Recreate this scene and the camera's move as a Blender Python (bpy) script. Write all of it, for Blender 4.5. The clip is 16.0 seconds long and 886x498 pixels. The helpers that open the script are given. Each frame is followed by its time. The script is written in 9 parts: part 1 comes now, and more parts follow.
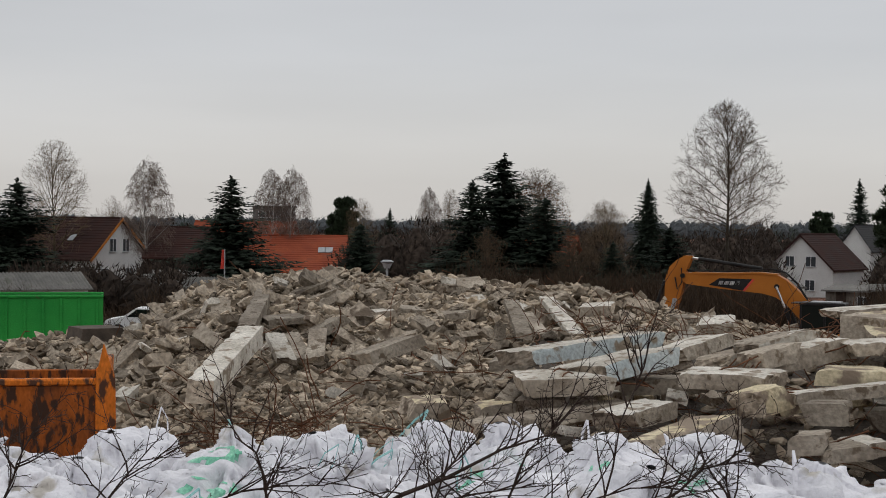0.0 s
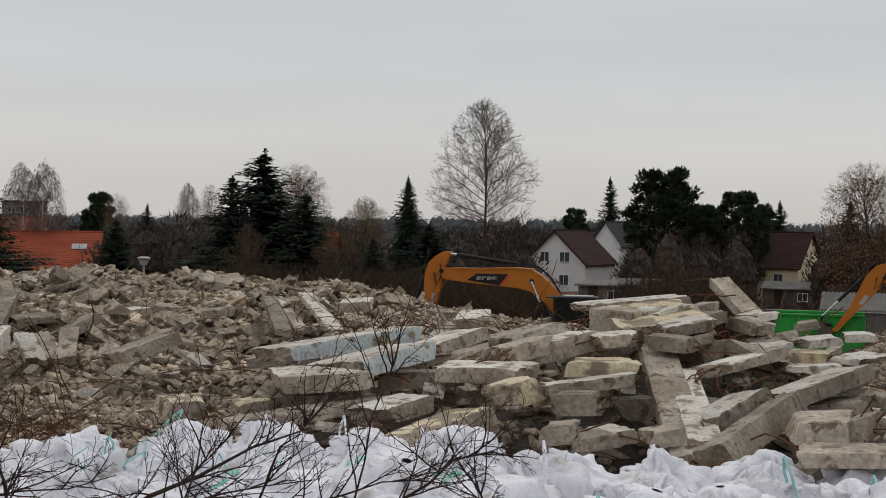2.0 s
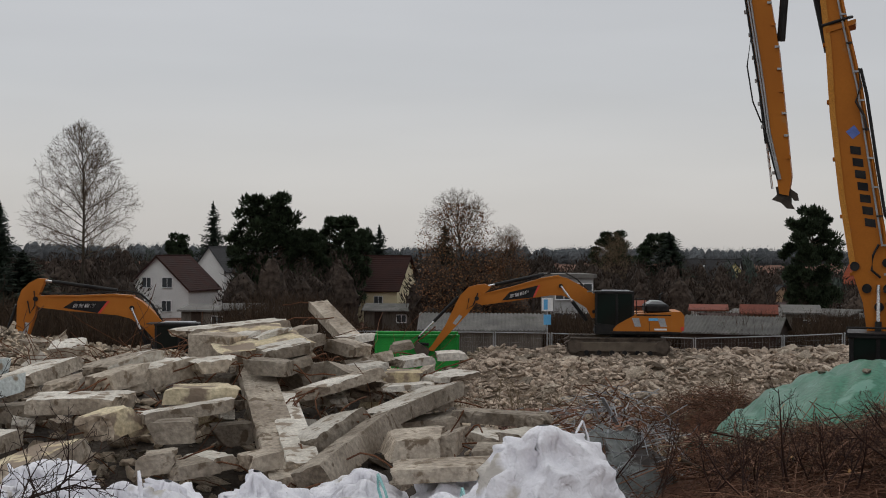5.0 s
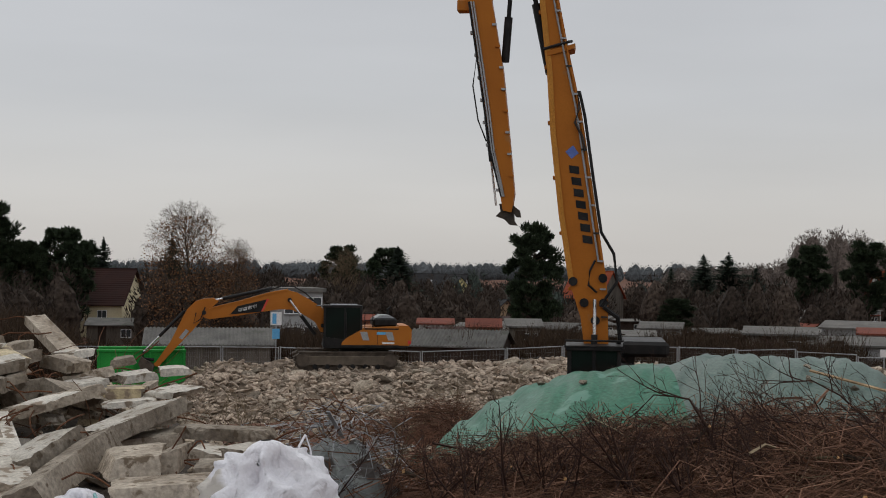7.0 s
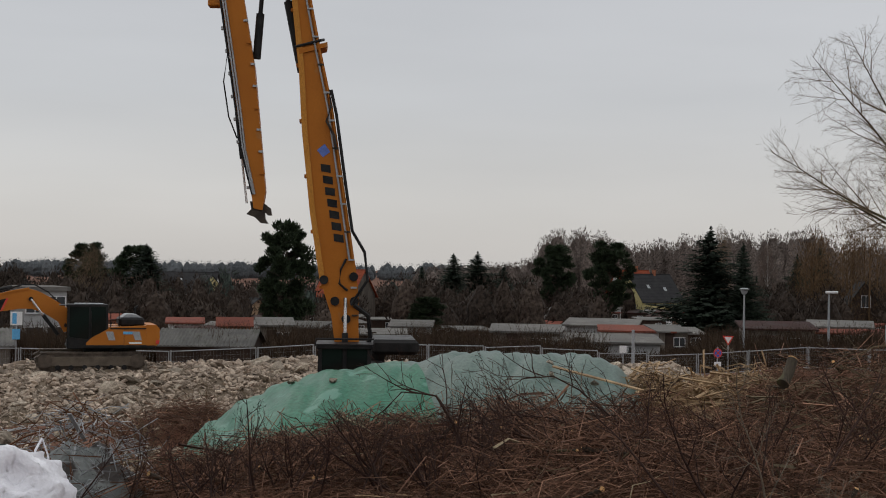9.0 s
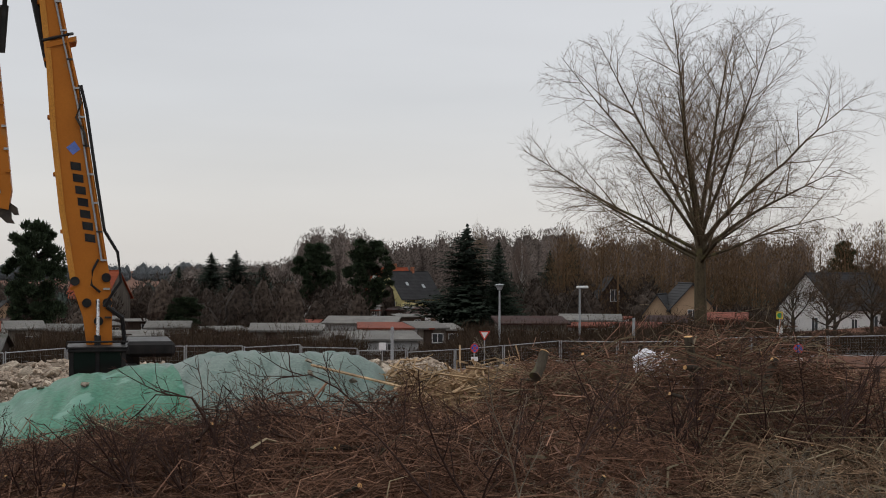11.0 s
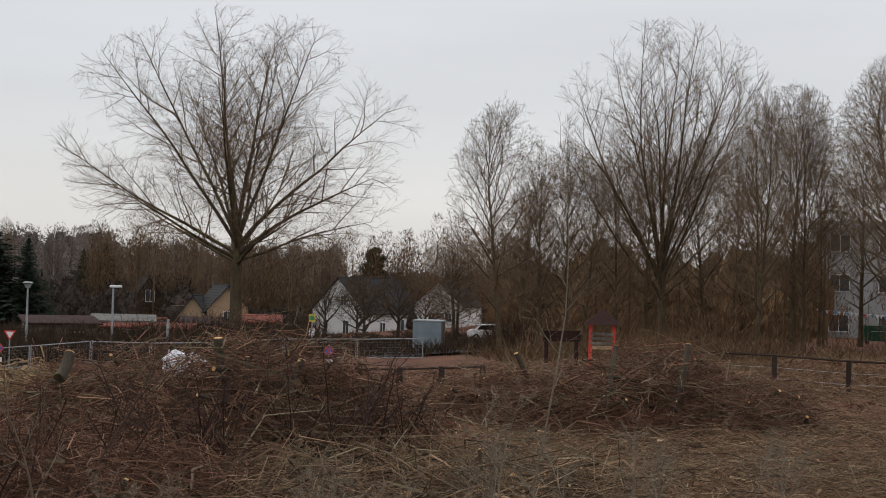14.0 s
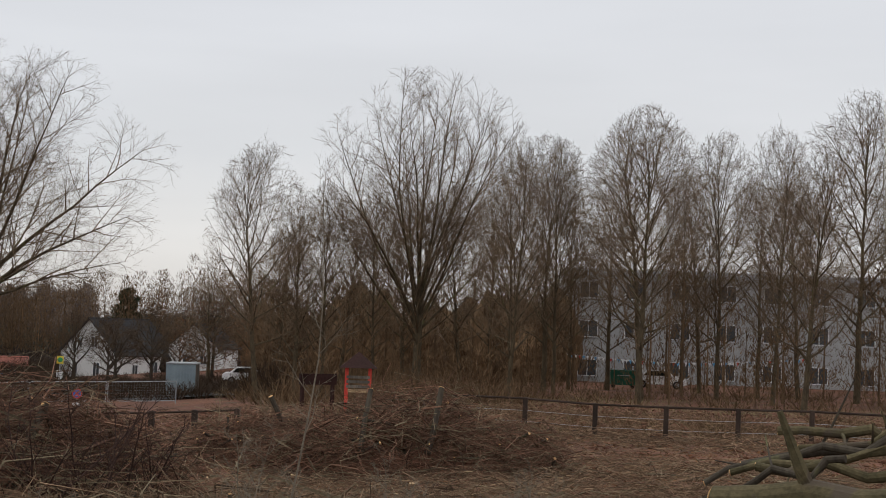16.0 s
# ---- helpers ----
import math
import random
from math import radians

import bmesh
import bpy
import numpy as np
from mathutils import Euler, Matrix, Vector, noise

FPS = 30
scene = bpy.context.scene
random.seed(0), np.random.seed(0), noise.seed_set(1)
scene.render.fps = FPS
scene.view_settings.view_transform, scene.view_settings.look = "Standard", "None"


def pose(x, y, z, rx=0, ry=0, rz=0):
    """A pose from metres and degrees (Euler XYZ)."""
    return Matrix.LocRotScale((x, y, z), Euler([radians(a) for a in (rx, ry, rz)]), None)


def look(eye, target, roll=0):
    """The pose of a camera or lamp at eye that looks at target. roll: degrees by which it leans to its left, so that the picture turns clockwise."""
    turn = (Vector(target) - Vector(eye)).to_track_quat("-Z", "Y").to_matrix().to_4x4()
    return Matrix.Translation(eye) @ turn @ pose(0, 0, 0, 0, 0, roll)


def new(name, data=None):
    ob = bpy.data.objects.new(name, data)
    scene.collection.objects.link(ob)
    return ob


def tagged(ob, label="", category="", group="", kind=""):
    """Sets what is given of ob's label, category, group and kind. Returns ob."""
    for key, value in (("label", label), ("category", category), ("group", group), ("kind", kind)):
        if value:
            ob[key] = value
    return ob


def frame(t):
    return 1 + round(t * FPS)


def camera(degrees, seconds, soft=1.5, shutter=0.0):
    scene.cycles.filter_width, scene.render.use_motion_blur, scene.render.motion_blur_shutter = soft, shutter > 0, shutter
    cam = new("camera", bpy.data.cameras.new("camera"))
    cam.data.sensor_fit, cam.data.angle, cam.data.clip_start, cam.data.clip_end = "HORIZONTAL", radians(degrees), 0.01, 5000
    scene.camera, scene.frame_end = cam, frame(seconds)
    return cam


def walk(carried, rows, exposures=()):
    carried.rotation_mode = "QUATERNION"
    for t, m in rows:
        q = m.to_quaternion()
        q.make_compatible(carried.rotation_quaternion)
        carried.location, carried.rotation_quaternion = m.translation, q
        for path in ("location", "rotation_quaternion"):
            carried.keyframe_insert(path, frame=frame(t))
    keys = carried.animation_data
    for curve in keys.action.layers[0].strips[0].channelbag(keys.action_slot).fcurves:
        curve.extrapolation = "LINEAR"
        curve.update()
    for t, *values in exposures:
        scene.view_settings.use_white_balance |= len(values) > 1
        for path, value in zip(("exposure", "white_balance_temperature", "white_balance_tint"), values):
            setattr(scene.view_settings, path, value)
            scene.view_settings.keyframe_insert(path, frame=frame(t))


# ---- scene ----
cam = camera(35.46, 16.0, 1.0)
EYE = 6.0
# seconds, x, y, yaw, pitch, roll: a slow hand-held pan, the lens a forearm in front of the turning body
ROWS = [
    (0.0, -0.000, -0.000, 0.01, -1.14, -0.67),
    (0.5, 0.009, -0.000, -2.25, -1.15, -0.75),
    (1.0, 0.020, -0.001, -4.84, -1.20, -0.72),
    (1.5, 0.030, -0.002, -7.22, -1.21, -0.72),
    (2.0, 0.041, -0.004, -9.83, -1.18, -0.76),
    (2.5, 0.051, -0.006, -12.35, -1.12, -0.79),
    (3.0, 0.062, -0.008, -14.88, -0.88, -0.90),
    (3.5, 0.073, -0.011, -17.75, -0.57, -0.91),
    (4.0, 0.084, -0.015, -20.59, -0.42, -0.50),
    (4.5, 0.095, -0.020, -23.34, -0.26, -0.39),
    (5.0, 0.106, -0.024, -26.10, -0.00, -0.38),
    (7.5, 0.154, -0.056, -39.89, 0.73, -0.81),
    (8.0, 0.162, -0.063, -42.48, 0.73, -0.86),
    (8.5, 0.170, -0.070, -45.03, 0.75, -0.89),
    (11.0, 0.202, -0.110, -57.34, 0.79, -0.23),
    (11.5, 0.209, -0.122, -60.47, 0.81, -0.01),
    (12.0, 0.215, -0.134, -63.84, 0.79, 0.11),
    (12.5, 0.221, -0.146, -67.03, 0.73, -0.15),
    (13.0, 0.226, -0.159, -70.22, 0.77, -0.82),
    (13.5, 0.230, -0.171, -73.31, 0.89, -1.20),
    (14.0, 0.233, -0.183, -76.29, 1.15, -1.60),
    (14.5, 0.236, -0.194, -78.96, 1.70, -2.01),
    (15.0, 0.237, -0.204, -81.31, 2.48, -2.23),
    (15.5, 0.239, -0.214, -83.68, 3.00, -2.36),
    (16.0, 0.239, -0.224, -86.27, 3.25, -2.14),
]
walk(cam, [(t, pose(x, y, EYE, 90 + pitch, roll, yaw)) for t, x, y, yaw, pitch, roll in ROWS],
     [(0.0, 0.0), (3.2, -0.02), (4.0, -0.16), (4.6, -0.15), (5.2, -0.07), (8.5, -0.06), (11.0, 0.19), (12.3, 0.14), (13.0, 0.25), (16.0, 0.31)])


# ---- light: an even overcast sky, brighter overhead ----
def overcast():
    w = bpy.data.worlds.new("overcast_sky")
    scene.world = w
    w.use_nodes = True
    n, l = w.node_tree.nodes, w.node_tree.links
    bg = n["Background"]
    sky = n.new("ShaderNodeTexSky")
    sky.sky_type, sky.sun_disc = "NISHITA", False
    sky.sun_elevation, sky.sun_rotation = radians(28), radians(200)
    dim = n.new("ShaderNodeMix")
    dim.data_type, dim.blend_type = "RGBA", "MULTIPLY"
    dim.inputs[0].default_value = 1.0
    dim.inputs[7].default_value = (0.1, 0.1, 0.1, 1)
    l.new(sky.outputs[0], dim.inputs[6])
    co = n.new("ShaderNodeTexCoord")
    sep = n.new("ShaderNodeSeparateXYZ")
    l.new(co.outputs["Generated"], sep.inputs[0])
    ramp = n.new("ShaderNodeValToRGB")
    e = ramp.color_ramp.elements
    e[0].position, e[0].color = 0.0, (0.60, 0.575, 0.555, 1)
    e[1].position, e[1].color = 1.0, (0.88, 0.89, 0.91, 1)
    for p, c in ((0.05, (0.625, 0.61, 0.60, 1)), (0.12, (0.595, 0.60, 0.615, 1)), (0.22, (0.597, 0.607, 0.633, 1)), (0.5, (0.74, 0.76, 0.79, 1))):
        k = e.new(p)
        k.color = c
    l.new(sep.outputs[2], ramp.inputs[0])
    mp = n.new("ShaderNodeMapping")
    mp.inputs["Scale"].default_value = (1.5, 1.5, 9.0)
    l.new(co.outputs["Generated"], mp.inputs[0])
    noi = n.new("ShaderNodeTexNoise")
    noi.inputs["Scale"].default_value, noi.inputs["Detail"].default_value = 1.3, 4.0
    l.new(mp.outputs[0], noi.inputs["Vector"])
    cl = n.new("ShaderNodeMapRange")
    cl.inputs[1].default_value, cl.inputs[2].default_value = 0.3, 0.7
    cl.inputs[3].default_value, cl.inputs[4].default_value = 0.93, 1.05
    l.new(noi.outputs[0], cl.inputs[0])
    mul = n.new("ShaderNodeVectorMath")
    mul.operation = "SCALE"
    l.new(ramp.outputs[0], mul.inputs[0])
    l.new(cl.outputs[0], mul.inputs["Scale"])
    mix = n.new("ShaderNodeMix")
    mix.data_type = "RGBA"
    mix.inputs[0].default_value = 0.94
    l.new(dim.outputs[2], mix.inputs[6])
    l.new(mul.outputs[0], mix.inputs[7])
    l.new(mix.outputs[2], bg.inputs[0])
    bg.inputs[1].default_value = 1.0


overcast()
sun = new("sun", bpy.data.lights.new("sun", "SUN"))
sun.data.energy, sun.data.angle, sun.data.color = 0.5, radians(40), (1.0, 0.96, 0.9)
sun.matrix_world = pose(0, 0, 80, 48, 0, 160)


# ---- mesh and plan helpers ----
def at(az, r, z=0.0):
    """A place by bearing (degrees, clockwise from the y axis), distance and height."""
    return Vector((r * math.sin(radians(az)), r * math.cos(radians(az)), z))


class Build:
    """Vertices and faces of one mesh."""

    def __init__(self):
        self.v, self.f = [], []

    def add(self, verts, faces, m=None):
        o = len(self.v)
        self.v += [tuple(m @ Vector(p)) for p in verts] if m is not None else [tuple(p) for p in verts]
        self.f += [tuple(i + o for i in q) for q in faces]
        return self

    def box(self, lo, hi, m=None, bevel=0.0):
        (a, b, c), (d, e, g) = lo, hi
        if not bevel:
            vs = [(x, y, z) for x in (a, d) for y in (b, e) for z in (c, g)]
            return self.add(vs, [(0, 1, 3, 2), (4, 6, 7, 5), (0, 4, 5, 1), (2, 3, 7, 6), (0, 2, 6, 4), (1, 5, 7, 3)], m)
        h = [(d - a) / 2, (e - b) / 2, (g - c) / 2]
        k = min(bevel, *(0.45 * q for q in h))
        vs = []
        for sx in (-1, 1):
            for sy in (-1, 1):
                for sz in (-1, 1):
                    for ax in range(3):
                        q = [sx * (h[0] - k), sy * (h[1] - k), sz * (h[2] - k)]
                        q[ax] = (sx, sy, sz)[ax] * h[ax]
                        vs.append((q[0] + (a + d) / 2, q[1] + (b + e) / 2, q[2] + (c + g) / 2))
        F = [(0, 3, 9, 6), (12, 18, 21, 15), (1, 13, 16, 4), (7, 10, 22, 19), (2, 8, 20, 14), (5, 17, 23, 11)]
        F += [(0, 6, 8, 2), (3, 5, 11, 9), (12, 14, 20, 18), (15, 21, 23, 17), (0, 1, 4, 3), (6, 9, 10, 7),
              (12, 15, 16, 13), (18, 19, 22, 21), (1, 2, 14, 13), (4, 16, 17, 5), (7, 19, 20, 8), (10, 11, 23, 22)]
        F += [(0, 2, 1), (3, 4, 5), (6, 7, 8), (9, 11, 10), (12, 13, 14), (15, 17, 16), (18, 20, 19), (21, 22, 23)]
        return self.add(vs, F, m)

    def tube(self, pts, radii, n=6, cap=True):
        pts = [Vector(p) for p in pts]
        o, up = len(self.v), Vector((0.03, 0.11, 1))
        for i, p in enumerate(pts):
            d = pts[min(i + 1, len(pts) - 1)] - pts[max(i - 1, 0)]
            s = d.cross(up)
            if s.length < 1e-4 * max(d.length, 1e-6):
                s = d.cross(Vector((1, 0.2, 0)))
            s.normalize()
            u = s.cross(d).normalized()
            r = radii[i] if not isinstance(radii, (int, float)) else radii
            for k in range(n):
                a = 2 * math.pi * k / n
                self.v.append(tuple(p + s * (r * math.cos(a)) + u * (r * math.sin(a))))
        for i in range(len(pts) - 1):
            for k in range(n):
                a, b = o + i * n + k, o + i * n + (k + 1) % n
                self.f.append((a, a + n, b + n, b))
        if cap and n > 2:
            self.f.append(tuple(o + k for k in range(n)))
            self.f.append(tuple(o + (len(pts) - 1) * n + k for k in reversed(range(n))))
        return self

    def prism(self, prof, y0, y1, m=None):
        """A polygon in x, z, drawn out along y."""
        n = len(prof)
        area = sum(prof[i][0] * prof[(i + 1) % n][1] - prof[(i + 1) % n][0] * prof[i][1] for i in range(n))
        if area < 0:
            prof = prof[::-1]
        vs = [(x, y0, z) for x, z in prof] + [(x, y1, z) for x, z in prof]
        fs = [tuple(range(n)), tuple(reversed(range(n, 2 * n)))]
        fs += [(i, i + n, (i + 1) % n + n, (i + 1) % n) for i in range(n)]
        return self.add(vs, fs, m)

    def mesh(self, name, smooth=False):
        me = bpy.data.meshes.new(name)
        me.from_pydata(self.v, [], self.f)
        if smooth:
            me.shade_smooth()
        return me


def put(name, b, material, parent=None, label="", smooth=False):
    """One mesh object: a part of its parent, or a thing of its own."""
    me = b if isinstance(b, bpy.types.Mesh) else b.mesh(name, smooth)
    if material is not None and not me.materials:
        me.materials.append(material)
    ob = new(name, me)
    ob.parent = parent
    return tagged(ob, label)


def thing(name, m, label, category, group="", kind=""):
    ob = new(name)
    ob.empty_display_size = 0.2
    ob.matrix_basis = m
    return tagged(ob, label, category, group, kind)


def rnd(a, b):
    return random.uniform(a, b)


# ---- materials ----
def mat(name, a, b, scale=1.0, rough=0.85, metal=0.0, bump=0.3, fine=40.0, spots=None, spot_scale=3.0, spot_at=0.62, vary=0.0, island=False, stretch=(1, 1, 1), dist=0.02, spec=0.15, grain=0.25):
    """Two tones at a coarse and a fine scale, stains or wear in patches, fine relief."""
    m = bpy.data.materials.new(name)
    m.use_nodes = True
    n, l = m.node_tree.nodes, m.node_tree.links
    p = n["Principled BSDF"]
    co = n.new("ShaderNodeTexCoord")
    mp = n.new("ShaderNodeMapping")
    mp.inputs["Scale"].default_value = stretch
    l.new(co.outputs["Object"], mp.inputs[0])
    vec = mp.outputs[0]
    if island or vary:
        rn = n.new("ShaderNodeNewGeometry") if island else n.new("ShaderNodeObjectInfo")
        rout = rn.outputs["Random Per Island"] if island else rn.outputs["Random"]
        off = n.new("ShaderNodeVectorMath")
        off.operation = "SCALE"
        off.inputs[0].default_value = (37, 19, 53)
        l.new(rout, off.inputs["Scale"])
        ad = n.new("ShaderNodeVectorMath")
        l.new(vec, ad.inputs[0])
        l.new(off.outputs[0], ad.inputs[1])
        vec = ad.outputs[0]

    def noi(s, detail=5.0):
        q = n.new("ShaderNodeTexNoise")
        q.inputs["Scale"].default_value, q.inputs["Detail"].default_value = s, detail
        l.new(vec, q.inputs["Vector"])
        return q.outputs[0]

    def rng(src, lo, hi, c=0.0, d=1.0):
        q = n.new("ShaderNodeMapRange")
        for i, x in enumerate((lo, hi, c, d)):
            q.inputs[i + 1].default_value = x
        l.new(src, q.inputs[0])
        return q.outputs[0]

    def mixc(f, x, y):
        q = n.new("ShaderNodeMix")
        q.data_type = "RGBA"
        for i, s in ((0, f), (6, x), (7, y)):
            if isinstance(s, bpy.types.NodeSocket):
                l.new(s, q.inputs[i])
            else:
                q.inputs[i].default_value = s if i == 0 else (*s, 1)
        return q.outputs[2]

    big, small = noi(scale), noi(fine)
    c = mixc(rng(big, 0.32, 0.68), a, b)
    k = n.new("ShaderNodeVectorMath")
    k.operation = "SCALE"
    l.new(c, k.inputs[0])
    l.new(rng(small, 0.28, 0.72, 1 - 1.1 * grain, 1 + grain), k.inputs["Scale"])
    c = k.outputs[0]
    if spots:
        c = mixc(rng(noi(spot_scale, 8.0), spot_at, spot_at + 0.06), c, spots)
    if vary:
        k = n.new("ShaderNodeVectorMath")
        k.operation = "SCALE"
        l.new(c, k.inputs[0])
        l.new(rng(rout, 0, 1, 1 - vary, 1 + vary), k.inputs["Scale"])
        c = k.outputs[0]
    l.new(c, p.inputs["Base Color"])
    p.inputs["Metallic"].default_value = metal
    l.new(rng(big, 0.3, 0.7, max(rough - 0.1, 0.02), min(rough + 0.1, 1)), p.inputs["Roughness"])
    p.inputs["Specular IOR Level"].default_value = spec
    if bump:
        bp = n.new("ShaderNodeBump")
        bp.inputs["Strength"].default_value, bp.inputs["Distance"].default_value = bump, dist
        l.new(small, bp.inputs["Height"])
        l.new(bp.outputs[0], p.inputs["Normal"])
    return m


def glass(name, tint=(0.010, 0.013, 0.013), rough=0.06, spec=0.4):
    m = bpy.data.materials.new(name)
    m.use_nodes = True
    p = m.node_tree.nodes["Principled BSDF"]
    p.inputs["Base Color"].default_value = (*tint, 1)
    p.inputs["Roughness"].default_value = rough
    p.inputs["Specular IOR Level"].default_value = spec
    return m


EARTH = mat("brown_earth", (0.085, 0.039, 0.026), (0.19, 0.090, 0.057), 0.25, 0.95, bump=0.8, fine=9, spots=(0.10, 0.075, 0.045), spot_scale=0.6, spot_at=0.6, dist=0.06)
DUST = mat("rubble_dust", (0.10, 0.074, 0.052), (0.21, 0.163, 0.118), 0.6, 0.95, bump=1.0, fine=7, spots=(0.13, 0.095, 0.07), spot_scale=0.9, dist=0.08)
CONC = mat("broken_concrete", (0.235, 0.19, 0.143), (0.43, 0.365, 0.288), 1.6, 0.93, bump=0.9, fine=16, spots=(0.13, 0.10, 0.075), spot_scale=3, spot_at=0.57, vary=0.42, dist=0.04, grain=0.4)
CHIPS = mat("concrete_chips", (0.215, 0.168, 0.12), (0.43, 0.357, 0.272), 1.4, 0.95, bump=0.8, fine=14, spots=(0.14, 0.105, 0.08), spot_scale=2.5, vary=0.62, island=True, grain=0.4)
SLAB = mat("slab_concrete", (0.19, 0.152, 0.115), (0.42, 0.365, 0.295), 1.5, 0.92, bump=0.9, fine=20, spots=(0.15, 0.115, 0.082), spot_scale=6.5, spot_at=0.58, vary=0.3, dist=0.018, grain=0.3)
# Whitewash tone; on slab tops it also carries skylight in its colour.
PALE = mat("whitewashed_skylit_concrete", (0.40, 0.36, 0.30), (0.68, 0.64, 0.57), 1.6, 0.9, bump=0.6, fine=24, spots=(0.25, 0.20, 0.15), spot_scale=6.0, spot_at=0.56, vary=0.12, grain=0.25)
YELLOWED = mat("yellow_painted_concrete", (0.48, 0.39, 0.24), (0.62, 0.54, 0.38), 1.3, 0.85, bump=0.5, fine=24, spots=(0.25, 0.195, 0.145), spot_scale=3.4, spot_at=0.5, vary=0.1, grain=0.25)
BLUED = mat("pale_blue_painted_concrete", (0.42, 0.48, 0.49), (0.53, 0.56, 0.54), 1.6, 0.85, bump=0.5, fine=24, spots=(0.26, 0.21, 0.155), spot_scale=3.6, spot_at=0.55, grain=0.25)
PALECHIPS = mat("pale_crushed_concrete", (0.27, 0.21, 0.16), (0.46, 0.375, 0.295), 1.4, 0.95, bump=0.8, fine=14, spots=(0.18, 0.13, 0.10), spot_scale=2.5, vary=0.4, island=True, grain=0.3)
BRICK = mat("red_brick", (0.30, 0.10, 0.055), (0.40, 0.17, 0.10), 3, 0.9, bump=0.5, fine=30, vary=0.3)
REBAR = mat("rusty_steel", (0.10, 0.045, 0.025), (0.19, 0.09, 0.05), 6, 0.85, 0.3, fine=60)
BAG = mat("white_woven_plastic", (0.71, 0.70, 0.735), (0.80, 0.79, 0.82), 1.5, 0.55, bump=0.15, fine=50, spots=(0.50, 0.465, 0.42), spot_scale=2.2, spot_at=0.62, vary=0.09, grain=0.06)


def crumple(m, scale=5.0, depth=0.05):
    """Sharp creases of a crumpled sheet, added to a material's relief."""
    n, l = m.node_tree.nodes, m.node_tree.links
    p = n["Principled BSDF"]
    co = n.new("ShaderNodeTexCoord")
    last = None
    for k, (sc, dp) in enumerate(((scale, depth), (scale * 2.7, depth * 0.4))):
        q = n.new("ShaderNodeTexNoise")
        q.inputs["Scale"].default_value, q.inputs["Detail"].default_value, q.inputs["Distortion"].default_value = sc, 2.0, 0.8
        l.new(co.outputs["Object"], q.inputs["Vector"])
        sub = n.new("ShaderNodeMath")
        sub.operation = "SUBTRACT"
        sub.inputs[1].default_value = 0.5
        l.new(q.outputs[0], sub.inputs[0])
        ab = n.new("ShaderNodeMath")
        ab.operation = "ABSOLUTE"
        l.new(sub.outputs[0], ab.inputs[0])
        bp = n.new("ShaderNodeBump")
        bp.inputs["Strength"].default_value, bp.inputs["Distance"].default_value = 1.0, dp * 4
        l.new(ab.outputs[0], bp.inputs["Height"])
        if last:
            l.new(last, bp.inputs["Normal"])
        last = bp.outputs[0]
    l.new(last, p.inputs["Normal"])


crumple(BAG, 3.2, 0.02)
SPRAY = mat("green_spray_paint", (0.14, 0.52, 0.33), (0.40, 0.70, 0.55), 5, 0.6, bump=0.2)
STRAP = mat("teal_lifting_strap", (0.20, 0.50, 0.48), (0.45, 0.66, 0.66), 3, 0.7, fine=80)
TARP_G = mat("green_tarpaulin", (0.030, 0.135, 0.082), (0.052, 0.18, 0.115), 0.9, 0.45, bump=0.4, fine=12, spots=(0.11, 0.255, 0.19), spot_scale=1.3, spot_at=0.6)
TARP_P = mat("pale_green_tarpaulin", (0.105, 0.15, 0.128), (0.145, 0.195, 0.17), 0.8, 0.5, bump=0.35, fine=14, spots=(0.085, 0.14, 0.12), spot_scale=1.6, spot_at=0.62)
ORANGE = mat("excavator_orange_yellow", (0.38, 0.125, 0.018), (0.45, 0.16, 0.026), 0.8, 0.5, bump=0.1, fine=30, spots=(0.40, 0.17, 0.04), spot_scale=2.0, spot_at=0.66, grain=0.07)
BOOMY = mat("boom_yellow_orange", (0.36, 0.115, 0.014), (0.44, 0.15, 0.02), 0.5, 0.5, bump=0.1, fine=30, spots=(0.36, 0.16, 0.05), spot_scale=1.4, spot_at=0.64, grain=0.07)
SKIPO = mat("rusted_orange_paint", (0.58, 0.14, 0.015), (0.66, 0.19, 0.025), 1.2, 0.7, bump=0.4, fine=25, spots=(0.085, 0.04, 0.025), spot_scale=5.0, spot_at=0.53, stretch=(1.5, 1.5, 0.7))
RUSTSIDE = mat("rust_eaten_orange_paint", (0.13, 0.042, 0.017), (0.44, 0.115, 0.018), 2.2, 0.8, bump=0.5, fine=25, spots=(0.055, 0.028, 0.018), spot_scale=7.0, spot_at=0.52, stretch=(1.4, 1.4, 0.6))
# Far hill's woods paled, so that distance haze sits in the colour.
HILLWOOD = mat("haze_tinted_hill_woods", (0.105, 0.083, 0.072), (0.155, 0.127, 0.11), 0.03, 0.95, bump=0.0, fine=2.2, grain=0.75, vary=0.12, island=True)
RUSTROOF = mat("faded_red_roofing", (0.13, 0.04, 0.027), (0.19, 0.06, 0.04), 0.6, 0.9, bump=0.3, fine=12, vary=0.25)
GREENC = mat("green_container_paint", (0.02, 0.26, 0.045), (0.035, 0.34, 0.06), 0.7, 0.55, bump=0.15, fine=20, spots=(0.10, 0.13, 0.06), spot_scale=1.6, spot_at=0.68)
BLACK = mat("black_machine_steel", (0.012, 0.012, 0.013), (0.03, 0.029, 0.028), 3, 0.5, 0.2, bump=0.1)
TRACK = mat("dusty_track_steel", (0.06, 0.048, 0.04), (0.15, 0.12, 0.095), 3, 0.8, 0.3, bump=0.4)
CHROME = mat("worn_chrome", (0.55, 0.55, 0.56), (0.7, 0.7, 0.7), 2, 0.25, 0.9, bump=0.0)
STEEL = mat("galvanised_steel", (0.30, 0.31, 0.32), (0.42, 0.43, 0.44), 2, 0.5, 0.6, bump=0.1)
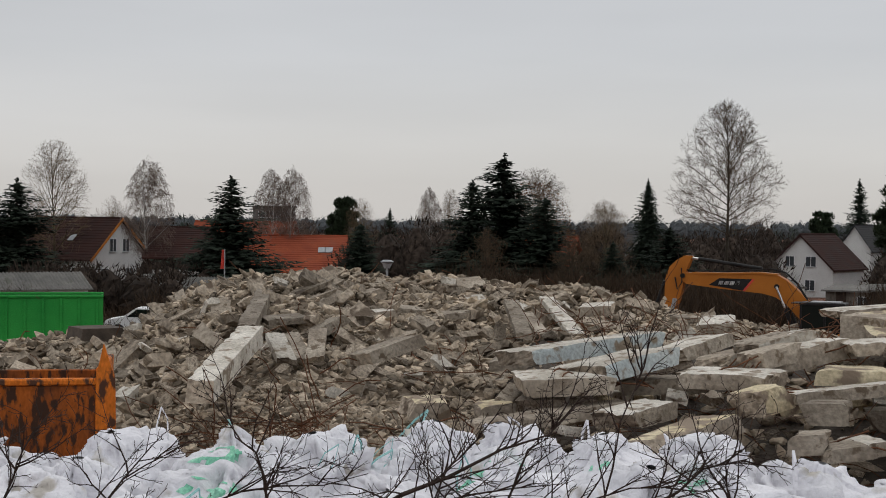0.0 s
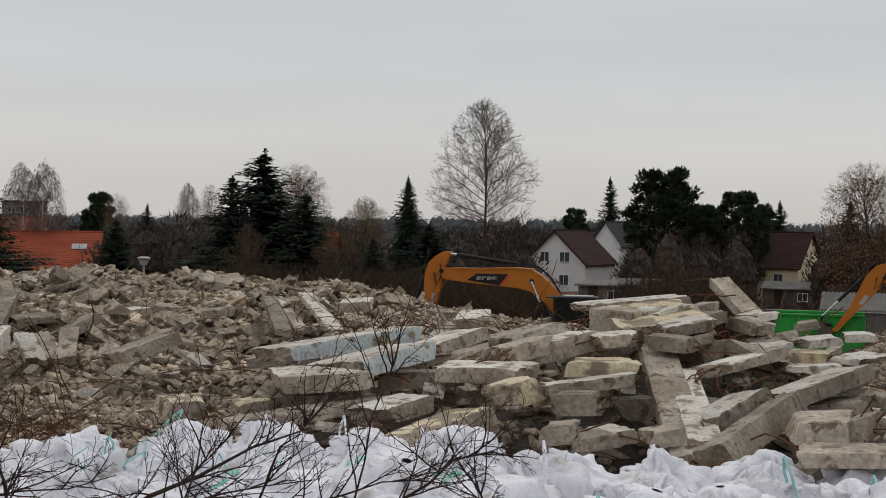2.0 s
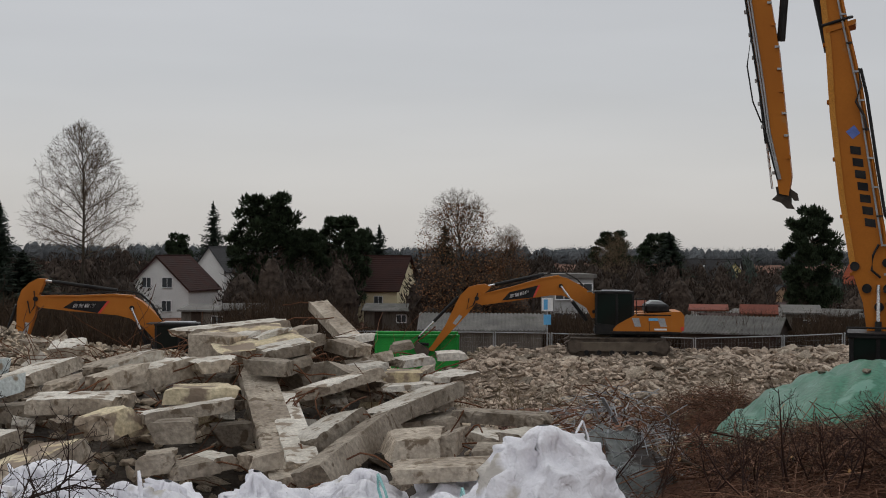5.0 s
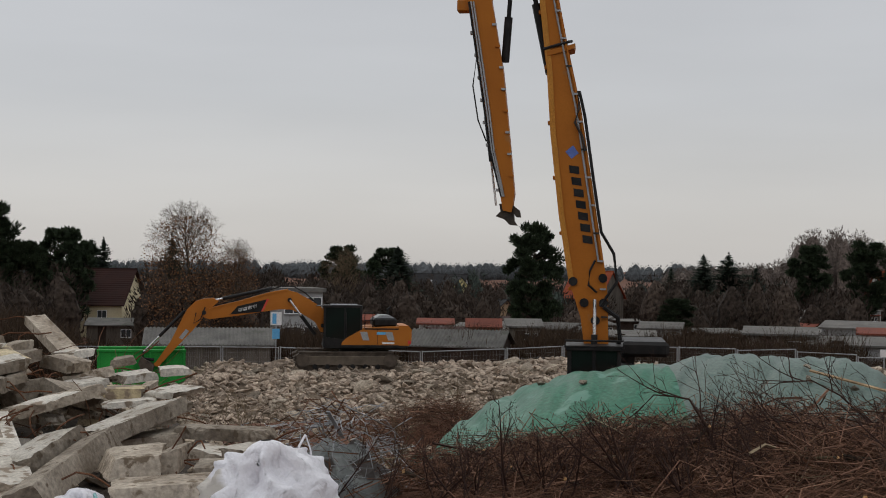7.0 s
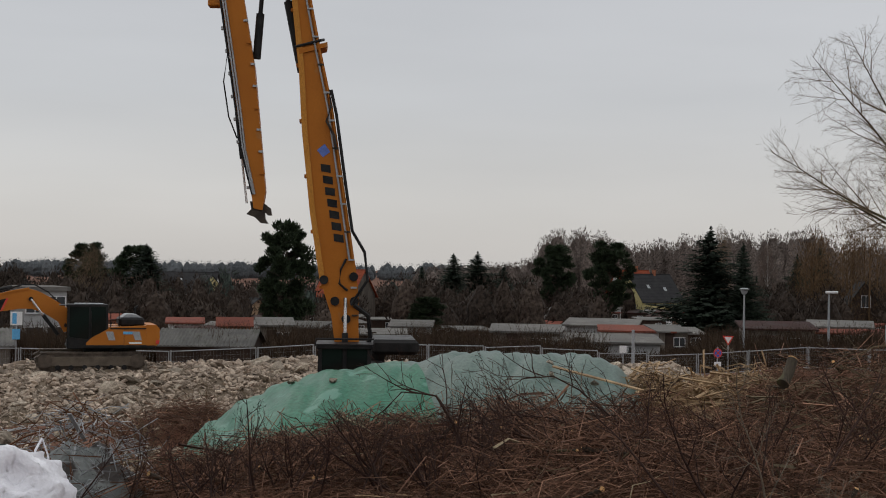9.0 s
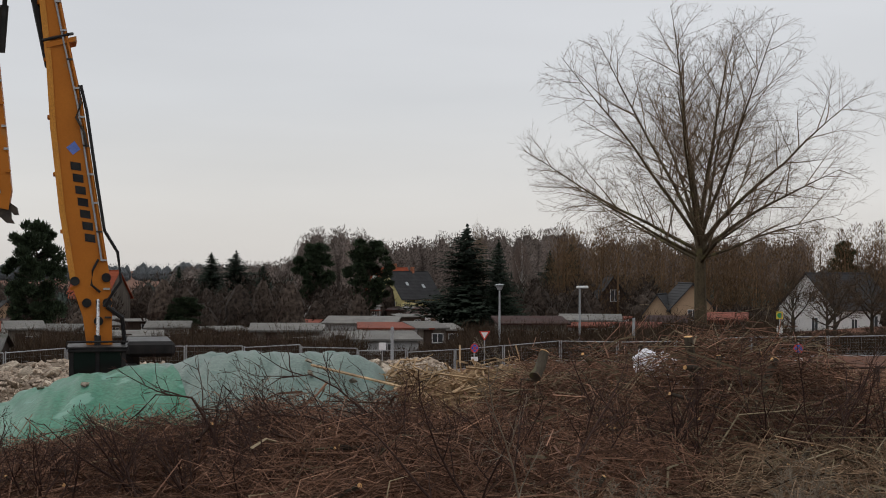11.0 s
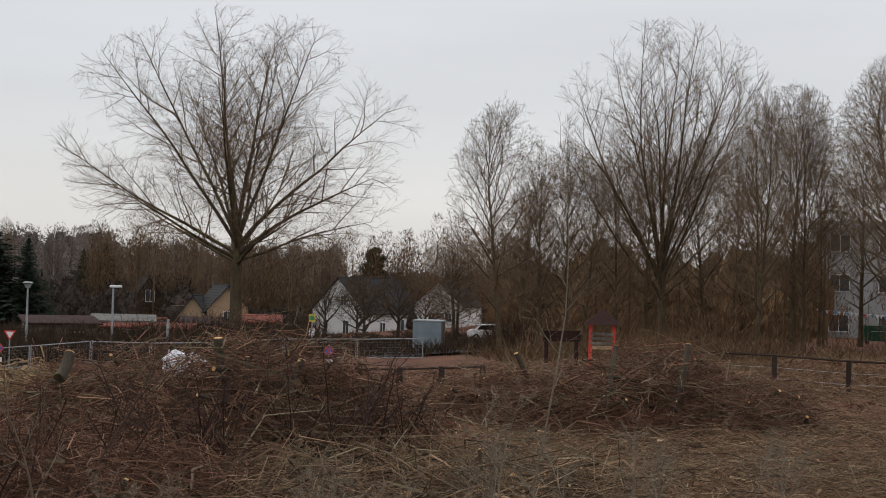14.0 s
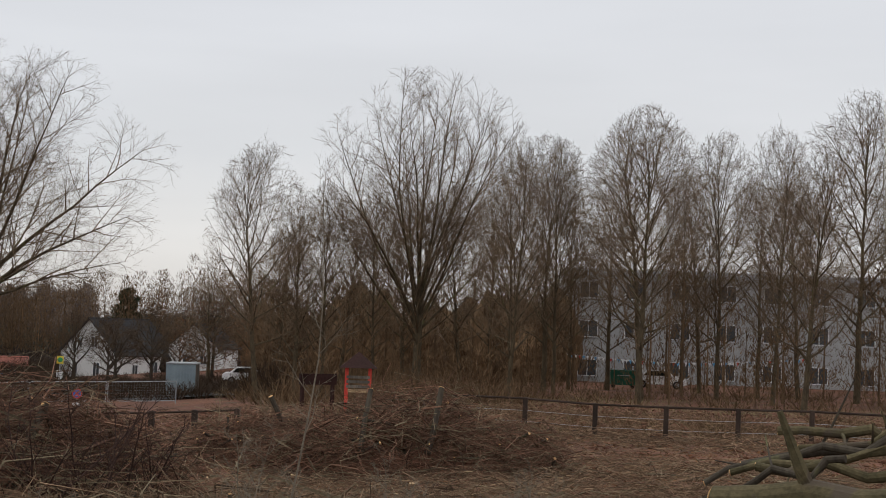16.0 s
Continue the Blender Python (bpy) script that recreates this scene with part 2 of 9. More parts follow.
GREYP = mat("grey_paint", (0.30, 0.31, 0.32), (0.38, 0.39, 0.40), 2, 0.6)
WHITEP = mat("white_paint", (0.72, 0.72, 0.72), (0.80, 0.80, 0.79), 1.0, 0.7, bump=0.1, spots=(0.55, 0.54, 0.52), spot_scale=1.5, spot_at=0.68)
REDP = mat("red_paint", (0.55, 0.05, 0.04), (0.62, 0.09, 0.06), 2, 0.5)
BLUEP = mat("blue_sign_paint", (0.10, 0.36, 0.66), (0.16, 0.45, 0.72), 2, 0.5)
YELLP = mat("yellow_paint", (0.75, 0.55, 0.05), (0.78, 0.6, 0.1), 2, 0.5)
GLASS = glass("dark_glass", (0.010, 0.013, 0.012), spec=0.22)
PANE = glass("window_glass", (0.06, 0.065, 0.07), 0.08)
PLASTER = mat("white_render", (0.62, 0.61, 0.59), (0.70, 0.69, 0.67), 0.5, 0.9, bump=0.2, fine=20, spots=(0.52, 0.50, 0.47), spot_scale=0.8, spot_at=0.66)
CREAM = mat("cream_render", (0.60, 0.52, 0.33), (0.66, 0.58, 0.40), 0.5, 0.9, bump=0.2, fine=20)
YPLASTER = mat("yellow_render", (0.62, 0.53, 0.24), (0.67, 0.58, 0.30), 0.5, 0.9, bump=0.2, fine=20)
PEACH = mat("peach_render", (0.36, 0.25, 0.16), (0.42, 0.29, 0.19), 0.5, 0.9, bump=0.2, fine=20)
TILE_R = mat("red_roof_tiles", (0.23, 0.05, 0.025), (0.31, 0.08, 0.038), 0.6, 0.85, bump=0.4, fine=12, spots=(0.25, 0.07, 0.04), spot_scale=0.9, spot_at=0.6, vary=0.12)
TILE_B = mat("brown_roof_tiles", (0.030, 0.014, 0.012), (0.048, 0.022, 0.018), 0.6, 0.85, bump=0.4, fine=12, vary=0.15)
TILE_G = mat("grey_roof_tiles", (0.028, 0.027, 0.028), (0.05, 0.049, 0.05), 0.6, 0.85, bump=0.4, fine=12, vary=0.15)
FELT = mat("grey_roofing_felt", (0.11, 0.104, 0.096), (0.19, 0.18, 0.165), 0.5, 0.95, bump=0.3, fine=10, spots=(0.13, 0.125, 0.115), spot_scale=0.8, spot_at=0.58, vary=0.2)
ETERNIT = mat("corrugated_fibre_cement", (0.10, 0.096, 0.09), (0.17, 0.163, 0.15), 0.8, 0.95, bump=0.3, fine=12, spots=(0.10, 0.10, 0.085), spot_scale=1.2, spot_at=0.6, vary=0.15)
OLDWOOD = mat("weathered_boards", (0.10, 0.085, 0.07), (0.19, 0.165, 0.14), 1.5, 0.9, bump=0.4, fine=16, stretch=(1, 1, 0.15), vary=0.2)
DARKWOOD = mat("dark_timber", (0.035, 0.025, 0.02), (0.065, 0.045, 0.035), 1.5, 0.85, bump=0.3, vary=0.2)
RAWWOOD = mat("splintered_wood", (0.20, 0.125, 0.07), (0.48, 0.34, 0.20), 3, 0.85, bump=0.4, fine=30, vary=0.25, island=True)
CUT = mat("fresh_cut_wood", (0.60, 0.33, 0.13), (0.70, 0.45, 0.22), 12, 0.85, bump=0.2)
BARK = mat("grey_brown_bark", (0.045, 0.036, 0.027), (0.085, 0.07, 0.052), 2.5, 0.95, bump=0.8, fine=14, spots=(0.13, 0.125, 0.06), spot_scale=1.2, spot_at=0.6, stretch=(1, 1, 0.4))
GBARK = mat("mossy_green_bark", (0.065, 0.055, 0.028), (0.13, 0.105, 0.058), 2.5, 0.95, bump=0.8, fine=14, spots=(0.09, 0.07, 0.05), spot_scale=1.5, spot_at=0.55)
TWIG = mat("fine_twigs", (0.068, 0.044, 0.028), (0.115, 0.08, 0.052), 0.7, 0.95, bump=0.0)
BTWIG = mat("birch_twigs", (0.12, 0.085, 0.07), (0.19, 0.145, 0.12), 0.7, 0.95, bump=0.0)
BIRCH = mat("birch_bark", (0.45, 0.43, 0.40), (0.58, 0.56, 0.53), 1.5, 0.85, bump=0.2, spots=(0.07, 0.06, 0.05), spot_scale=3.5, spot_at=0.56)
BRUSH = mat("dead_brushwood", (0.095, 0.056, 0.034), (0.265, 0.178, 0.112), 0.5, 0.95, bump=0.0, vary=0.7, island=True)
BRUSH_D = mat("dark_red_brushwood", (0.060, 0.030, 0.021), (0.235, 0.130, 0.084), 0.5, 0.95, bump=0.0, vary=0.65, island=True)
BRUSH_Y = mat("olive_brushwood", (0.105, 0.080, 0.048), (0.255, 0.20, 0.128), 0.5, 0.95, bump=0.0, vary=0.4, island=True)
NEEDLE = mat("spruce_needles", (0.012, 0.019, 0.013), (0.030, 0.041, 0.027), 0.5, 0.9, bump=0.0, vary=0.4, island=True)
PINE = mat("pine_needles", (0.018, 0.028, 0.015), (0.045, 0.062, 0.032), 0.5, 0.9, bump=0.0, vary=0.4, island=True)
RUSSET = mat("withered_leaves", (0.16, 0.075, 0.035), (0.25, 0.125, 0.06), 0.6, 0.95, bump=0.0, vary=0.35, island=True)
SHRUB = mat("shrub_twigs", (0.03, 0.019, 0.012), (0.07, 0.046, 0.029), 0.3, 0.95, bump=0.0, vary=0.3, island=True)
DRYGRASS = mat("dry_grass", (0.20, 0.165, 0.085), (0.30, 0.25, 0.14), 0.6, 0.95, bump=0.0, vary=0.3, island=True)
PARKWOOD = mat("park_undergrowth_twigs", (0.08, 0.05, 0.028), (0.18, 0.112, 0.06), 0.3, 0.95, bump=0.0, vary=0.3, island=True)
PBARK = mat("warm_brown_bark", (0.060, 0.046, 0.029), (0.118, 0.090, 0.055), 2.5, 0.95, bump=0.8, fine=14, spots=(0.13, 0.115, 0.055), spot_scale=1.2, spot_at=0.58, stretch=(1, 1, 0.4))
PTWIG = mat("warm_fine_twigs", (0.112, 0.077, 0.047), (0.20, 0.143, 0.092), 0.7, 0.95, bump=0.0)
WOODS = mat("distant_woods", (0.030, 0.022, 0.017), (0.062, 0.046, 0.036), 0.03, 0.95, bump=0.0, fine=2.2, grain=0.75, vary=0.14, island=True)
# Distant pines lightened: some haze is put into their colour.
WOODS_D = mat("distant_pines", (0.035, 0.045, 0.038), (0.06, 0.072, 0.06), 0.03, 0.95, bump=0.0, fine=2.2, grain=0.75, vary=0.12, island=True)
# Horizon forest: the blue-grey haze of distance is put into the colour.
WOODS_B = mat("haze_tinted_distant_woods", (0.078, 0.086, 0.09), (0.112, 0.121, 0.127), 0.01, 0.95, bump=0.0, fine=2.2, grain=0.75, vary=0.12, island=True)
# Packed debris, darkened to put the shade of the slab gaps into its colour.
GAPSHADE = mat("gap_shade_debris", (0.045, 0.036, 0.029), (0.10, 0.082, 0.066), 1.2, 0.95, bump=1.0, fine=8, dist=0.08)
PALEGREY = mat("pale_grey_render", (0.33, 0.33, 0.33), (0.40, 0.40, 0.39), 0.4, 0.9, bump=0.1)
ASPHALT = mat("asphalt", (0.045, 0.045, 0.046), (0.07, 0.069, 0.068), 0.5, 0.9, bump=0.3)


# ---- the ground: a bank near the viewpoint, the cleared site, allotments and woods beyond ----
RADII = (0, 10, 13, 20, 26, 45, 70, 100, 180, 400, 5000)
SECTORS = ((-180, (3.6, 3.3, 3.2, 2.4, 1.5, 0.6, 0, -0.5, -3.8, -5, -9)), (30, (3.6, 3.3, 3.2, 1.6, 0.6, 0, -0.2, -0.6, -3.8, -5, -9)),
           (40, (3.6, 3.4, 3.3, 2.6, 1.8, 0.4, 0.1, -0.6, -3.8, -5, -9)), (55, (3.6, 3.5, 3.4, 2.9, 2.3, 0.8, 0.2, -0.6, -3.8, -5, -9)),
           (70, (3.6, 3.5, 3.4, 3.0, 2.7, 1.8, 1.0, 0.4, -2.8, -5, -9)), (88, (3.6, 3.5, 3.4, 3.15, 3.0, 2.7, 2.3, 1.8, 1.2, 0, -9)),
           (125, (3.6, 3.5, 3.4, 3.2, 3.0, 2.7, 2.4, 2.2, 2, 0, -9)), (180, (3.6, 3.3, 3.2, 2.4, 1.5, 0.6, 0, -0.5, -3.8, -5, -9)))


def ground(az, r):
    cols = [np.interp(r, RADII, s) for _, s in SECTORS]
    z = float(np.interp(az, [a for a, _ in SECTORS], cols))
    k = 0.16 if r < 60 else 0.3
    p = at(az, r)
    z += k * noise.noise(p * 0.13) * min(1, r / 12)
    if 10 < r < 50:
        z += 0.10 * noise.noise(p * 0.7)
    return z


def ground_at(p):
    return ground(math.degrees(math.atan2(p[0], p[1])), math.hypot(p[0], p[1]))


def on_ground(az, r, dz=0.0):
    return at(az, r, ground(az, r) + dz)


def make_ground():
    azs = [a for a in np.arange(-180, -26, 11)] + [a for a in np.arange(-26, 112, 0.75)] + [a for a in np.arange(112, 180, 8.5)]
    rs = [1, 4, 8] + [10 + 0.6 * i for i in range(60)] + [47, 50, 54, 58, 63, 70, 80, 90, 105, 120, 140, 170, 200, 260, 340, 500, 900, 2000, 4900]
    b = Build()
    b.v.append((0, 0, 3.6))
    n = len(azs)
    for r in rs:
        for a in azs:
            b.v.append(tuple(at(a, r, ground(a, r))))
    for k in range(n):
        b.f.append((0, 1 + (k + 1) % n, 1 + k))
    for i in range(len(rs) - 1):
        for k in range(n):
            p, q = 1 + i * n + k, 1 + i * n + (k + 1) % n
            b.f.append((p, q, q + n, p + n))
    put("ground", b, EARTH, smooth=True)
    tagged(bpy.data.objects["ground"], "brown earth littered with twigs on the cleared site", "ground", kind="structure")


make_ground()


# ---- rubble ----
RIDGE_AZ = (-26, -20, -17, -13.8, -12.4, -10.9, -9.4, -7, -5, 0, 6, 10, 14, 20, 26, 32)
RIDGE_Z = (2.4, 3.0, 3.25, 3.25, 3.45, 4.15, 4.5, 4.7, 4.78, 4.6, 4.35, 4.0, 3.5, 3.0, 2.4, 1.0)


def rubble_top(az, r):
    """The height of the great rubble heap's surface."""
    ridge = float(np.interp(az, RIDGE_AZ, RIDGE_Z))
    if r < 30:
        f = (r - 15.5) / 14.5
        z = 2.75 + (ridge - 2.75) * max(f, -0.6) ** (0.85 if f > 0 else 1)if f > 0 else 2.75 + f * 6
    else:
        z = ridge - (r - 30) * 0.33 if r > 32 else ridge
    return z + 0.28 * noise.noise(at(az, r) * 0.45) + 0.2 * noise.noise(at(az, r) * 1.2)


def far_top(az, r):
    """The long low heap under the second excavator."""
    side = min(1.0, max(0.0, (az - 25) / 3)) * min(1.0, max(0.0, (60 - az) / 3))
    f = min(1.0, max(0.0, (r - 52.5) / 5.0)) * min(1.0, max(0.0, (70 - r) / 4))
    return ground(az, r) - 0.15 + side * f * (1.42 + 0.3 * noise.noise(at(az, r) * 0.35) + 0.2 * noise.noise(at(az, r) * 0.9) * (r < 62))


def slab_core(az, r):
    """What lies under the broken slabs."""
    side = min(1.0, max(0.0, (az + 1) / 5)) * min(1.0, max(0.0, (31 - az) / 7))
    top = float(np.interp(r, (12.6, 13.3, 14, 15, 16, 17.5, 20, 24), (2.3, 2.5, 2.7, 2.9, 3.2, 3.7, 4.1, 4.0)))
    back = max(0.0, r - 23.5) * 0.5
    return 2.3 + (top - 2.3) * side - back + 0.18 * noise.noise(at(az, r) * 0.9)


def chunk_mesh(name, seed, square=0.5, flat=1.0, n=15):
    """A broken lump: the hull of a handful of points between a ball and a box."""
    rg = random.Random(seed)
    bm = bmesh.new()
    for i in range(n):
        p = Vector((rg.gauss(0, 1), rg.gauss(0, 1), rg.gauss(0, 1))).normalized()
        p *= rg.uniform(0.8, 1.05) / max(abs(c) for c in p) ** square
        bm.verts.new((0.5 * p.x, 0.45 * p.y, 0.5 * p.z * flat))
    bmesh.ops.convex_hull(bm, input=bm.verts)
    bmesh.ops.delete(bm, geom=[v for v in bm.verts if not v.link_faces], context="VERTS")
    me = bpy.data.meshes.new(name)
    bm.to_mesh(me)
    bm.free()
    return me


LUMPS = [chunk_mesh("lump", 10 + i, 0.2 + 0.09 * i, 0.8, 12 + i) for i in range(9)] + [chunk_mesh("lump", 40 + i, 0.95, 0.4, 16) for i in range(5)]
ARR = []
for me in LUMPS:
    ARR.append(([v.co.copy() for v in me.vertices], [tuple(p.vertices) for p in me.polygons]))


def heap_sheet(top, az0, az1, r0, r1, da, dr, skew=0.0):
    b = Build()
    azs, rs = np.arange(az0, az1 + da / 2, da), np.arange(r0, r1 + dr / 2, dr)
    for r in rs:
        for a in azs + skew * (r - r0):
            b.v.append(tuple(at(a, r, max(top(a, r), ground(a, r) - 0.3))))
    n = len(azs)
    for i in range(len(rs) - 1):
        for k in range(n - 1):
            p = i * n + k
            b.f.append((p, p + 1, p + n + 1, p + n))
    return b


def scatter(b, top, az0, az1, r0, r1, count, smin, smax, sink=0.25, aspect=1.6, power=2.5):
    """Lumps of many sizes strewn over a heap."""
    for _ in range(count):
        a, r = rnd(az0, az1), math.sqrt(rnd(r0 * r0, r1 * r1))
        z = top(a, r)
        if z < ground(a, r) - 0.1:
            continue
        s = smin + (smax - smin) * random.random() ** power
        m = Matrix.LocRotScale(at(a, r, z + s * (0.35 - sink)), Euler((rnd(-0.7, 0.7), rnd(-0.7, 0.7), rnd(0, 6.3))), (s * rnd(1, aspect), s * rnd(0.8, 1.1), s * rnd(0.6, 1)))
        vs, fs = random.choice(ARR)
        b.add(vs, fs, m)


def lumps(parent, top, az0, az1, r0, r1, count, smin, smax, name="concrete_chunk", aspect=1.7):
    for _ in range(count):
        a, r = rnd(az0, az1), math.sqrt(rnd(r0 * r0, r1 * r1))
        z = top(a, r)
        s = rnd(smin, smax)
        ob = put(name, random.choice(LUMPS), None, parent)
        if not ob.data.materials:
            ob.data.materials.append(CONC)
        ob.matrix_basis = Matrix.LocRotScale(at(a, r, z + 0.12 * s), Euler((rnd(-0.6, 0.6), rnd(-0.6, 0.6), rnd(0, 6.3))), (s * rnd(1, aspect), s * rnd(0.8, 1.1), s * rnd(0.55, 1)))


def wires(b, top, az0, az1, r0, r1, count, rad=0.012, size=0.9):
    """Bent reinforcing bars sticking out of a heap."""
    for _ in range(count):
        a, r = rnd(az0, az1), rnd(r0, r1)
        p = at(a, r, top(a, r) - 0.05)
        d = Vector((rnd(-1, 1), rnd(-1, 1), rnd(0.1, 1.2))).normalized() * size * rnd(0.12, 0.3)
        pts = [p]
        for _ in range(5):
            d = d + Vector((rnd(-1, 1), rnd(-1, 1), rnd(-1.1, 0.5))) * 0.09 * size
            pts.append(pts[-1] + d)
        b.tube(pts, rad * rnd(0.7, 1.3), 3, False)


def great_heap():
    h = thing("rubble_heap", Matrix(), "great heap of broken concrete rubble and dust", "rubble heap")
    put("heap_core", heap_sheet(rubble_top, -26, 30, 14.5, 44, 0.6, 0.45), DUST, h, "sandy grey-brown concrete dust", True)
    b = Build()
    scatter(b, rubble_top, -20, 12, 15, 20, 16000, 0.035, 0.17, power=1.7, aspect=1.5)
    scatter(b, rubble_top, -22, 18, 18.5, 33, 25000, 0.045, 0.2, power=2.2, aspect=1.9)
    scatter(b, rubble_top, -26, 24, 19, 34, 1700, 0.12, 0.34, power=2.4, aspect=2.4)
    scatter(b, rubble_top, -20, 16, 27, 32.5, 3200, 0.05, 0.26, 0.15, power=2.2, aspect=1.8)
    tagged(put("loose_rubble", b, CHIPS, h, "grey-brown broken concrete lumps"), kind="stuff")
    lumps(h, rubble_top, -22, 16, 19.5, 31, 250, 0.13, 0.29, aspect=3.2)
    b = Build()
    wires(b, rubble_top, -22, 16, 16, 32, 240, 0.009, 0.7)
    wires(b, rubble_top, -11, -4, 15.5, 18.5, 150, 0.007, 0.9)
    tagged(put("rebar_tangle", b, REBAR, h, "tangled rusty reinforcing bars"), kind="stuff")


def low_heap():
    h = thing("low_rubble_heap", Matrix(), "long low heap of crushed pale concrete rubble", "rubble heap")
    put("heap_core", heap_sheet(far_top, 24, 61, 52, 74, 0.6, 0.8), DUST, h, "sandy concrete dust", True)
    b = Build()
    scatter(b, far_top, 25, 60, 52.5, 61, 16000, 0.06, 0.34, power=2.4, aspect=1.8)
    scatter(b, far_top, 25, 60, 60, 69, 5000, 0.08, 0.4, power=2.0, aspect=1.6)
    tagged(put("loose_rubble", b, PALECHIPS, h, "pale broken concrete lumps"), kind="stuff")
    lumps(h, far_top, 26, 58, 53, 61.5, 170, 0.3, 0.75)


random.seed(11)
great_heap()
low_heap()


# ---- the stack of broken floor slabs and beams ----
def slab(a, b, away, th, look, label, group="broken slabs", rise=0.0, name="concrete_slab", seed=0, bars=0, side=None):
    """A broken slab: a and b end the top's front edge, away is its depth in metres, rise its tilt in degrees. side: which way it lies from the edge."""
    rg = random.Random(seed)
    a, b = Vector(a), Vector(b)
    if group == "slabs on the rubble":
        away, th = away * 0.6, th * 0.8
    elif side is None:
        away, rise = away * 0.62, rise - 1.5
    u = b - a
    ln = u.length
    u.normalize()
    back = Vector(side) if side else Vector((a.x + b.x, a.y + b.y, 0)).normalized()
    back = (back - u * back.dot(u)).normalized()
    upv = u.cross(back)
    if upv.z < 0:
        upv = -upv
    back, upv = back * math.cos(radians(rise)) + upv * math.sin(radians(rise)), upv * math.cos(radians(rise)) - back * math.sin(radians(rise))
    m = Matrix((( u.x, back.x, upv.x, a.x), (u.y, back.y, upv.y, a.y), (u.z, back.z, upv.z, a.z), (0, 0, 0, 1)))
    nx, ny, nz = max(8, min(34, int(ln / 0.07))), 7, 4
    g = Build()
    bite = [0.0] * (nx + 1)
    for _ in range(int(1 + ln * 2.2)):
        c, wd, dp = rg.uniform(0, nx), rg.uniform(0.6, 2.2), rg.uniform(0.004, 0.03)
        for i in range(nx + 1):
            bite[i] = max(bite[i], dp * max(0, 1 - abs(i - c) / wd))
    off = Vector((seed * 7.3, seed * 3.7, 0))
    rough = [rg.choice((0.03, 0.06, 0.12)) for _ in range(2)]
    lean = [rg.uniform(-0.5, 0.5) for _ in range(2)]
    jag = [[[rough[e] * (noise.noise(off + Vector((4 * away * j / ny, 3 * th * k / nz, 9 * e))) + 0.15 * rg.uniform(-1, 1)) + lean[e] * th * (k / nz - 0.5) for j in range(ny + 1)] for k in range(nz + 1)] for e in range(2)]
    skew = rg.uniform(-0.15, 0.15), rg.uniform(-0.15, 0.15)

    def spot(i, j, k):
        x0 = -jag[0][k][j] + skew[0] * (j / ny - 0.5)
        x1 = ln + jag[1][k][j] + skew[1] * (j / ny - 0.5)
        x = x0 + (x1 - x0) * i / nx
        y, z = away * j / ny, -th * k / nz
        if j == 0:
            y += bite[i] * (1.0 if k == 0 else 0.3 if k == 1 else 0) + 0.003 * rg.uniform(-1, 1)
            z -= bite[i] * 0.9 * (k == 0)
        if i in (0, nx):
            z += rg.uniform(-0.025, 0.0) * (k == 0) + rg.uniform(0, 0.02) * (k == nz)
        if k == 0 and 0 < i < nx and 0 < j:
            z += 0.006 * noise.noise(off + Vector((4 * x, 4 * y, 0)))
        return (x, y, z)

    vid, F, front = {}, [], set()

    def v(i, j, k):
        if (i, j, k) not in vid:
            vid[i, j, k] = len(g.v)
            g.v.append(spot(i, j, k))
        return vid[i, j, k]
    for i in range(nx):
        for j in range(ny):
            F.append(("top", (v(i, j, 0), v(i + 1, j, 0), v(i + 1, j + 1, 0), v(i, j + 1, 0))))
            F.append(("bottom", (v(i, j, nz), v(i, j + 1, nz), v(i + 1, j + 1, nz), v(i + 1, j, nz))))
        for k in range(nz):
            F.append(("front", (v(i, 0, k), v(i, 0, k + 1), v(i + 1, 0, k + 1), v(i + 1, 0, k))))
            F.append(("rear", (v(i, ny, k), v(i + 1, ny, k), v(i + 1, ny, k + 1), v(i, ny, k + 1))))
    for j in range(ny):
        for k in range(nz):
            F.append(("end", (v(0, j, k), v(0, j + 1, k), v(0, j + 1, k + 1), v(0, j, k + 1))))
            F.append(("end", (v(nx, j, k), v(nx, j, k + 1), v(nx, j + 1, k + 1), v(nx, j + 1, k))))
    g.f += [f for _, f in F]
    t = thing(name, m, label, "concrete slab", group)
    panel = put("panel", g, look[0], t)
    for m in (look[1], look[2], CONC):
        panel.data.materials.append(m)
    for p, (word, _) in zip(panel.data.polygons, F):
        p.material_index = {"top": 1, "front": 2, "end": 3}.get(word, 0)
    for _ in range(bars):
        s = rg.random() < 0.5
        p = Vector((0 if s else ln, rg.uniform(0.1, 0.9) * away, -th * rg.uniform(0.2, 0.8)))
        d = Vector((-1 if s else 1, rg.uniform(-0.4, 0.4), rg.uniform(-0.2, 0.6))) * 0.1
        pts = [p - d * 0.6, p]
        for _ in range(4):
            d = d + Vector((rg.uniform(-0.05, 0.05), rg.uniform(-0.06, 0.06), rg.uniform(-0.09, 0.04)))
            pts.append(pts[-1] + d)
        put("reinforcing_bar", Build().tube(pts, 0.009, 4), REBAR, t, "bent rusty steel bar")
    return t


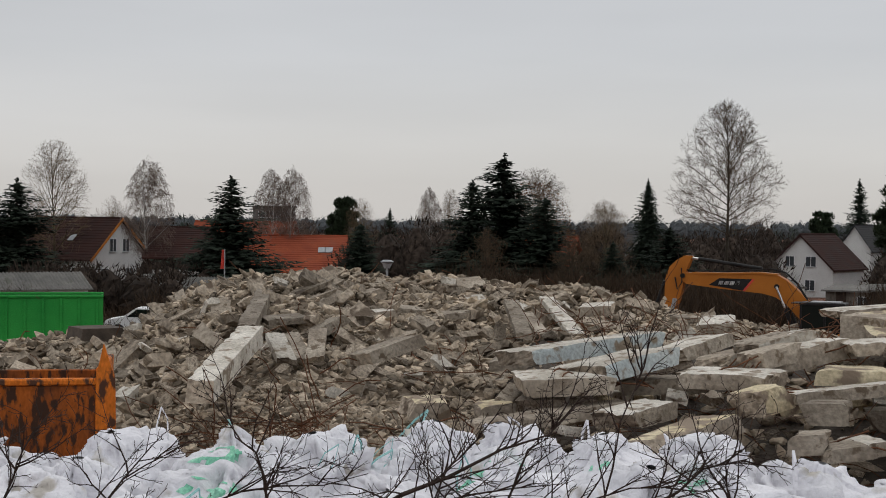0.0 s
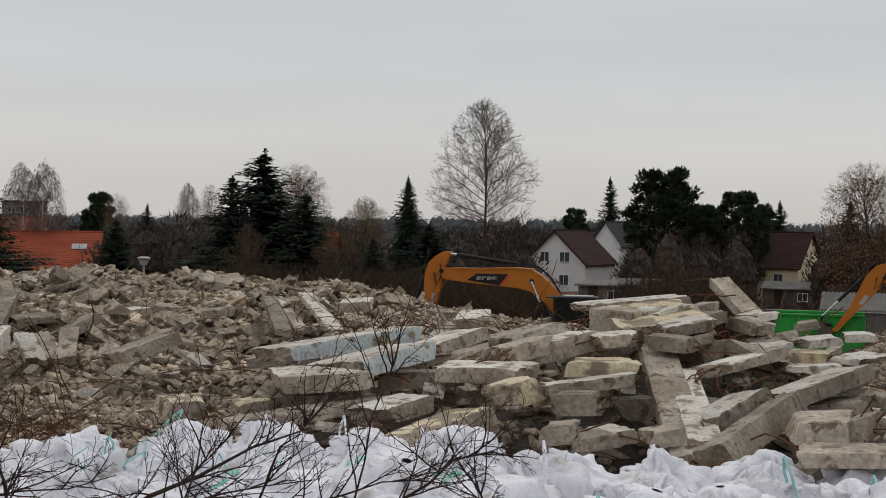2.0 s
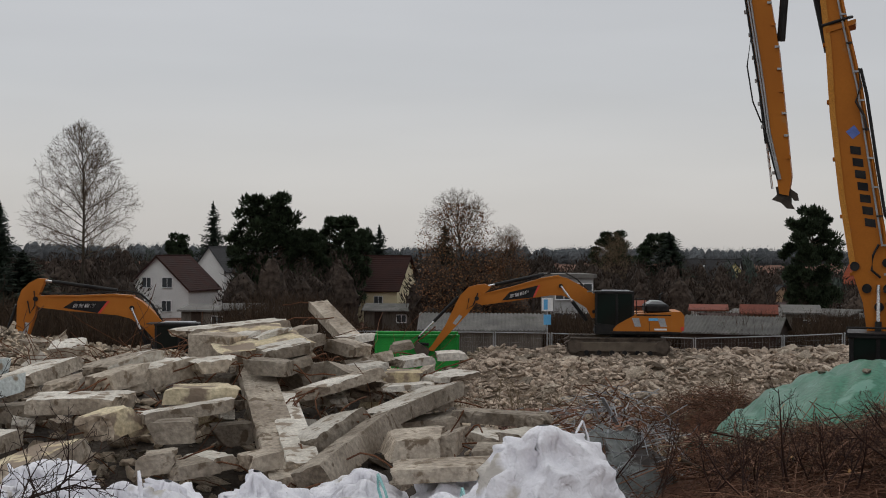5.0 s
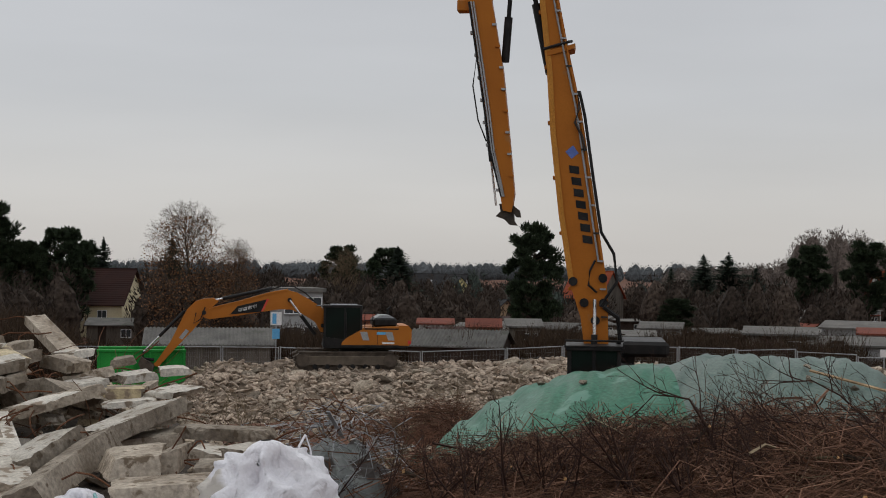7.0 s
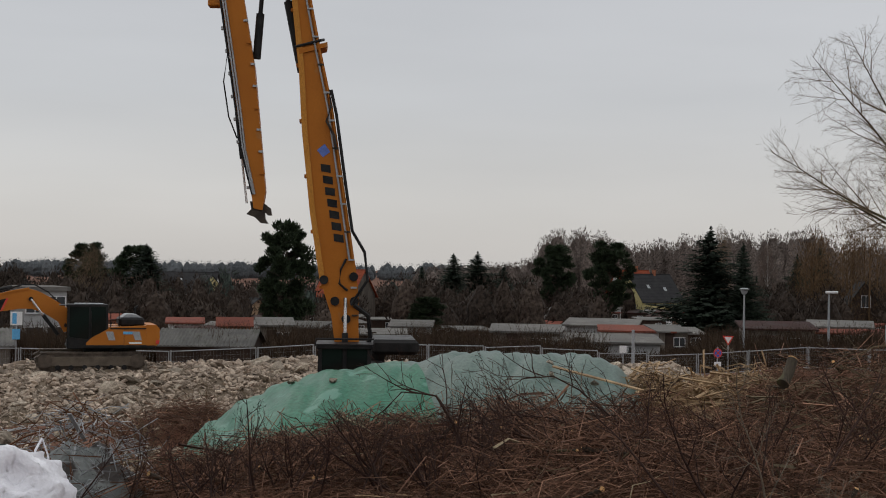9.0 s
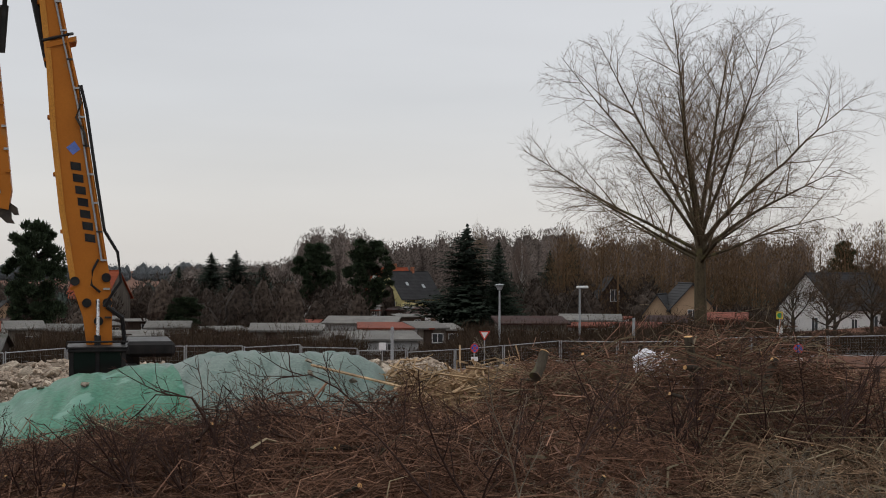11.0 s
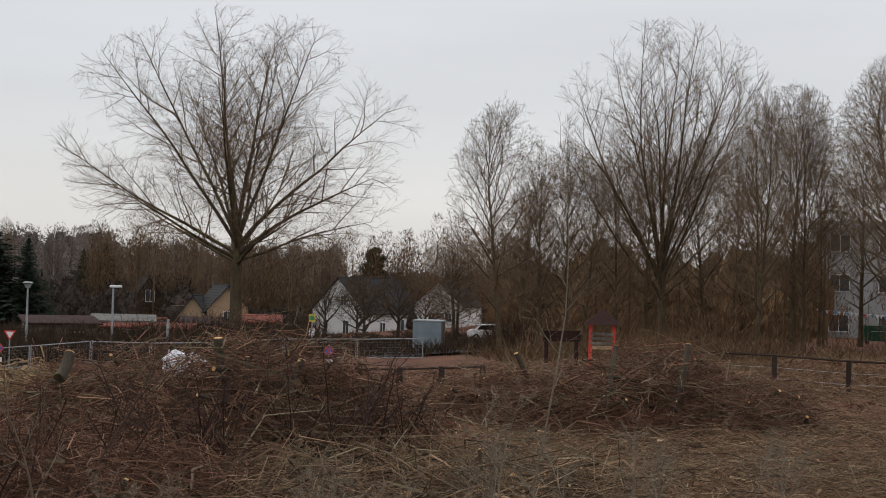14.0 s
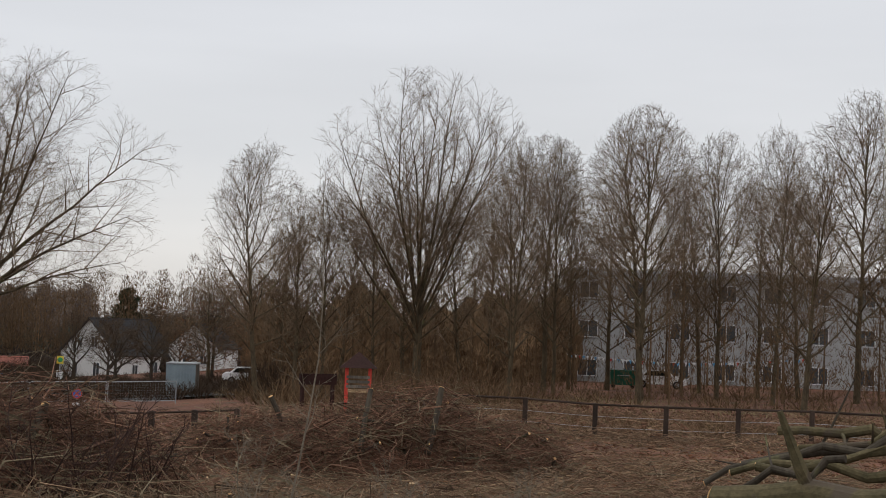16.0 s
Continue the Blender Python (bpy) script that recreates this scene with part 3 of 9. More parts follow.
def slab_stack_core():
    h = thing("slab_stack_base", Matrix(), "broken concrete and earth packed under slabs, gap shade in the colour", "rubble heap")
    put("heap_core", heap_sheet(slab_core, -2, 31, 12.6, 30, 0.8, 0.5), GAPSHADE, h, "", True)
    b = Build()
    scatter(b, slab_core, -1, 29, 13, 25, 2600, 0.05, 0.3, power=2.8)
    lumps(h, slab_core, 1, 27, 16, 24, 70, 0.12, 0.36, 'slab_fragment', 2.4)
    tagged(put("loose_rubble", b, CHIPS, h), kind="stuff")
    b = Build()
    wires(b, lambda a, r: slab_core(a, r) + 0.25, 0, 28, 13.5, 24, 330, 0.006, 0.8)
    tagged(put("rebar_tangle", b, REBAR, h), kind="stuff")


slab_stack_core()


def fragment_mesh(seed):
    """A short broken piece of slab, crisp on its cast faces and ragged at its ends."""
    rg = random.Random(seed)
    ln, w, th = rg.uniform(0.35, 0.9), rg.uniform(0.2, 0.42), rg.uniform(0.1, 0.2)
    n = 5
    b = Build()
    ring = ((0, 0), (0.5, 0), (1, 0), (1, 0.5), (1, 1), (0.5, 1), (0, 1), (0, 0.5))
    for i in range(n + 1):
        for y, z in ring:
            end = i in (0, n)
            x = ln * (i / n - 0.5) + (rg.uniform(-0.09, 0.09) if end else 0)
            b.v.append((x, w * (y - 0.5) + rg.uniform(-0.012, 0.012), th * (z - 0.5) + rg.uniform(-0.012, 0.012) * end))
    for i in range(n):
        for k in range(8):
            b.f.append((8 * i + k, 8 * i + 8 + k, 8 * i + 8 + (k + 1) % 8, 8 * i + (k + 1) % 8))
    b.f += [tuple(range(8)), tuple(8 * n + k for k in reversed(range(8)))]
    return b.mesh("slab_fragment")


def slab_top(az, r):
    """About how high the stacked slabs reach."""
    return float(np.interp(r, (13, 14, 15, 16, 17, 18, 20, 22), (3.85, 4.05, 4.28, 4.4, 4.46, 4.55, 4.72, 4.75))) - 0.028 * max(0.0, az - 17) - 0.04 * max(0.0, 4 - az)


def slab_fragments():
    h = thing("slab_fragments_heap", Matrix(), "broken slab ends and beam stubs lying over the stack", "rubble heap")
    kinds = [[fragment_mesh(100 + 10 * k + i) for i in range(4)] for k in range(3)]
    for k, m in enumerate((SLAB, PALE, YELLOWED)):
        for me in kinds[k]:
            me.materials.append(m)
    for _ in range(80):
        a = rnd(1.5, 27.5)
        r = rnd(13.6, float(np.interp(a, (2, 8, 13, 16), (15.5, 16.5, 18.5, 22))))
        if 12 < a < 22 and r < 16:
            a, r = rnd(16.5, 24), rnd(17.2, 20)
        k = random.choices((0, 1, 2), (6, 3, 1))[0]
        ob = put("slab_fragment", random.choice(kinds[k]), None, h)
        ob.matrix_basis = Matrix.LocRotScale(at(a, r, slab_top(a, r) - rnd(0.15, 0.5)), Euler((rnd(-0.4, 0.4), rnd(-0.4, 0.4), rnd(0, 6.3))), (0.55, 0.6, 0.6))


def rubble_blocks():
    """Broken blocks and slab ends of half a metre and more, tumbled over the great heap."""
    h = bpy.data.objects["rubble_heap"]
    kinds = []
    for i in range(12):
        me = fragment_mesh(300 + i)
        me.materials.append((CONC, SLAB, CONC, CONC, PALE, CONC)[i % 6])
        kinds.append(me)
    for _ in range(290):
        a, r = rnd(-19, 15), math.sqrt(rnd(19.5 ** 2, 29.5 ** 2))
        k = rnd(0.5, 1.1) * (0.75 if r < 22 else 1)
        ob = put("concrete_block", random.choice(kinds), None, h)
        ob.matrix_basis = Matrix.LocRotScale(at(a, r, rubble_top(a, r) + rnd(-0.02, 0.12)), Euler((rnd(-0.8, 0.8), rnd(-0.7, 0.7), rnd(0, 6.3))), (k, k * rnd(0.8, 1.3), k * rnd(0.9, 1.6)))


random.seed(19)
slab_fragments()
rubble_blocks()


# looks: body, top, front; PT tops: whitewash, and skylight put into the colour
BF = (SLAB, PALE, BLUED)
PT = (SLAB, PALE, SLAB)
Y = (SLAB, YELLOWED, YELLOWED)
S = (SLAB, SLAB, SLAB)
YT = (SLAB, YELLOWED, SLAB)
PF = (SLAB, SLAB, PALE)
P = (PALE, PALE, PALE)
slab((1.05, 16.47, 4.48), (2.90, 17.77, 4.63), 1.00, 0.19, BF, "long pale slab with faded blue paint", "broken slabs", 0, seed=1, bars=3)
slab((1.73, 14.70, 4.50), (2.63, 15.38, 4.64), 1.30, 0.20, BF, "thick slab with a pale blue painted edge", "broken slabs", 2, seed=2, bars=2)
slab((0.88, 14.47, 4.35), (1.77, 14.59, 4.38), 1.30, 0.19, PT, "whitish floor slab lying flat", "broken slabs", 3, seed=3, bars=2)
slab((2.54, 14.89, 4.40), (3.43, 14.50, 4.42), 1.10, 0.17, PT, "whitish slab with a grey sawn edge", "broken slabs", 2, seed=4, bars=0)
slab((4.06, 14.86, 4.45), (4.72, 14.67, 4.47), 1.20, 0.17, Y, "slab with peeling yellow paint", "broken slabs", 0, seed=5, bars=2)
slab((3.65, 14.04, 4.30), (4.66, 14.17, 4.40), 0.70, 0.13, PT, "thin grey slab in the stack", "broken slabs", -1, seed=6, bars=1)
slab((3.61, 13.54, 4.26), (3.95, 13.44, 4.27), 0.70, 0.22, S, "short square concrete block", "broken slabs", 0, seed=7, bars=0)
slab((4.55, 14.72, 4.04), (4.95, 14.59, 4.07), 0.70, 0.24, S, "grey block deep in the stack", "broken slabs", 0, seed=8, bars=0)
slab((3.19, 14.05, 4.29), (3.59, 14.26, 4.38), 0.60, 0.27, Y, "broken block with yellow paint", "broken slabs", 6, seed=9, bars=3)
slab((1.86, 13.57, 4.14), (2.44, 14.19, 4.19), 0.70, 0.18, PT, "whitish broken slab", "broken slabs", 4, seed=10, bars=2)
slab((2.13, 12.93, 3.98), (3.00, 13.99, 4.09), 0.70, 0.21, YT, "ochre-stained beam piece", "broken slabs", 4, seed=11, bars=3)
slab((0.43, 13.59, 4.02), (2.08, 14.75, 4.11), 0.60, 0.13, S, "long grey beam low in the stack", "broken slabs", 1, seed=12, bars=4)
slab((1.95, 15.38, 4.25), (2.90, 15.13, 4.33), 0.80, 0.17, S, "grey slab in the middle of the stack", "broken slabs", 0, seed=13, bars=2)
slab((3.61, 15.80, 4.65), (4.32, 16.14, 4.78), 0.90, 0.14, PF, "whitish slab piece", "broken slabs", 5, seed=14, bars=2)
slab((3.31, 16.07, 4.47), (3.90, 16.34, 4.58), 0.90, 0.13, PF, "whitish tilted slab piece", "broken slabs", 3, seed=15, bars=1)
slab((2.85, 16.56, 4.50), (3.73, 17.61, 4.65), 1.00, 0.17, PT, "grey slab piece with rough edges", "broken slabs", 3, seed=16, bars=3)
slab((3.71, 15.47, 4.56), (4.69, 15.93, 4.72), 0.90, 0.24, PT, "thick brownish broken slab", "broken slabs", 6, seed=17, bars=4)
slab((4.98, 17.51, 4.89), (5.38, 16.98, 4.87), 1.00, 0.36, S, "heavy grey concrete block", "broken slabs", 3, seed=18, bars=2)
slab((5.29, 16.59, 4.69), (6.49, 16.70, 4.80), 1.90, 0.18, YT, "broad yellowish slab tilted on top of the stack", "broken slabs", 13, seed=19, bars=2)
slab((5.83, 17.04, 4.86), (6.37, 17.28, 4.97), 0.80, 0.06, P, "flat white fragment on the crown of the stack", "broken slabs", 4, seed=20, bars=0)
slab((5.35, 18.66, 4.86), (6.94, 18.77, 4.98), 1.20, 0.12, PT, "long slab on the crown of the stack", "broken slabs", 2, seed=21, bars=2)
slab((6.34, 17.08, 4.78), (6.89, 17.29, 4.88), 0.90, 0.15, S, "weathered slab below the crown of the stack", "broken slabs", 4, seed=22, bars=2)
slab((6.11, 16.52, 4.46), (6.60, 16.65, 4.55), 0.80, 0.27, S, "brownish broken block", "broken slabs", 0, seed=23, bars=2)
slab((6.59, 16.66, 4.57), (6.64, 15.88, 4.44), 0.80, 0.19, S, "grey slab sliding off the stack", "broken slabs", 8, seed=24, bars=2)
slab((7.08, 17.11, 4.52), (7.76, 17.14, 4.63), 0.90, 0.14, S, "leaning grey block", "broken slabs", -6, seed=25, bars=2)
slab((5.86, 15.55, 4.31), (6.94, 15.65, 4.54), 0.70, 0.15, S, "thin long concrete plank", "broken slabs", 0, seed=26, bars=1)
slab((7.04, 16.47, 4.46), (7.52, 16.59, 4.52), 0.80, 0.13, P, "whitish slab fragment", "broken slabs", 6, seed=27, bars=1)
slab((7.07, 15.92, 4.45), (7.45, 15.63, 4.45), 0.70, 0.16, Y, "fragment with pale yellow paint", "broken slabs", 3, seed=28, bars=1)
slab((7.51, 15.72, 4.42), (7.67, 15.19, 4.43), 0.80, 0.08, P, "white slab fragment", "broken slabs", 6, seed=29, bars=1)
slab((6.91, 15.55, 4.30), (7.52, 15.27, 4.36), 1.00, 0.07, P, "white slab end", "broken slabs", 2, seed=30, bars=0)
slab((6.22, 13.67, 4.26), (7.44, 14.41, 4.47), 0.90, 0.18, PT, "squared concrete beam with a bolt hole", "broken slabs", 3, seed=31, bars=2)
slab((4.75, 12.01, 4.01), (6.24, 13.66, 4.29), 0.45, 0.27, S, "stained concrete beam", "broken slabs", 2, seed=32, bars=3)
slab((5.18, 13.24, 4.08), (5.89, 13.70, 4.31), 0.80, 0.17, PT, "whitish beam piece with bars", "broken slabs", 8, seed=33, bars=5)
slab((5.56, 12.32, 4.12), (6.03, 12.10, 4.17), 1.20, 0.21, S, "grey slab with a broken end", "broken slabs", 3, seed=34, bars=3)
slab((6.12, 12.28, 4.15), (6.28, 12.20, 4.20), 0.60, 0.24, S, "broken slab end", "broken slabs", 0, seed=35, bars=4)
slab((7.10, 14.03, 4.17), (7.46, 12.81, 4.23), 0.45, 0.13, S, "broad yellowish broken slab", "broken slabs", 2, seed=36, bars=2)
slab((6.53, 14.19, 4.03), (7.13, 13.90, 4.12), 0.90, 0.14, S, "brownish slab piece", "broken slabs", 2, seed=37, bars=1)
slab((6.69, 13.00, 4.11), (6.84, 12.47, 4.06), 0.80, 0.14, PT, "grey broken slab", "broken slabs", 3, seed=38, bars=1)
slab((5.05, 11.13, 4.05), (5.76, 10.67, 4.11), 0.90, 0.13, S, "low grey slab", "broken slabs", 2, seed=39, bars=2)
slab((3.54, 12.62, 3.95), (3.93, 12.61, 4.00), 0.80, 0.13, S, "low grey block", "broken slabs", 3, seed=40, bars=1)
slab((3.26, 12.80, 4.05), (3.55, 12.72, 4.08), 0.70, 0.19, S, "low grey block", "broken slabs", 0, seed=41, bars=1)
slab((0.48, 14.59, 4.05), (0.82, 14.78, 4.08), 0.60, 0.13, YT, "block with ochre paint", "broken slabs", 4, seed=42, bars=0)
slab((3.51, 15.21, 4.60), (4.05, 15.49, 4.70), 0.70, 0.20, S, "grey slab with bent bars", "broken slabs", 3, seed=43, bars=4)
slab((4.59, 15.55, 4.68), (5.04, 15.51, 4.71), 0.80, 0.15, PT, "grey slab piece", "broken slabs", 3, seed=44, bars=2)
slab((7.80, 16.90, 4.50), (8.30, 16.89, 4.55), 0.80, 0.11, P, "whitish slab piece behind", "broken slabs", 4, seed=45, bars=0)
slab((8.56, 17.43, 4.53), (8.90, 17.26, 4.56), 0.70, 0.11, P, "whitish slab piece behind", "broken slabs", 3, seed=46, bars=0)
slab((-0.36, 16.50, 3.82), (0.13, 16.60, 3.83), 0.8, 0.2, YT, "ochre painted block by the rubble", "broken slabs", 6, seed=45, bars=0)
slab((5.68, 16.25, 4.73), (6.35, 16.32, 4.83), 0.70, 0.14, PT, "grey slab below the crown of the stack", "broken slabs", 9, seed=90, bars=2)
slab((5.98, 16.25, 4.61), (6.36, 16.32, 4.68), 0.60, 0.13, S, "brownish broken block", "broken slabs", 3, seed=91, bars=1)
slab((5.55, 17.13, 4.85), (5.98, 17.31, 4.93), 0.60, 0.09, P, "whitish slab fragment", "broken slabs", 6, seed=92, bars=0)
slab((6.62, 17.82, 4.88), (7.03, 17.99, 4.96), 0.70, 0.14, S, "weathered slab end on the crown", "broken slabs", 4, seed=93, bars=2)
slab((6.90, 17.51, 4.79), (7.10, 16.99, 4.72), 0.70, 0.17, S, "grey slab tipped off the crown", "broken slabs", 6, seed=94, bars=1)
slab((7.55, 18.10, 4.75), (7.88, 18.18, 4.79), 0.70, 0.11, P, "whitish slab piece behind", "broken slabs", 4, seed=95, bars=0)
slab((8.06, 17.89, 4.64), (8.34, 17.76, 4.69), 0.60, 0.11, S, "grey slab end behind", "broken slabs", 3, seed=96, bars=1)
slab((5.35, 16.04, 4.65), (5.72, 15.70, 4.63), 0.60, 0.18, S, "grey slab end with bent bars", "broken slabs", 3, seed=97, bars=4)
slab((3.73, 15.87, 4.66), (4.31, 16.35, 4.79), 0.80, 0.15, PT, "whitish slab piece", "broken slabs", 5, seed=98, bars=1)
slab((4.42, 16.42, 4.61), (4.89, 16.50, 4.67), 0.70, 0.20, S, "thick grey slab end", "broken slabs", 2, seed=99, bars=2)
slab((3.45, 14.91, 4.36), (3.76, 14.94, 4.41), 0.60, 0.15, S, "grey slab end", "broken slabs", 3, seed=100, bars=1)
slab((3.45, 14.19, 4.20), (3.78, 14.32, 4.25), 0.50, 0.18, Y, "block with peeling yellow paint", "broken slabs", 8, seed=101, bars=1)
slab((4.32, 12.70, 3.99), (4.57, 12.72, 4.02), 0.60, 0.16, S, "low grey block", "broken slabs", 3, seed=102, bars=0)
slab((3.95, 12.92, 3.96), (4.28, 13.03, 3.98), 0.60, 0.14, PT, "low whitish block", "broken slabs", 6, seed=103, bars=0)
slab((6.76, 14.41, 4.18), (7.34, 14.46, 4.25), 0.70, 0.10, PT, "thin whitish slab", "broken slabs", 5, seed=104, bars=1)
slab((6.12, 11.72, 4.08), (6.32, 11.50, 4.09), 0.70, 0.12, S, "low grey slab end", "broken slabs", 5, seed=105, bars=1)
slab((6.71, 12.20, 4.17), (6.84, 11.90, 4.17), 0.70, 0.10, PT, "low whitish slab end", "broken slabs", 4, seed=106, bars=1)
slab((5.92, 14.88, 4.41), (6.56, 15.27, 4.50), 0.60, 0.11, PT, "whitish slab end with a comb of bars", "broken slabs", 6, seed=107, bars=6)
slab((-1.05, 19.47, 4.14), (-0.31, 20.20, 4.35), 0.6, 0.24, S, "grey beam piece on the rubble", "slabs on the rubble", 6, seed=47, bars=3)
slab((-0.91, 26.98, 4.31), (-0.14, 27.00, 4.24), 0.8, 0.18, S, "grey slab on the rubble", "slabs on the rubble", 5, seed=48, bars=1)
slab((-0.01, 26.00, 4.26), (0.71, 25.99, 4.31), 0.6, 0.16, S, "grey plank on the rubble", "slabs on the rubble", 5, seed=49, bars=0)
slab((-1.63, 27.95, 4.52), (-1.19, 28.27, 4.63), 0.7, 0.3, S, "block on the rubble", "slabs on the rubble", 5, seed=50, bars=0)
slab((-1.33, 24.96, 4.33), (-0.85, 25.29, 4.38), 0.6, 0.25, PT, "whitish block on the rubble", "slabs on the rubble", 5, seed=51, bars=0)
slab((-2.75, 25.85, 4.35), (-2.45, 26.89, 4.55), 0.5, 0.25, PT, "white block on the rubble", "slabs on the rubble", 12, seed=52, bars=0)
slab((-2.05, 23.41, 4.18), (-1.67, 23.94, 4.38), 0.6, 0.22, S, "grey block on the rubble", "slabs on the rubble", 8, seed=53, bars=0)
slab((2.66, 26.87, 4.36), (3.30, 26.80, 4.42), 0.8, 0.25, PT, "hollow-core slab end on the rubble", "slabs on the rubble", 6, seed=54, bars=0)
slab((4.41, 23.59, 4.29), (4.98, 23.48, 4.34), 0.8, 0.22, PT, "white slab on the rubble", "slabs on the rubble", 14, seed=55, bars=0)
slab((3.31, 29.82, 4.63), (3.67, 29.77, 4.44), 0.5, 0.25, S, "leaning block on the ridge", "slabs on the rubble", 5, seed=56, bars=0)
slab((-2.94, 23.82, 4.28), (-2.22, 24.40, 4.30), 0.8, 0.14, S, "thin slab on the rubble", "slabs on the rubble", 5, seed=57, bars=0)
slab((0.72, 19.99, 3.99), (1.29, 19.96, 4.04), 0.6, 0.2, S, "block at the foot of the rubble", "slabs on the rubble", 5, seed=58, bars=0)
slab((5.51, 16.94, 4.55), (4.47, 12.65, 3.80), 0.42, 0.17, S, "long narrow slab leaning down the stack", "leaning slabs", 0, seed=59, bars=4, side=(0.95, -0.32, 0.00))
slab((5.47, 15.69, 4.29), (4.70, 12.78, 3.90), 0.34, 0.15, P, "yellowish-white narrow slab leaning down the stack", "leaning slabs", 0, seed=60, bars=1, side=(0.94, -0.35, 0.00))
slab((7.98, 20.95, 5.15), (7.84, 18.96, 4.62), 0.3, 0.16, S, "grey slab leaning on top of the stack", "leaning slabs", 0, seed=61, bars=1, side=(0.93, -0.37, 0.00))
slab((-3.11, 21.27, 4.38), (-3.32, 18.00, 3.90), 0.36, 0.3, P, "whitish concrete beam leaning on the rubble", "leaning slabs", 0, seed=62, bars=3, side=(0.99, 0.16, 0.00))
slab((-3.58, 26.76, 4.67), (-3.37, 22.75, 4.29), 0.3, 0.26, S, "grey beam leaning on the rubble", "leaning slabs", 0, seed=63, bars=1, side=(0.99, 0.14, 0.00))
slab((-2.78, 21.82, 4.22), (-2.47, 20.85, 3.90), 0.28, 0.12, P, "whitish upright fragment", "leaning slabs", 0, seed=64, bars=0, side=(0.99, 0.12, 0.00))
slab((-2.52, 21.86, 4.22), (-2.19, 20.89, 3.89), 0.25, 0.12, S, "grey upright fragment", "leaning slabs", 0, seed=65, bars=0, side=(0.99, 0.11, 0.00))
slab((-2.10, 21.90, 4.30), (-2.06, 20.90, 3.95), 0.28, 0.14, S, "brown-grey upright fragment", "leaning slabs", 0, seed=66, bars=0, side=(1.00, 0.10, 0.00))
slab((1.11, 24.98, 4.61), (1.24, 22.97, 4.16), 0.26, 0.12, S, "thin leaning plank of concrete", "leaning slabs", 0, seed=67, bars=0, side=(1.00, -0.05, 0.00))
slab((1.40, 24.96, 4.39), (1.68, 22.44, 4.02), 0.22, 0.12, S, "thin leaning plank of concrete", "leaning slabs", 0, seed=68, bars=0, side=(1.00, -0.06, 0.00))
slab((1.82, 25.94, 4.62), (2.16, 23.40, 4.14), 0.25, 0.1, P, "white hollow plank leaning on the rubble", "leaning slabs", 0, seed=69, bars=0, side=(1.00, -0.08, 0.00))


# ---- big white bags along the bank ----
def bag_mesh(seed, w=1.15, h=0.92):
    """A filled woven bag: a slumped cushion with folds drawn up to its tied neck."""
    rg = random.Random(seed)
    n, k = 64, 44
    ph = [rg.uniform(0, 6.3) for _ in range(6)]
    b = Build()
    off = Vector((seed * 3.1, seed * 1.7, 0))
    for j in range(k + 1):
        f = j / k
        for i in range(n):
            a = 2 * math.pi * i / n
            sq = 1.0 / max(abs(math.cos(a)), abs(math.sin(a))) ** 0.55
            if f < 0.62:
                g = f / 0.62
                rad = w * 0.5 * (0.86 + 0.16 * math.sin(math.pi * g) ** 0.7) * sq
                z = h * 0.78 * g
            else:
                g = (f - 0.62) / 0.38
                rad = w * 0.5 * 0.87 * (1 - g) ** (0.62 + 0.1 * (seed % 3)) * (sq * (1 - g) + g) + 0.04 * g
                z = h * (0.78 + 0.22 * g ** 0.85)
            fold = 0.03 * math.sin(6 * a + ph[0] + 2 * f) + 0.022 * math.sin(11 * a + ph[1] - 3 * f) + 0.012 * math.sin(17 * a + ph[2])
            fold *= (0.5 + 1.8 * max(0, f - 0.35)) * (1 if f < 0.85 else (1 - f) / 0.15)
            p = Vector(((rad + fold) * math.cos(a), (rad + fold) * math.sin(a), z))
            p += Vector((noise.noise(p * 3.3 + off), noise.noise(p * 3.3 + off + Vector((9, 0, 0))), noise.noise(p * 3.3 + off + Vector((0, 9, 0))) * (f > 0.02))) * 0.05
            cr = abs(noise.noise(p * 1.8 + off)) * 0.12 + abs(noise.noise(p * 4.2 + off)) * 0.13 + abs(noise.noise(p * 8.0 + off)) * 0.06
            q = Vector((p.x * 2.6, p.y * 2.6, p.z * 0.8)) + off
            cr += (abs(noise.noise(q)) * 0.2 + abs(noise.noise(q * 2.1)) * 0.11) * (0.4 + f)
            cr *= min(1.0, (1 - f) / 0.22)
            p -= Vector((math.cos(a), math.sin(a), 0.3)) * cr
            p.z = max(p.z, 0)
            b.v.append(tuple(p))
    for j in range(k):
        for i in range(n):
            p, q = j * n + i, j * n + (i + 1) % n
            b.f.append((p, q, q + n, p + n))
    b.f.append(tuple(reversed(range(n))))
    return b.mesh("bag_body", True)


def tuft_mesh(seed, size=0.2):
    """The gathered mouth of a bag above its tie."""
    rg = random.Random(seed)
    b = Build()
    n = 18
    tilt = Vector((rg.uniform(-0.5, 0.5), rg.uniform(-0.5, 0.5), 0))
    for j, (rad, z) in enumerate(((0.045, -0.05), (0.035, 0.0), (0.07, 0.05), (0.13, 0.12), (0.15, 0.19), (0.08, 0.23), (0.01, 0.2))):
        for i in range(n):
            a = 2 * math.pi * i / n
            r = rad * (1 + 0.35 * math.sin(4 * a + seed) * (j > 1) + 0.25 * rg.uniform(-1, 1) * (j > 1)) * size / 0.16
            p = Vector((r * math.cos(a), r * math.sin(a), z * size / 0.16)) + tilt * max(0, z)
            b.v.append(tuple(p))
    for j in range(6):
        for i in range(n):
            p, q = j * n + i, j * n + (i + 1) % n
            b.f.append((p, q, q + n, p + n))
    return b.mesh("tied_neck", True)


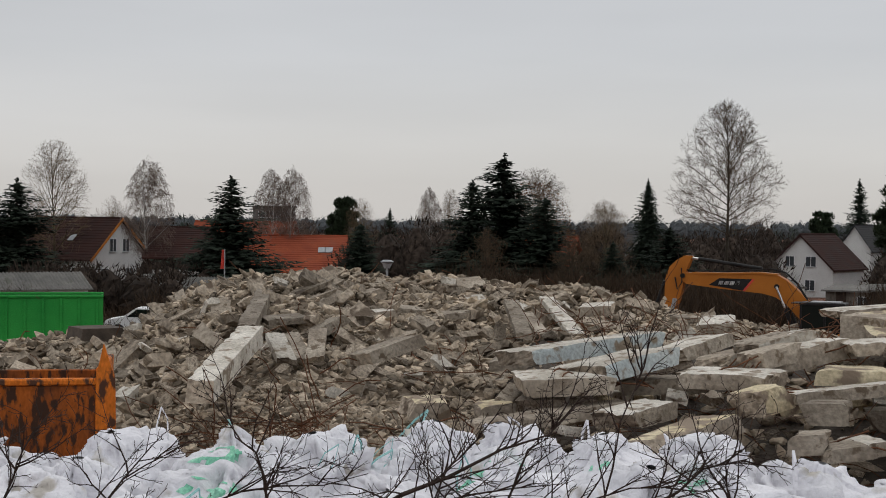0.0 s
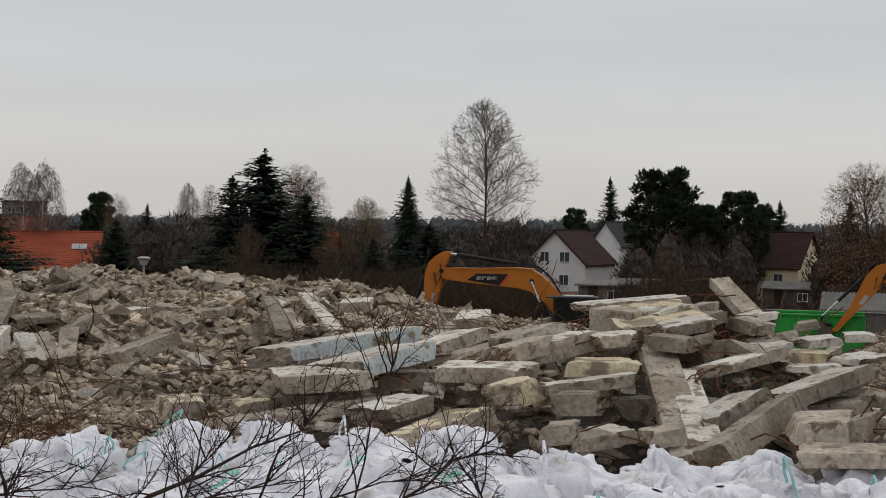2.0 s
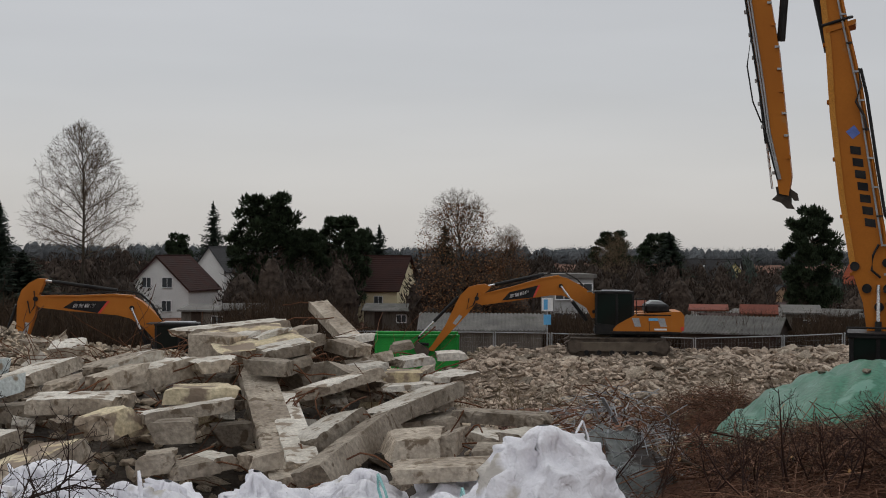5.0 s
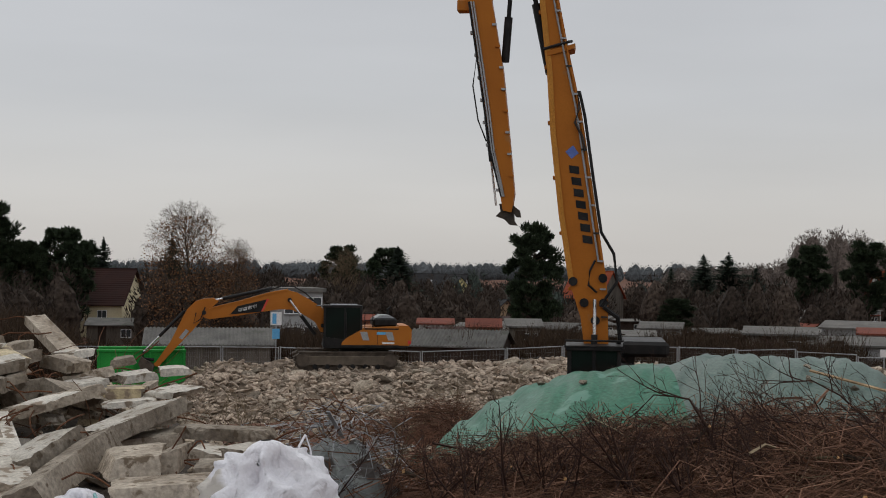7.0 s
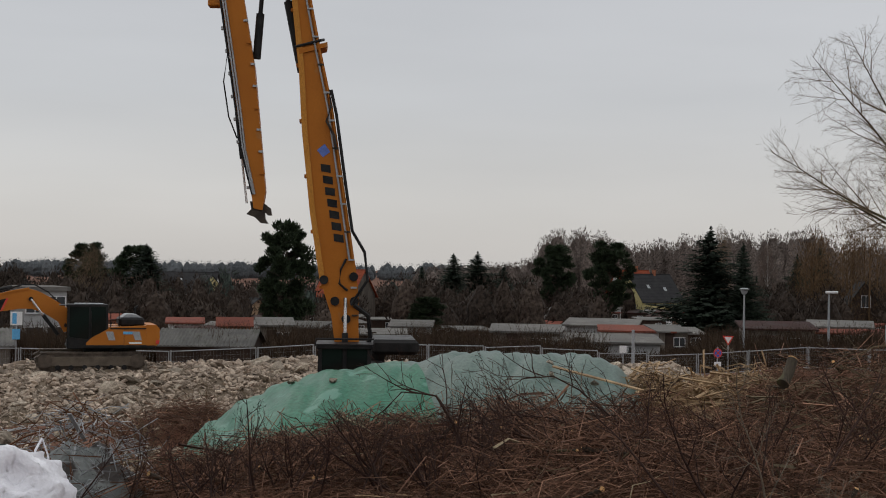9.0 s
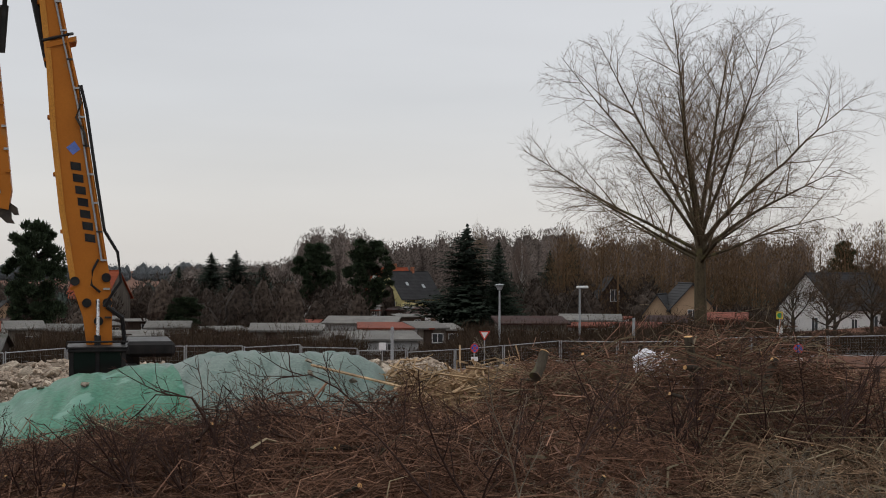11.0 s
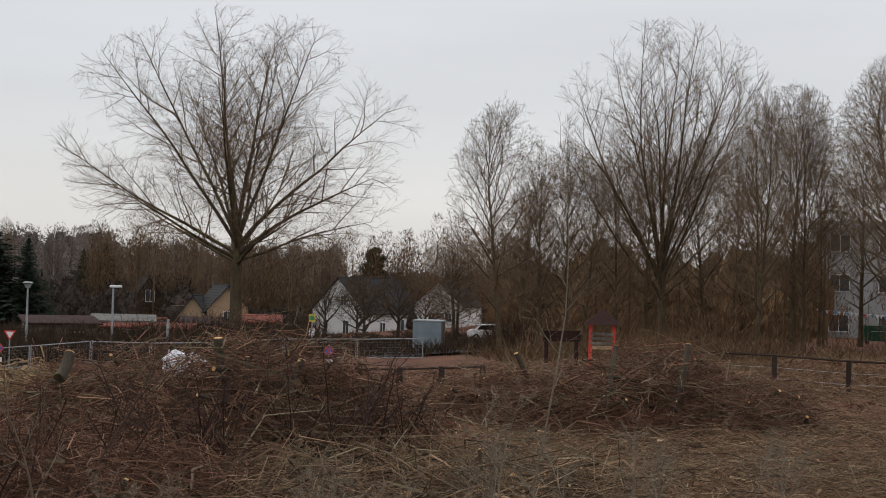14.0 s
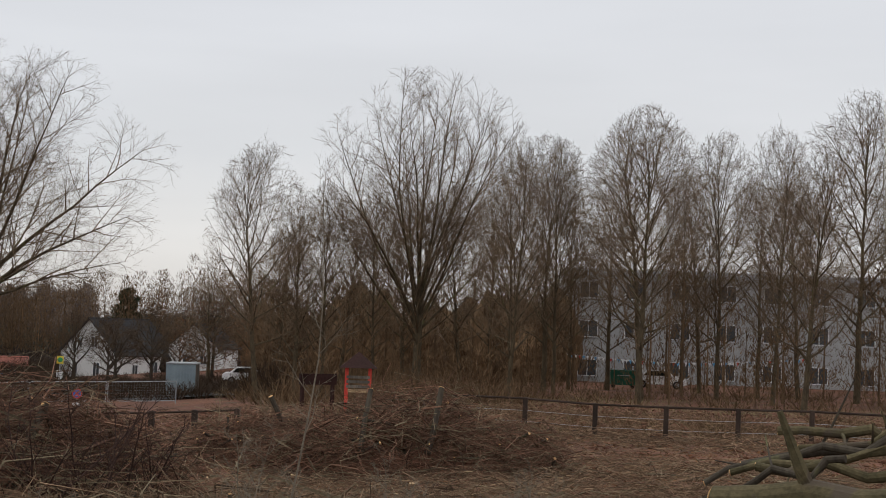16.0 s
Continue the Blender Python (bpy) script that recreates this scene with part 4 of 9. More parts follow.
def loop_strap(seed, up=0.32):
    rg = random.Random(seed)
    b = Build()
    s = rg.uniform(-0.12, 0.12)
    pts = [Vector((-0.05, 0, -0.08)), Vector((-0.06 + s, 0.02, 0.5 * up)), Vector((s * 1.5, 0.03, up)), Vector((0.05 + s, 0.02, 0.5 * up)), Vector((0.05, 0, -0.08))]
    for p, q in zip(pts, pts[1:]):
        d = (q - p)
        b.add([p + Vector((0, -0.011, 0)), p + Vector((0, 0.011, 0)), q + Vector((0, 0.011, 0)), q + Vector((0, -0.011, 0)),
               p + Vector((0.006, -0.011, 0)), p + Vector((0.006, 0.011, 0)), q + Vector((0.006, 0.011, 0)), q + Vector((0.006, -0.011, 0))],
              [(0, 1, 2, 3), (7, 6, 5, 4), (0, 3, 7, 4), (1, 5, 6, 2)])
    return b.mesh("lifting_strap")


def patch_on(me, seed, a0, span, z0, z1):
    """A patch of sprayed paint, lying on the bag's skin."""
    b = Build()
    n, k = 64, 44
    i0, i1 = int(a0 * n), int((a0 + span) * n)
    co = [v.co.copy() for v in me.vertices]
    nor = [v.normal.copy() for v in me.vertices]
    rg = random.Random(seed)
    for j in range(int(z0 * k), int(z1 * k)):
        for i in range(i0, i1):
            if noise.noise(Vector((i * 0.35, j * 0.22, seed * 5.0))) < -0.02:
                continue
            ids = [j * n + i % n, j * n + (i + 1) % n, (j + 1) * n + (i + 1) % n, (j + 1) * n + i % n]
            b.add([co[q] + nor[q] * 0.006 for q in ids], [(0, 1, 2, 3)])
    return b.mesh("spray_mark", True)


BAGS = [bag_mesh(s) for s in range(1, 7)]
TUFTS = [tuft_mesh(s, 0.075 + 0.02 * (s % 4)) for s in range(5)]
LOOPS = [loop_strap(s, 0.16 + 0.035 * s) for s in range(4)]
MARKS = [patch_on(BAGS[s], s, 0.62 + 0.02 * s, 0.17, 0.3, 0.78) for s in range(4)]


def bag(az, r, z, s=1.0, mark=False, yaw=None, label="full white woven big bag tied shut"):
    k = random.randrange(6)
    if mark:
        k = k % 4
    yaw = (-az + rnd(-30, 30)) if yaw is None else yaw
    t = thing("big_bag", Matrix.LocRotScale(at(az, r, z), Euler((rnd(-0.3, 0.3), rnd(-0.3, 0.3), radians(yaw))), (s * rnd(0.95, 1.1), s * rnd(0.95, 1.1), s)), label + (", sprayed green, on the bank" if mark else ""), "bulk bag", "big bags on the bank")
    put("bag_body", BAGS[k], BAG, t)
    if random.random() < 0.14 and not label.startswith("biggest"):
        tf = put("tied_neck", TUFTS[random.randrange(5)], BAG, t)
        tf.matrix_basis = Matrix.LocRotScale((0, 0, 0.88), Euler((rnd(-0.4, 0.4), rnd(-0.4, 0.4), rnd(0, 6))), None)
    for _ in range(random.choice((0, 1, 1, 2))):
        a = rnd(0, 6.3)
        st = put("lifting_strap", LOOPS[random.randrange(4)], STRAP if random.random() < 0.5 else BAG, t, "teal webbing loop")
        st.matrix_basis = Matrix.LocRotScale((0.36 * math.cos(a), 0.36 * math.sin(a), 0.70), Euler((rnd(-0.9, 0.9), rnd(-0.9, 0.9), a)), None)
    if mark:
        put("spray_mark", MARKS[k], SPRAY, t, "green spray paint")
    return t


random.seed(5)
for row, (r, dz) in enumerate(((12.4, 0.0), (11.4, -0.02), (10.4, 0.0), (9.4, 0.02), (8.5, 0.05))):
    az = -21.0 + 2.3 * row
    while az < (27, 28, 29, 31, 33)[row]:
        top = float(np.interp(az, (-20, -12, -6, 0, 5, 12, 20, 30), (4.1, 4.08, 4.06, 4.12, 4.19, 4.1, 4.0, 3.92)))
        s = rnd(0.95, 1.1)
        bag(az, r + rnd(-0.25, 0.25), top - 0.86 * s + dz + rnd(-0.12, 0.06), s, random.random() < 0.14)
        az += rnd(3.9, 5.0) * 11 / r
big = bag(30.9, 10.4, 3.74, 1.04, False, 10, "biggest white woven bag, slumped")
for az, r, z in ((27.5, 9.6, 2.95), (34.2, 9.4, 2.75), (36.0, 10.0, 2.7), (33.0, 8.8, 2.62)):
    bag(az, r, z, 1.0)


# ---- machines ----
def ram(parent, a, b, r=0.07, split=0.55, rod=CHROME):
    """A hydraulic cylinder with its bright rod."""
    a, b = Vector(a), Vector(b)
    c = a.lerp(b, split)
    ob = put("ram_barrel", Build().tube([a, c], r, 10), BLACK, parent, "black hydraulic cylinder")
    put("ram_rod", Build().tube([c, b], r * 0.55, 8), rod, parent, "bright steel rod")
    return ob


def crawler(t, x0, x1, w=0.6, gauge=1.2, h=0.95):
    """Two crawler tracks with shoes and a side frame."""
    for s in (-1, 1):
        y0, y1 = s * gauge - w / 2, s * gauge + w / 2
        prof = [(x0 + 0.1, 0.3), (x0 + 0.35, 0.02), (x1 - 0.35, 0.02), (x1 - 0.1, 0.3), (x1 - 0.06, 0.62), (x1 - 0.3, h - 0.06), (x0 + 0.3, h - 0.06), (x0 + 0.06, 0.62)]
        tr = put("crawler_track", Build().prism(prof, y0 + 0.06, y1 - 0.06), TRACK, t, "dusty steel crawler track")
        shoes = Build()
        loop = []
        n = len(prof)
        for i in range(n):
            p, q = Vector((prof[i][0], 0, prof[i][1])), Vector((prof[(i + 1) % n][0], 0, prof[(i + 1) % n][1]))
            k = max(1, int((q - p).length / 0.17))
            loop += [(p.lerp(q, j / k), (q - p).normalized()) for j in range(k)]
        for p, d in loop:
            m = Matrix.Translation(p) @ Matrix(((d.x, 0, -d.z, 0), (0, 1, 0, 0), (d.z, 0, d.x, 0), (0, 0, 0, 1)))
            shoes.box((-0.07, y0, -0.035), (0.07, y1, 0.03), m)
        put("shoe_chain", shoes, TRACK, tr, "worn track shoes")
        fr = Build().box((x0 + 0.5, s * gauge + s * (w / 2) - 0.05, 0.25), (x1 - 0.5, s * gauge + s * (w / 2) + 0.02, 0.66), bevel=0.04)
        put("track_frame", fr, mat_dusty(), tr, "dust-covered side frame")
        for k in range(6):
            x, y = x0 + 0.95 + (x1 - x0 - 1.9) * k / 5, s * gauge + s * w / 2
            put("track_roller", Build().tube([(x, y - 0.1, 0.2), (x, y + 0.04, 0.2)], 0.11, 10), BLACK, tr)
        for x in (x0 + 0.42, x1 - 0.42):
            y = s * gauge + s * w / 2
            put("idler_wheel", Build().tube([(x, y - 0.1, 0.47), (x, y + 0.03, 0.47)], 0.3, 14), TRACK, tr)


_dusty = []


def mat_dusty():
    if not _dusty:
        _dusty.append(mat("dusty_side_frame", (0.09, 0.072, 0.056), (0.16, 0.13, 0.10), 2, 0.9, bump=0.3))
    return _dusty[0]


def cab(t, x0, x1, y0, y1, z0, z1, body=BLACK):
    """A cab: floor, roof, four posts and tinted panes."""
    c = put("cab_frame", Build().box((x0 + 0.02, y0 + 0.02, z0), (x1 - 0.02, y1 - 0.02, z0 + 0.42), bevel=0.03), body, t, "black cab")
    put("cab_roof", Build().box((x0, y0, z1 - 0.12), (x1, y1, z1), bevel=0.05), body, c)
    for x in (x0 + 0.06, (x0 + x1) / 2 - 0.1, x1 - 0.08):
        for y in (y0 + 0.06, y1 - 0.06):
            put("cab_post", Build().box((x - 0.05, y - 0.05, z0 + 0.4), (x + 0.05, y + 0.05, z1 - 0.1), bevel=0.015), body, c)
    for y in (y0 + 0.03, y1 - 0.03):
        put("side_window", Build().box((x0 + 0.1, y - 0.012, z0 + 0.42), (x1 - 0.12, y + 0.012, z1 - 0.12)), GLASS, c, "dark tinted glass")
    for x in (x0 + 0.03, x1 - 0.03):
        put("end_window", Build().box((x - 0.012, y0 + 0.1, z0 + 0.42), (x + 0.012, y1 - 0.1, z1 - 0.12)), GLASS, c, "dark tinted glass")
    return c


def excavator(m, label, lift=0.0, curl=0.0):
    """A 21-tonne crawler excavator, its boom forward along x. lift, curl: degrees by which boom and stick are raised."""
    t = thing("excavator", m, label, "excavator", "site excavators")

    def turned(p, c, deg):
        k, q, x, z = math.cos(radians(deg)), math.sin(radians(deg)), p[0] - c[0], p[1] - c[1]
        return (c[0] + k * x - q * z, c[1] + q * x + k * z)

    tb = lambda x, z: turned((x, z), (1.3, 1.8), lift)
    ts = lambda x, z: tb(*turned((x, z), (6.85, 2.5), curl))
    on = lambda f, x, y, z: (f(x, z)[0], y, f(x, z)[1])
    crawler(t, -1.95, 2.75, h=0.88)
    put("turntable", Build().tube([(0, 0, 0.75), (0, 0, 1.02)], 0.65, 20), BLACK, t)
    put("deck", Build().box((-2.25, -1.3, 0.98), (1.4, 1.3, 1.12), bevel=0.04), BLACK, t, "black deck plate")
    side = [(-2.3, 1.14), (0.72, 1.14), (0.42, 1.45), (-0.31, 1.86), (-0.36, 1.92), (-2.1, 2.0), (-2.3, 1.9)]
    body = put("engine_housing", Build().prism(side, -1.32, -0.3).prism([(-2.3, 1.14), (0.6, 1.14), (0.6, 1.9), (-2.1, 2.0), (-2.3, 1.9)], 0.35, 1.32).box((-2.1, -0.3, 1.14), (-0.6, 0.35, 1.96)), ORANGE, t, "orange-yellow engine housing")
    put("counterweight", Build().prism([(-2.52, 1.3), (-2.4, 1.12), (-1.95, 1.12), (-1.95, 2.03), (-2.38, 2.03), (-2.52, 1.86)], -1.34, 1.34), ORANGE, t, "rounded orange counterweight")
    put("lower_skirt", Build().box((-2.35, -1.345, 1.02), (0.75, 1.34, 1.15), bevel=0.02), BLACK, t)
    put("body_stripe", Build().box((-1.94, -1.332, 1.84), (-0.4, -1.322, 1.90)), BLACK, body, "thin black stripe")
    put("panel_seam", Build().box((-1.0, -1.332, 1.16), (-0.985, -1.32, 1.88)), BLACK, body)
    for x in (-1.75, -0.62):
        put("vent_panel", Build().prism([(x, 1.36), (x + 0.28, 1.36), (x + 0.42, 1.74), (x + 0.1, 1.74)], -1.335, -1.325), GREYP, body, "grey slanted vent")
    put("type_bars", Build().box((-1.75, -1.336, 1.2), (-1.2, -1.326, 1.28)), WHITEP, body, "pale type marking")
    put("rear_badge", Build().box((-1.35, -1.336, 1.62), (-0.95, -1.326, 1.74)), BLUEP, body, "small blue badge")
    put("tail_light", Build().box((-2.5, -1.36, 1.2), (-2.36, -1.335, 1.36)), REDP, body)
    hood = put("hood", Build().box((-1.9, -0.95, 1.95), (-0.82, 0.9, 2.34), bevel=0.1), BLACK, t, "black engine hood")
    put("hood_trim", Build().prism([(-1.8, 2.34), (-0.95, 2.34), (-1.15, 2.48), (-1.6, 2.46)], -0.7, 0.7), GREYP, hood, "grey hood lid")
    put("exhaust_pipe", Build().tube([(-1.6, 0.5, 2.3), (-1.6, 0.5, 2.7), (-1.75, 0.5, 2.8)], 0.06, 8), BLACK, t)
    put("hand_rail", Build().tube([(-0.42, -1.2, 1.9), (-0.42, -1.2, 2.6), (-0.78, -1.2, 2.6), (-0.78, -1.2, 1.9)], 0.022, 6), BLACK, t)
    put("hand_rail", Build().tube([(-0.42, -1.2, 2.25), (-0.78, -1.2, 2.25)], 0.02, 6), BLACK, t)
    c = cab(t, -0.31, 1.45, -1.32, -0.3, 1.0, 2.92)
    put("roof_hatch", Build().box((-0.1, -1.2, 2.92), (1.1, -0.42, 2.96), bevel=0.02), GREYP, c)
    put("door_rail", Build().tube([(0.42, -1.345, 1.5), (0.42, -1.345, 2.6)], 0.02, 6), BLACK, c)
    put("visor", Build().box((1.3, -1.3, 2.86), (1.75, -0.32, 2.9)), BLACK, c)
    put("door_panel", Build().prism([(0.62, 1.02), (1.4, 1.02), (1.4, 1.5), (0.62, 1.42)], -1.33, -1.3), BLACK, c, "black lower door")
    # boom, with its bend
    up = [(1.2, 2.15), (1.45, 2.77), (2.1, 3.18), (2.62, 3.45), (3.0, 3.55), (3.78, 3.42), (5.2, 3.0), (6.5, 2.69), (6.95, 2.6)]
    lo = [(7.0, 2.36), (6.5, 2.2), (5.2, 2.38), (3.9, 2.59), (3.4, 2.67), (2.88, 2.67), (2.36, 2.49), (1.75, 2.1), (1.5, 1.65), (1.15, 1.7)]
    boom = put("boom", Build().prism([tb(*p) for p in up + lo], 0.02, 0.5), ORANGE, t, "orange-yellow bent boom")
    put("boom_flange", Build().prism([tb(*p) for p in ((3.0, 3.52), (3.78, 3.39), (5.2, 2.97), (6.4, 2.68), (6.4, 2.74), (5.2, 3.04), (3.78, 3.46), (3.0, 3.6))], -0.02, 0.54), ORANGE, boom)
    badge = put("maker_panel", Build().prism([tb(*p) for p in ((5.6, 2.42), (5.25, 2.8), (3.95, 3.12), (4.2, 2.56))], 0.0, 0.018), BLACK, boom, "black maker's panel")
    for i in range(4):
        x = 4.4 + 0.22 * i
        z = 2.80 - 0.055 * i
        put("logo_bar", Build().prism([tb(*p) for p in ((x, z - 0.06), (x + 0.17, z - 0.10), (x + 0.15, z + 0.06), (x - 0.03, z + 0.10))], -0.012, 0.0), WHITEP, badge, "white logo shape")
    put("logo_stripe", Build().prism([tb(*p) for p in ((4.2, 2.56), (4.1, 2.58), (3.85, 3.14), (3.95, 3.12))], -0.012, 0.0), REDP, badge, "red logo stripe")
    for x, z in ((2.92, 3.1), (1.4, 1.95), (6.75, 2.5)):
        put("pivot_pin", Build().tube([on(tb, x, -0.05, z), on(tb, x, 0.57, z)], 0.1, 12), BLACK, boom)
    for y in (0.12, 0.3):
        put("boom_hose", Build().tube([on(tb, *p) for p in ((1.5, y, 2.75), (2.2, y, 3.42), (2.75, y, 3.72), (3.3, y, 3.72), (3.9, y, 3.52), (5.2, y, 3.09), (6.4, y, 2.78), (6.8, y, 2.75))], 0.03, 6), BLACK, boom, "black hydraulic hose")
    for y in (-0.12, 0.64):
        ram(t, (1.75, y, 1.55), on(tb, 2.92, y, 3.1), 0.085)
    ram(t, on(tb, 3.7, 0.26, 3.62), on(ts, 6.3, 0.26, 3.05), 0.085, 0.86)
    # stick and its tool
    prof = [(6.1, 3.02), (6.37, 3.16), (6.76, 3.13), (7.15, 3.0), (7.5, 2.64), (7.67, 2.33), (8.2, 1.22), (8.78, 0.36), (9.0, 0.1), (8.72, 0.05), (8.6, 0.2), (7.93, 0.96), (7.2, 1.74), (6.85, 2.2), (6.65, 2.5), (6.3, 2.82)]
    stick = put("stick", Build().prism([ts(*p) for p in prof], 0.06, 0.46), ORANGE, t, "orange-yellow stick")
    put("grey_plate", Build().prism([ts(*p) for p in ((7.55, 1.75), (7.85, 1.35), (7.7, 1.28), (7.4, 1.66))], 0.045, 0.06), GREYP, stick, "pale plate")
    put("stick_hose", Build().tube([on(ts, 6.7, 0.02, 2.75), on(ts, 6.9, -0.05, 2.2), on(ts, 7.2, -0.06, 2.0), on(ts, 7.1, 0.0, 2.5)], 0.03, 6), BLACK, stick, "looped black hose")
    ram(t, on(ts, 7.62, 0.26, 2.55), on(ts, 9.4, 0.26, 0.72), 0.075, 0.62)
    link = put("tool_link", Build().tube([on(ts, 9.4, 0.26, 0.72), on(ts, 9.45, 0.26, 0.4), on(ts, 8.95, 0.26, 0.35)], 0.07, 8), BLACK, t)
    put("bucket", Build().prism([ts(*p) for p in ((8.9, 0.12), (9.5, 0.5), (9.62, 0.2), (9.4, -0.25), (9.05, -0.3))], -0.1, 0.6), TRACK, t, "dark steel bucket")
    for ob in [q for k in t.children for q in (k, *k.children)]:
        ob.data.transform(Matrix.Diagonal((1, -1, 1, 1)))
        ob.data.flip_normals()
    return t


def face(az, r, z, turn=0.0):
    """Stands at a bearing, its x axis to the left as seen from the viewpoint, turned by some degrees."""
    return Matrix.Translation(at(az, r, z)) @ Matrix.Rotation(radians(180 - az + turn), 4, "Z")


random.seed(8)
excavator(face(33.7, 63.5, far_top(33.6, 63.5) - 0.12, 4), "orange-yellow crawler excavator parked on the low rubble heap")
excavator(face(16.1, 57.0, 0.08, -8), "orange-yellow crawler excavator half hidden behind the rubble", 14, -39)


def high_reach():
    """The high-reach demolition machine, seen head-on, boom upright."""
    t = thing("demolition_machine", Matrix.Translation(at(43.4, 40, ground(43.4, 40))) @ Matrix.Rotation(radians(-43.4), 4, "Z"), "tall yellow-orange high-reach demolition excavator with folded boom", "excavator")
    for s in (-1, 1):
        put("crawler_track", Build().box((s * 1.5 - 0.35, -2.6, 0.02), (s * 1.5 + 0.35, 2.6, 1.0), bevel=0.25), TRACK, t, "dusty crawler track")
    put("upper_body", Build().box((-0.5, -1.0, 1.1), (1.45, 3.2, 2.2), bevel=0.12), BLACK, t, "black body")
    put("counterweight", Build().box((-0.4, 3.2, 1.2), (1.45, 4.1, 2.6), bevel=0.2), BLACK, t, "black counterweight")
    put("engine_hood", Build().box((1.0, 1.2, 2.5), (2.4, 4.2, 2.95), bevel=0.1), BLACK, t)
    c = put("cab_shell", Build().box((-0.55, -1.5, 1.15), (0.95, 0.2, 1.6), bevel=0.05).box((-0.58, -1.6, 2.82), (0.98, 0.25, 2.92), bevel=0.04), BLACK, t, "black cab with guards")
    for x in (-0.48, 0.2, 0.88):
        put("cab_post", Build().box((x - 0.06, -1.5, 1.55), (x + 0.06, -1.38, 2.84), bevel=0.02), BLACK, c)
        put("cab_post", Build().box((x - 0.06, 0.05, 1.55), (x + 0.06, 0.17, 2.84), bevel=0.02), BLACK, c)
    put("windscreen", Build().box((-0.46, -1.46, 1.6), (0.86, -1.43, 2.83)), GLASS, c, "dark tinted windscreen")
    for x in (-0.5, 0.9):
        put("side_window", Build().box((x - 0.012, -1.4, 1.6), (x + 0.012, 0.1, 2.83)), GLASS, c)
    put("cab_guard", Build().box((-0.6, -1.62, 2.92), (1.0, 0.3, 2.96)).tube([(-0.6, -1.6, 2.9), (-0.6, -1.6, 3.1), (1.0, -1.6, 3.1), (1.0, -1.6, 2.9)], 0.03, 6), BLACK, c, "black roof guard")
    return t


HR = high_reach()


DRYSTEEL = mat("dark_worn_steel", (0.035, 0.03, 0.027), (0.09, 0.075, 0.062), 4, 0.7, 0.4, bump=0.4)
# Lighter yellow than the boom, for the bevel on its left edge.
YFLANGE = mat("lighter_yellow_flange", (0.46, 0.19, 0.03), (0.52, 0.23, 0.045), 1.5, 0.55, bump=0.1)


def mast():
    """Its main boom and folded arm, in the plane seen from the front."""
    base = HR
    z0 = ground(43.4, 40)
    lv = lambda x, z: (x, z - z0)
    L = [lv(-0.02, 3.3), lv(-0.2, 4.6), lv(-0.5, 5.5), lv(-0.82, 7.5), lv(-1.08, 9.8), lv(-1.2, 11.6), lv(-1.28, 11.9), lv(-1.5, 14.2), lv(-1.8, 17.5)]
    R = [lv(-1.3, 17.5), lv(-1.02, 14.2), lv(-0.62, 12.2), lv(-0.24, 10.5), lv(0.15, 8.0), lv(0.5, 5.8), lv(0.58, 5.0), lv(0.58, 4.3), lv(0.62, 3.3)]
    boom = put("main_boom", Build().prism(L + R, -0.45, 0.45), BOOMY, base, "yellow-orange main boom")
    put("boom_collar", Build().prism([lv(-1.22, 12.0), lv(-0.45, 12.22), lv(-0.43, 12.36), lv(-1.24, 12.14)], -0.5, 0.5), BOOMY, boom)
    edge = lambda z: float(np.interp(z, (3.3, 4.6, 5.5, 7.5, 9.8, 11.6, 14.2, 17.5), (-0.02, -0.2, -0.5, -0.82, -1.08, -1.2, -1.5, -1.8)))
    put("side_flange", Build().prism([lv(edge(z) - 0.03, z) for z in (5.6, 7.5, 9.8, 11.6, 14.0)] + [lv(edge(z) + 0.13, z) for z in (14.0, 11.6, 9.8, 7.5, 5.6)], -0.49, -0.452), YFLANGE, boom, "lighter yellow side plate")
    rim = lambda z: float(np.interp(z, (3.3, 4.3, 5.8, 8, 10.5, 12.2, 14.2, 17.5), (0.62, 0.58, 0.5, 0.15, -0.24, -0.62, -1.02, -1.3)))
    for dx in (0.05, 0.15):
        put("oil_pipe", Build().tube([(rim(z) - dx, -0.5, z - z0) for z in (6.2, 8.0, 10.5, 12.2, 14.2, 16.5)], 0.028, 6), GREYP if dx > 0.1 else BOOMY, boom, "thin hydraulic pipe")
    for x, z in ((-0.42, 5.6), (0.42, 5.7), (0.45, 5.0), (-0.1, 5.0), (0.22, 4.5)):
        put("pivot_pin", Build().tube([(x, -0.53, z - z0), (x, 0.5, z - z0)], 0.13, 12), BLACK, boom, "dark pivot pin")
    for k in range(15):
        zz = 4.6 + 0.79 * k
        xr = rim(zz)
        put("hose_clamp", Build().box((xr - 0.18, -0.54, zz - z0 - 0.025), (xr - 0.01, -0.455, zz - z0 + 0.025)), STEEL if k % 3 else DRYSTEEL, boom)
        if k % 2:
            put("bracket", Build().box((edge(zz) - 0.09, -0.3, zz - z0 - 0.05), (edge(zz) + 0.03, 0.1, zz - z0 + 0.05), bevel=0.01), BOOMY, boom, "welded bracket")
    put("hose", Build().tube([(0.35, -0.55, 4.9 - z0), (0.82, -0.5, 5.6 - z0), (0.72, -0.5, 6.4 - z0), (0.36, -0.52, 7.0 - z0), (0.14, -0.5, 8.4 - z0), (-0.14, -0.5, 10.3 - z0), (-0.3, -0.5, 11.0 - z0)], 0.045, 6), BLACK, boom, "black hydraulic hoses")
    put("boom_collar", Build().tube([(edge(12.35) - 0.05, -0.48, 12.2 - z0), (rim(12.3) + 0.02, -0.5, 12.4 - z0), (rim(12.3) + 0.1, -0.3, 12.45 - z0)], 0.045, 6), BLACK, boom, "black hose round the boom")
